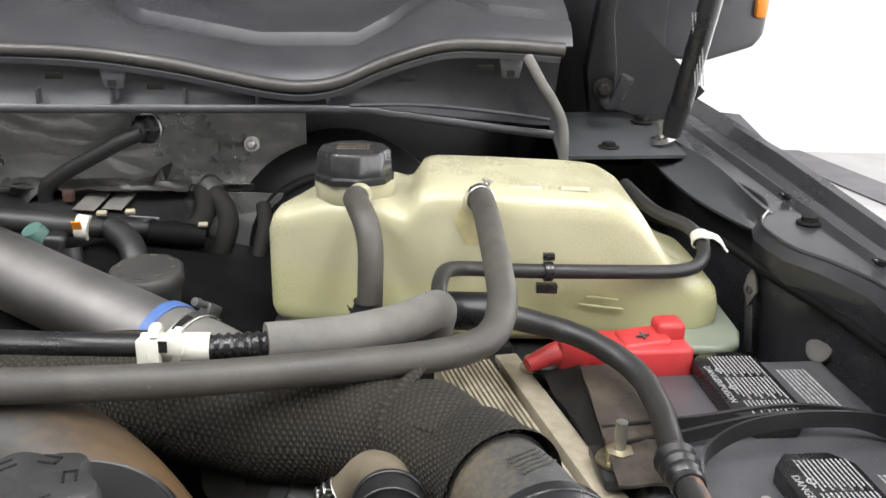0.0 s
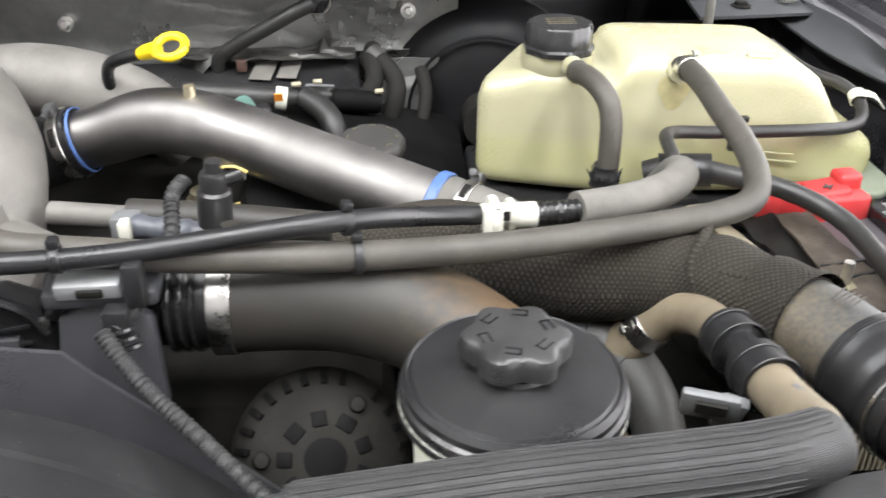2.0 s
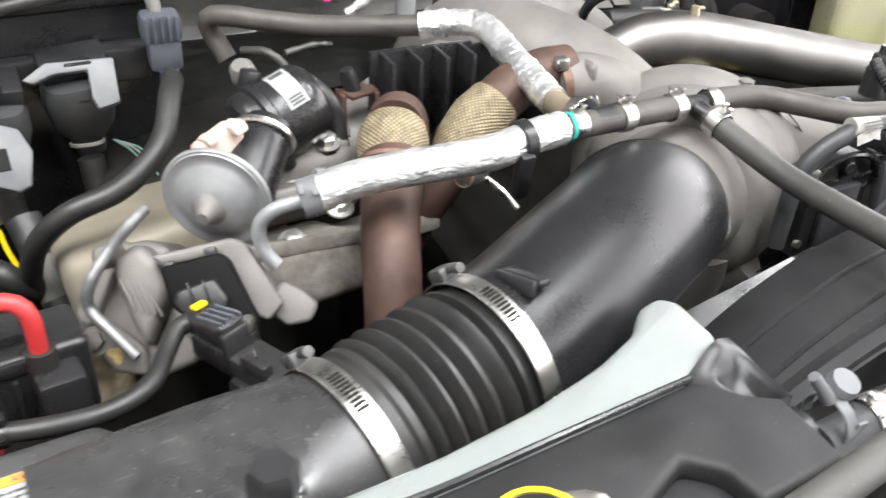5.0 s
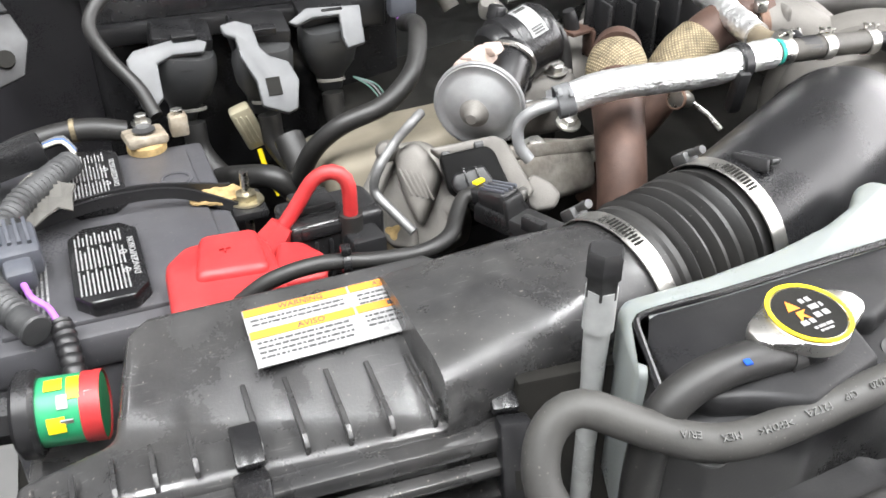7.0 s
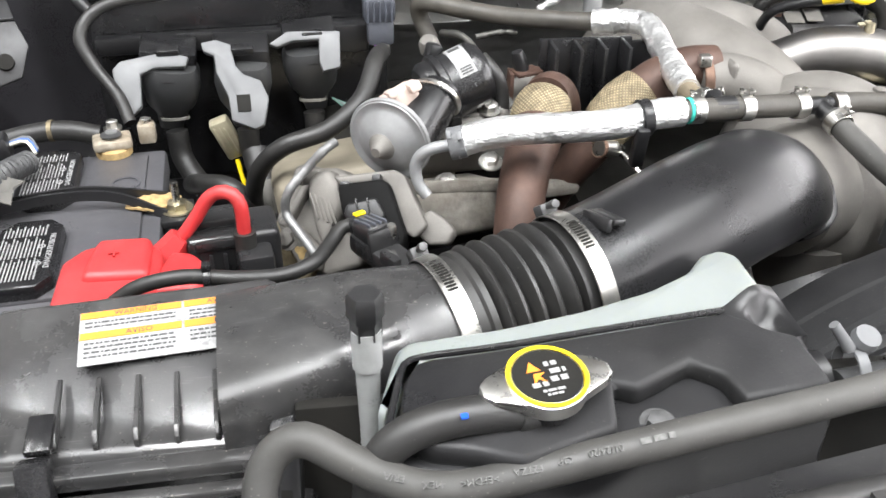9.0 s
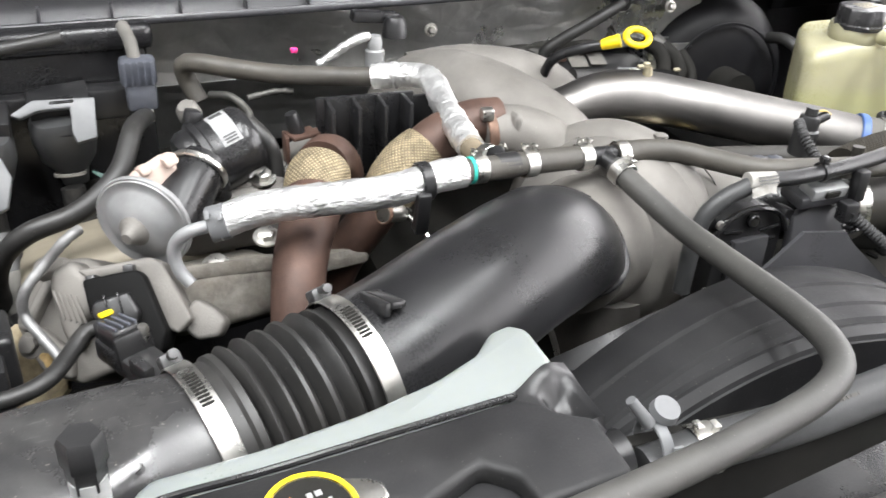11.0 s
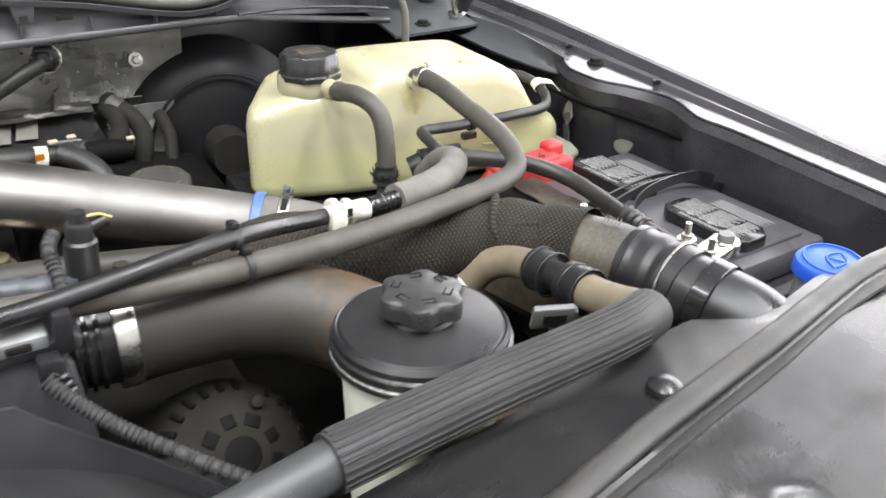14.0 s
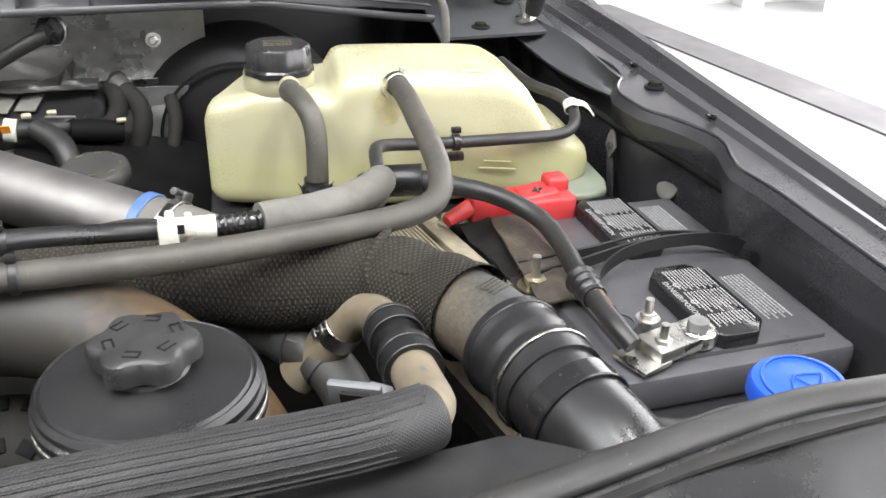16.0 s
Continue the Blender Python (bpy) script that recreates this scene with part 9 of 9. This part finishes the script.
part("sheath", tube([(-0.484, 0.751, 1.353), (-0.505, 0.765, 1.345), (-0.528, 0.785, 1.330), (-0.535, 0.80, 1.305), (-0.53, 0.81, 1.27)], 0.0062, seg=12), M_PLASTIC, dipstick)

fw_hose = thing("firewall_hose", (-0.4, 0.97, 1.3), "dark hose with a ribbed plug on the firewall shield", "hose", move=(0.011, 0.006, -0.006))
part("plug", lathe([(0, 0.018), (0.008, 0.018), (0.010, 0.012), (0.0155, 0.010), (0.0165, 0.004), (0.0165, -0.004), (0.012, -0.008), (0, -0.008)], axis_pose((-0.338, 0.972, 1.349), (-0.25, -0.9, 0.1)), seg=24, wobble=lambda a: 1 + 0.06 * math.cos(6 * a)), M_PLASTIC_GLOSS, fw_hose)
part("plug_ring", ring((-0.3385, 0.970, 1.349), (-0.25, -0.9, 0.1), 0.0165, 0.003, 0.0015), M_ZINC, fw_hose)
part("hose", tube([(-0.342, 0.960, 1.347), (-0.365, 0.955, 1.337), (-0.40, 0.955, 1.318), (-0.435, 0.960, 1.298), (-0.457, 0.965, 1.280), (-0.46, 0.97, 1.255)], 0.0088, seg=16), M_RUBBER, fw_hose)

oil_cap = thing("oil_filler", (-0.262, 0.742, 1.2), "dark dusty round oil filler cap with yellow print", "oil cap")
part("cap", lathe([(0, 0.012), (0.020, 0.0125), (0.030, 0.011), (0.0325, 0.008), (0.0325, -0.002), (0.029, -0.008), (0.027, -0.022), (0, -0.022)], pose(-0.262, 0.742, 1.256, 6, 0, 0), seg=48, wobble=lambda a: 1 + 0.02 * math.cos(10 * a)), M_HOSE_OLIVE, oil_cap)
for k in range(8):
    a = k * math.tau / 8
    part("print_mark", box(0.007, 0.0018, 0.0004, 0, pose(-0.262 + 0.024 * math.cos(a), 0.742 + 0.024 * math.sin(a), 1.2683 - 0.1 * 0.024 * math.sin(a) * -1, 0, 0, math.degrees(a) + 90)), M_BRASS, oil_cap, smooth=False)
part("neck", lathe([(0, 0), (0.024, 0), (0.026, -0.06), (0, -0.06)], pose(-0.262, 0.742, 1.238)), M_DARK, oil_cap)

rail = thing("coolant_crossover", (-0.38, 0.85, 1.2), "dark coolant pipe with tagged hoses behind the charge pipe", "pipe", move=(0.006, 0.008, -0.009))
part("pipe", tube([(-0.47, 0.835, 1.288), (-0.42, 0.842, 1.282), (-0.37, 0.855, 1.274), (-0.335, 0.885, 1.264), (-0.316, 0.900, 1.258)], 0.0115, seg=18), M_RUBBER, rail)
part("pipe_end", lathe([(0, 0.003), (0.013, 0.003), (0.0135, 0), (0, 0)], axis_pose((-0.318, 0.896, 1.259), (0.6, -0.5, -0.2)), seg=24), M_RUBBER, rail)
part("paper_tag", tube([(-0.374, 0.849, 1.276), (-0.362, 0.850, 1.274)], 0.0128, seg=16), M_WHITE_CONN, rail, "white paper tag with an orange mark")
part("orange_mark", box(0.009, 0.002, 0.009, 0, pose(-0.369, 0.836, 1.281, 20, 0, 8)), M_ORANGE, rail, smooth=False)
part("side_branch", tube([(-0.345, 0.865, 1.270), (-0.322, 0.845, 1.262), (-0.310, 0.825, 1.248), (-0.305, 0.81, 1.21)], 0.013, seg=18), M_RUBBER, rail)
part("valve_body", box(0.045, 0.026, 0.026, 0.007, pose(-0.400, 0.828, 1.264, 0, 6, 14), 3), M_PLASTIC, rail)
part("green_port", lathe([(0, 0.016), (0.010, 0.016), (0.012, 0.010), (0.012, 0), (0, 0)], axis_pose((-0.402, 0.826, 1.268), (-0.3, -0.4, 0.9)), seg=20), M_TEAL_DULL, rail, "dull green valve port")
part("lower_port", tube([(-0.372, 0.822, 1.262), (-0.368, 0.815, 1.235), (-0.366, 0.81, 1.19)], 0.012, seg=16), M_PLASTIC, rail)
part("black_valve", tube([(-0.318, 0.893, 1.257), (-0.285, 0.905, 1.250), (-0.262, 0.91, 1.246)], [0.0125, 0.014, 0.012], seg=18), M_SHADED_BLACK, rail)
for k in range(3):
    part("white_clip", box(0.010, 0.006, 0.004, 0.001, pose((-0.352, -0.330, -0.262)[k], (0.86, 0.88, 0.905)[k], (1.287, 1.283, 1.262)[k], 20, 0, 10)), M_OLD_NYLON, rail)
drop = thing("firewall_drop_hose", (-0.25, 0.93, 1.15), "dark rubber hoses dropping from the firewall behind the oil filler", "hose")
part("hose", tube([(-0.2635, 0.985, 1.2800), (-0.2612, 0.970, 1.2769), (-0.2451, 0.955, 1.2662), (-0.2365, 0.945, 1.2532), (-0.2366, 0.935, 1.2355), (-0.2475, 0.925, 1.2045), (-0.2557, 0.915, 1.168), (-0.2609, 0.905, 1.136)], 0.0115, seg=20), M_DARK, drop)
part("foil_collar", tube([(-0.2640, 0.975, 1.2795), (-0.2540, 0.963, 1.2725)], 0.0128, seg=20, step=0.002, shape=lambda u, s: 1 + 0.06 * noise.noise((s * 300, 2, 1))), M_FOIL_DULL, drop, "dull foil collar")
part("hose", tube([(-0.205, 0.985, 1.255), (-0.200, 0.960, 1.235), (-0.205, 0.940, 1.205), (-0.215, 0.92, 1.16)], 0.0085, seg=16), M_DARK, drop)
part("elbow", tube([(-0.285, 0.916, 1.2425), (-0.270, 0.927, 1.2440), (-0.2615, 0.942, 1.2560), (-0.2635, 0.956, 1.2700), (-0.270, 0.975, 1.2740)], 0.0110, seg=18), M_DARK, drop)
part_cover = thing("injector_cover", (-0.42, 0.97, 1.2), "black engine cover panel with pale label patches", "cover")
part("panel", box(0.30, 0.14, 0.03, 0.008, pose(-0.43, 0.975, 1.2445, 14, 0, TURN_DEG)), M_PLASTIC, part_cover)
for x, y, z, w, d in ((-0.394, 0.965, 1.2615, 0.026, 0.040), (-0.363, 0.967, 1.2625, 0.024, 0.040), (-0.3265, 0.925, 1.2525, 0.034, 0.018)):
    part("label_patch", box(w, d, 0.001, 0, pose(x, y, z, 14, 0, TURN_DEG - 14)), M_FOAM if d > 0.03 else M_GREY_PLASTIC, part_cover, "pale grey label patch", smooth=False)
part("red_clip", box(0.012, 0.010, 0.014, 0.002, pose(-0.419, 0.965, 1.268)), M_RUST, part_cover, "rust-red clip")
crumple = thing("foil_scrap", (-0.30, 1.0, 1.25), "crumpled shiny foil flap under the heat shield", "foil")
part("flap", thick(sheet([[(-0.50 + 0.215 * u, 0.990 + 0.012 * noise.noise((u * 6, v * 3, 3)) - 0.022 * v, 1.281 - 0.007 * v + 0.005 * noise.noise((u * 7, v * 4, 8))) for u in [i / 40 for i in range(41)]] for v in [j / 6 for j in range(7)]]), 0.001), M_FOIL_DULL, crumple)

# rails and plugs in the valley under the hoses
valley = thing("fuel_rail", (-0.42, 0.56, 1.2), "tan and grey fuel rail with plastic fittings under the hoses", "rail")
part("rail", tube([(-0.52, 0.585, 1.270), (-0.47, 0.58, 1.268), (-0.42, 0.575, 1.266)], 0.010, seg=16), M_CAST, valley)
part("tan_pipe", tube([(-0.455, 0.575, 1.272), (-0.40, 0.572, 1.270), (-0.34, 0.566, 1.267), (-0.27, 0.555, 1.264), (-0.20, 0.545, 1.262)], 0.0135, seg=18), M_BROWN, valley)
part("fitting", box(0.022, 0.020, 0.022, 0.004, pose(-0.448, 0.545, 1.278)), M_GREY_PLASTIC, valley)
part("fitting", tube([(-0.44, 0.535, 1.283), (-0.40, 0.530, 1.280), (-0.375, 0.528, 1.279)], 0.009, seg=14, step=0.002, shape=lambda u, s: 1 + 0.15 * (math.sin(s * 350) > 0)), M_CONN_GREY, valley)
part("clip", box(0.008, 0.012, 0.018, 0.002, pose(-0.442, 0.520, 1.287)), M_WHITE_CONN, valley)
part("sender", lathe([(0, 0.020), (0.009, 0.020), (0.010, 0.012), (0.014, 0.010), (0.014, 0), (0, 0)], axis_pose((-0.425, 0.70, 1.215), (0, -0.2, 1)), seg=16), M_BRASS, valley)
part("sender_ring", ring((-0.425, 0.699, 1.222), (0, -0.2, 1), 0.011, 0.004, 0.003), M_ZINC, valley)
part("yellow_plug", lathe([(0, 0.010), (0.009, 0.010), (0.011, 0.004), (0.011, 0), (0, 0)], axis_pose((-0.385, 0.68, 1.215), (0, -0.3, 1)), seg=16), M_YELLOW_DULL, valley)
part("lower_block", box(0.20, 0.10, 0.05, 0.01, pose(-0.40, 0.62, 1.195)), M_ALTER, valley)
part("grey_plug", box(0.030, 0.022, 0.024, 0.003, pose(-0.41, 0.615, 1.232)), M_CONN_GREY, valley)

red_plug = thing("red_plug", (-0.678, 0.446, 1.15), "small red plug on a thin rod below the intake elbow", "plug")
part("head", box(0.016, 0.012, 0.012, 0.003, pose(-0.677, 0.446, 1.196)), M_PINK, red_plug)
part("rod", tube([(-0.676, 0.444, 1.192), (-0.670, 0.430, 1.165), (-0.665, 0.42, 1.13)], 0.003, seg=8), M_ZINC, red_plug)

washer = thing("washer_bottle", (0.232, 0.296, 1.1), "white washer bottle neck with a bright blue flip cap", "washer bottle", move=(-0.006, -0.004, 0.004))
WM = pose(0.236, 0.299, 1.250, 2, -3, 30)
cap = part("cap", lathe([(0, 0.010), (0.026, 0.010), (0.0305, 0.0085), (0.0325, 0.005), (0.0325, -0.004), (0.030, -0.006), (0, -0.006)], WM, seg=48, wobble=lambda a: 1 + 0.03 * math.cos(3 * a)), M_BLUE, washer, "bright blue flip cap")
part("cap_rim", ring(WM @ Vector((0, 0, 0.010)), WM.to_3x3() @ Vector((0, 0, 1)), 0.0245, 0.003, 0.002), M_BLUE, cap)
part("symbol", joined(tube([WM @ Vector((-0.016, -0.004, 0.0105)), WM @ Vector((0, 0.006, 0.0108)), WM @ Vector((0.016, -0.004, 0.0105))], 0.0010, seg=6), tube([WM @ Vector((-0.014, -0.006, 0.0105)), WM @ Vector((0, -0.012, 0.0105)), WM @ Vector((0.014, -0.006, 0.0105))], 0.0010, seg=6), tube([WM @ Vector((0, -0.010, 0.0105)), WM @ Vector((0, 0.004, 0.0105))], 0.0010, seg=6)), M_BLUE, cap, smooth=False)
part("hinge_tab", box(0.026, 0.012, 0.012, 0.003, WM @ pose(-0.034, -0.004, -0.008, 0, 0, 10)), M_BLUE, cap)
part("neck", lathe([(0, 0), (0.027, 0), (0.029, -0.02), (0.030, -0.11), (0, -0.11)], pose(0.236, 0.299, 1.245), seg=32), M_WHITE_TANK, washer)
part("bottle", box(0.12, 0.09, 0.12, 0.02, pose(0.215, 0.295, 1.10), 3), M_WHITE_TANK, washer)
harness_f = hose("front_harness", [(0.10, 0.345, 1.190), (0.14, 0.335, 1.205), (0.18, 0.335, 1.198), (0.25, 0.345, 1.20), (0.31, 0.34, 1.21)], 0.010, M_RUBBER, "black taped loom below the battery edge", "wiring")
part("torn_sleeve", tube([(0.115, 0.342, 1.197), (0.15, 0.334, 1.205)], 0.0125, seg=16, step=0.003, shape=lambda u, s: 1 + 0.12 * noise.noise((s * 260, 3, 3))), M_BRAID, harness_f, "frayed mustard sleeve")
tray = thing("battery_tray", (0.235, 0.52, 0.75), "black battery tray and stand", "battery tray")
part("stand", box(0.24, 0.34, 0.30, 0.01, pose(0.235, 0.522, 0.885, 0, 0, TURN_DEG)), M_DARK, tray)
tray_l = thing("battery_tray", (-1.362, 0.555, 0.75), "black battery tray and stand", "battery tray", move=(0.024, -0.035, 0.003))
part("stand", box(0.24, 0.34, 0.30, 0.01, pose(-1.362, 0.555, 0.885, 0, 0, TURN_DEG)), M_DARK, tray_l)
wing = thing("battery_cover_flap", (0.125, 0.58, 1.2), "torn black felt flap along the battery's edge", "cover")
part("flap", thick(sheet([[(0.112 + 0.030 * u - 0.03 * v, 0.655 - 0.135 * u + 0.0 * v, 1.224 - 0.010 * v + 0.006 * noise.noise((u * 6, v * 4, 5))) for v in (0, 0.4, 0.8, 1.0)] for u in [i / 14 for i in range(15)]]), 0.004), M_DARK, wing)
lower_hose = thing("lower_radiator_hose", (-0.08, 0.49, 1.15), "olive dusted wide hose with bands below the coolant elbow", "hose")
LHP = [Vector(p) for p in ((-0.150, 0.530, 1.196), (-0.120, 0.518, 1.204), (-0.092, 0.500, 1.202), (-0.066, 0.476, 1.192), (-0.048, 0.445, 1.170), (-0.042, 0.415, 1.13))]
part("tube", tube(LHP, 0.0205, seg=28), M_HOSE_OLIVE, lower_hose)
for k in (1, 2, 3):
    part("band", ring(LHP[k], LHP[k + 1] - LHP[k - 1], 0.0205, 0.012, 0.0016), M_HOSE_OLIVE if k != 2 else M_HOSE_GREY, lower_hose)
for k in range(3):
    part("print_bar", box(0.010, 0.0016, 0.0006, 0, axis_pose(LHP[2].lerp(LHP[3], 0.5) + Vector((-0.012 + 0.0035 * k, -0.010, 0.0165 - 0.002 * k)), (-0.4, -0.5, 0.77))), M_HOSE_PRINT, lower_hose, smooth=False)
quick = thing("hose_retainer", (-0.03, 0.33, 1.22), "grey plastic hose retainer clip", "clip", move=(-0.013, -0.020, 0.034))
part("frame", joined(box(0.034, 0.006, 0.024, 0.002, pose(-0.045, 0.345, 1.235, 20, 0, -20)), box(0.016, 0.008, 0.030, 0.002, pose(-0.030, 0.35, 1.225, 20, 10, -20))), M_GREY_PLASTIC, quick)
part("window", box(0.018, 0.003, 0.010, 0, pose(-0.046, 0.3405, 1.236, 20, 0, -20)), M_DARK, quick)
vlines = thing("harness_tie_block", (-0.42, 0.39, 1.28), "black tied harness clip by the intake throat", "clip")
part("block", joined(box(0.016, 0.014, 0.020, 0.003, pose(-0.412, 0.388, 1.296)), box(0.012, 0.012, 0.030, 0.002, pose(-0.40, 0.395, 1.318))), M_PLASTIC, vlines)
for k in range(3):
    part("tie", ring((-0.410 + 0.002 * k, 0.384, 1.290 - 0.006 * k), (0.3, -0.4, -0.8), 0.0068, 0.003, 0.0014), M_PLASTIC_GLOSS, vlines)

# print along the bypass hose, and a clear mark on the overflow hose
for word, q, lean in (("01/24/20", (-0.931, 0.0963, 1.3055), 186), ("CIP", (-0.9534, 0.0940, 1.3030), 186), ("F2TZA", (-0.9737, 0.0918, 1.3005), 185), (">EPDM<", (-1.000, 0.0895, 1.2982), 183), ("MEX", (-1.0247, 0.0905, 1.2975), 178), ("ER/A", (-1.0445, 0.0960, 1.2995), 165)):
    writing(word, 0.0056, axis_pose(Vector(q) + Vector((0, -0.0058, 0.0088)), (0, -0.52, 0.854)) @ pose(0, 0, 0, 0, 0, lean), M_HOSE_PRINT, drain_hose, 0.0006)
bars([(-0.010, 0.010, 0.0, 0.0034)], axis_pose((-0.901, 0.0942, 1.3165), (0, -0.52, 0.854)) @ pose(0, 0, 0, 0, 0, 7), M_HOSE_PRINT, drain_hose, 0.0005, seed=44)
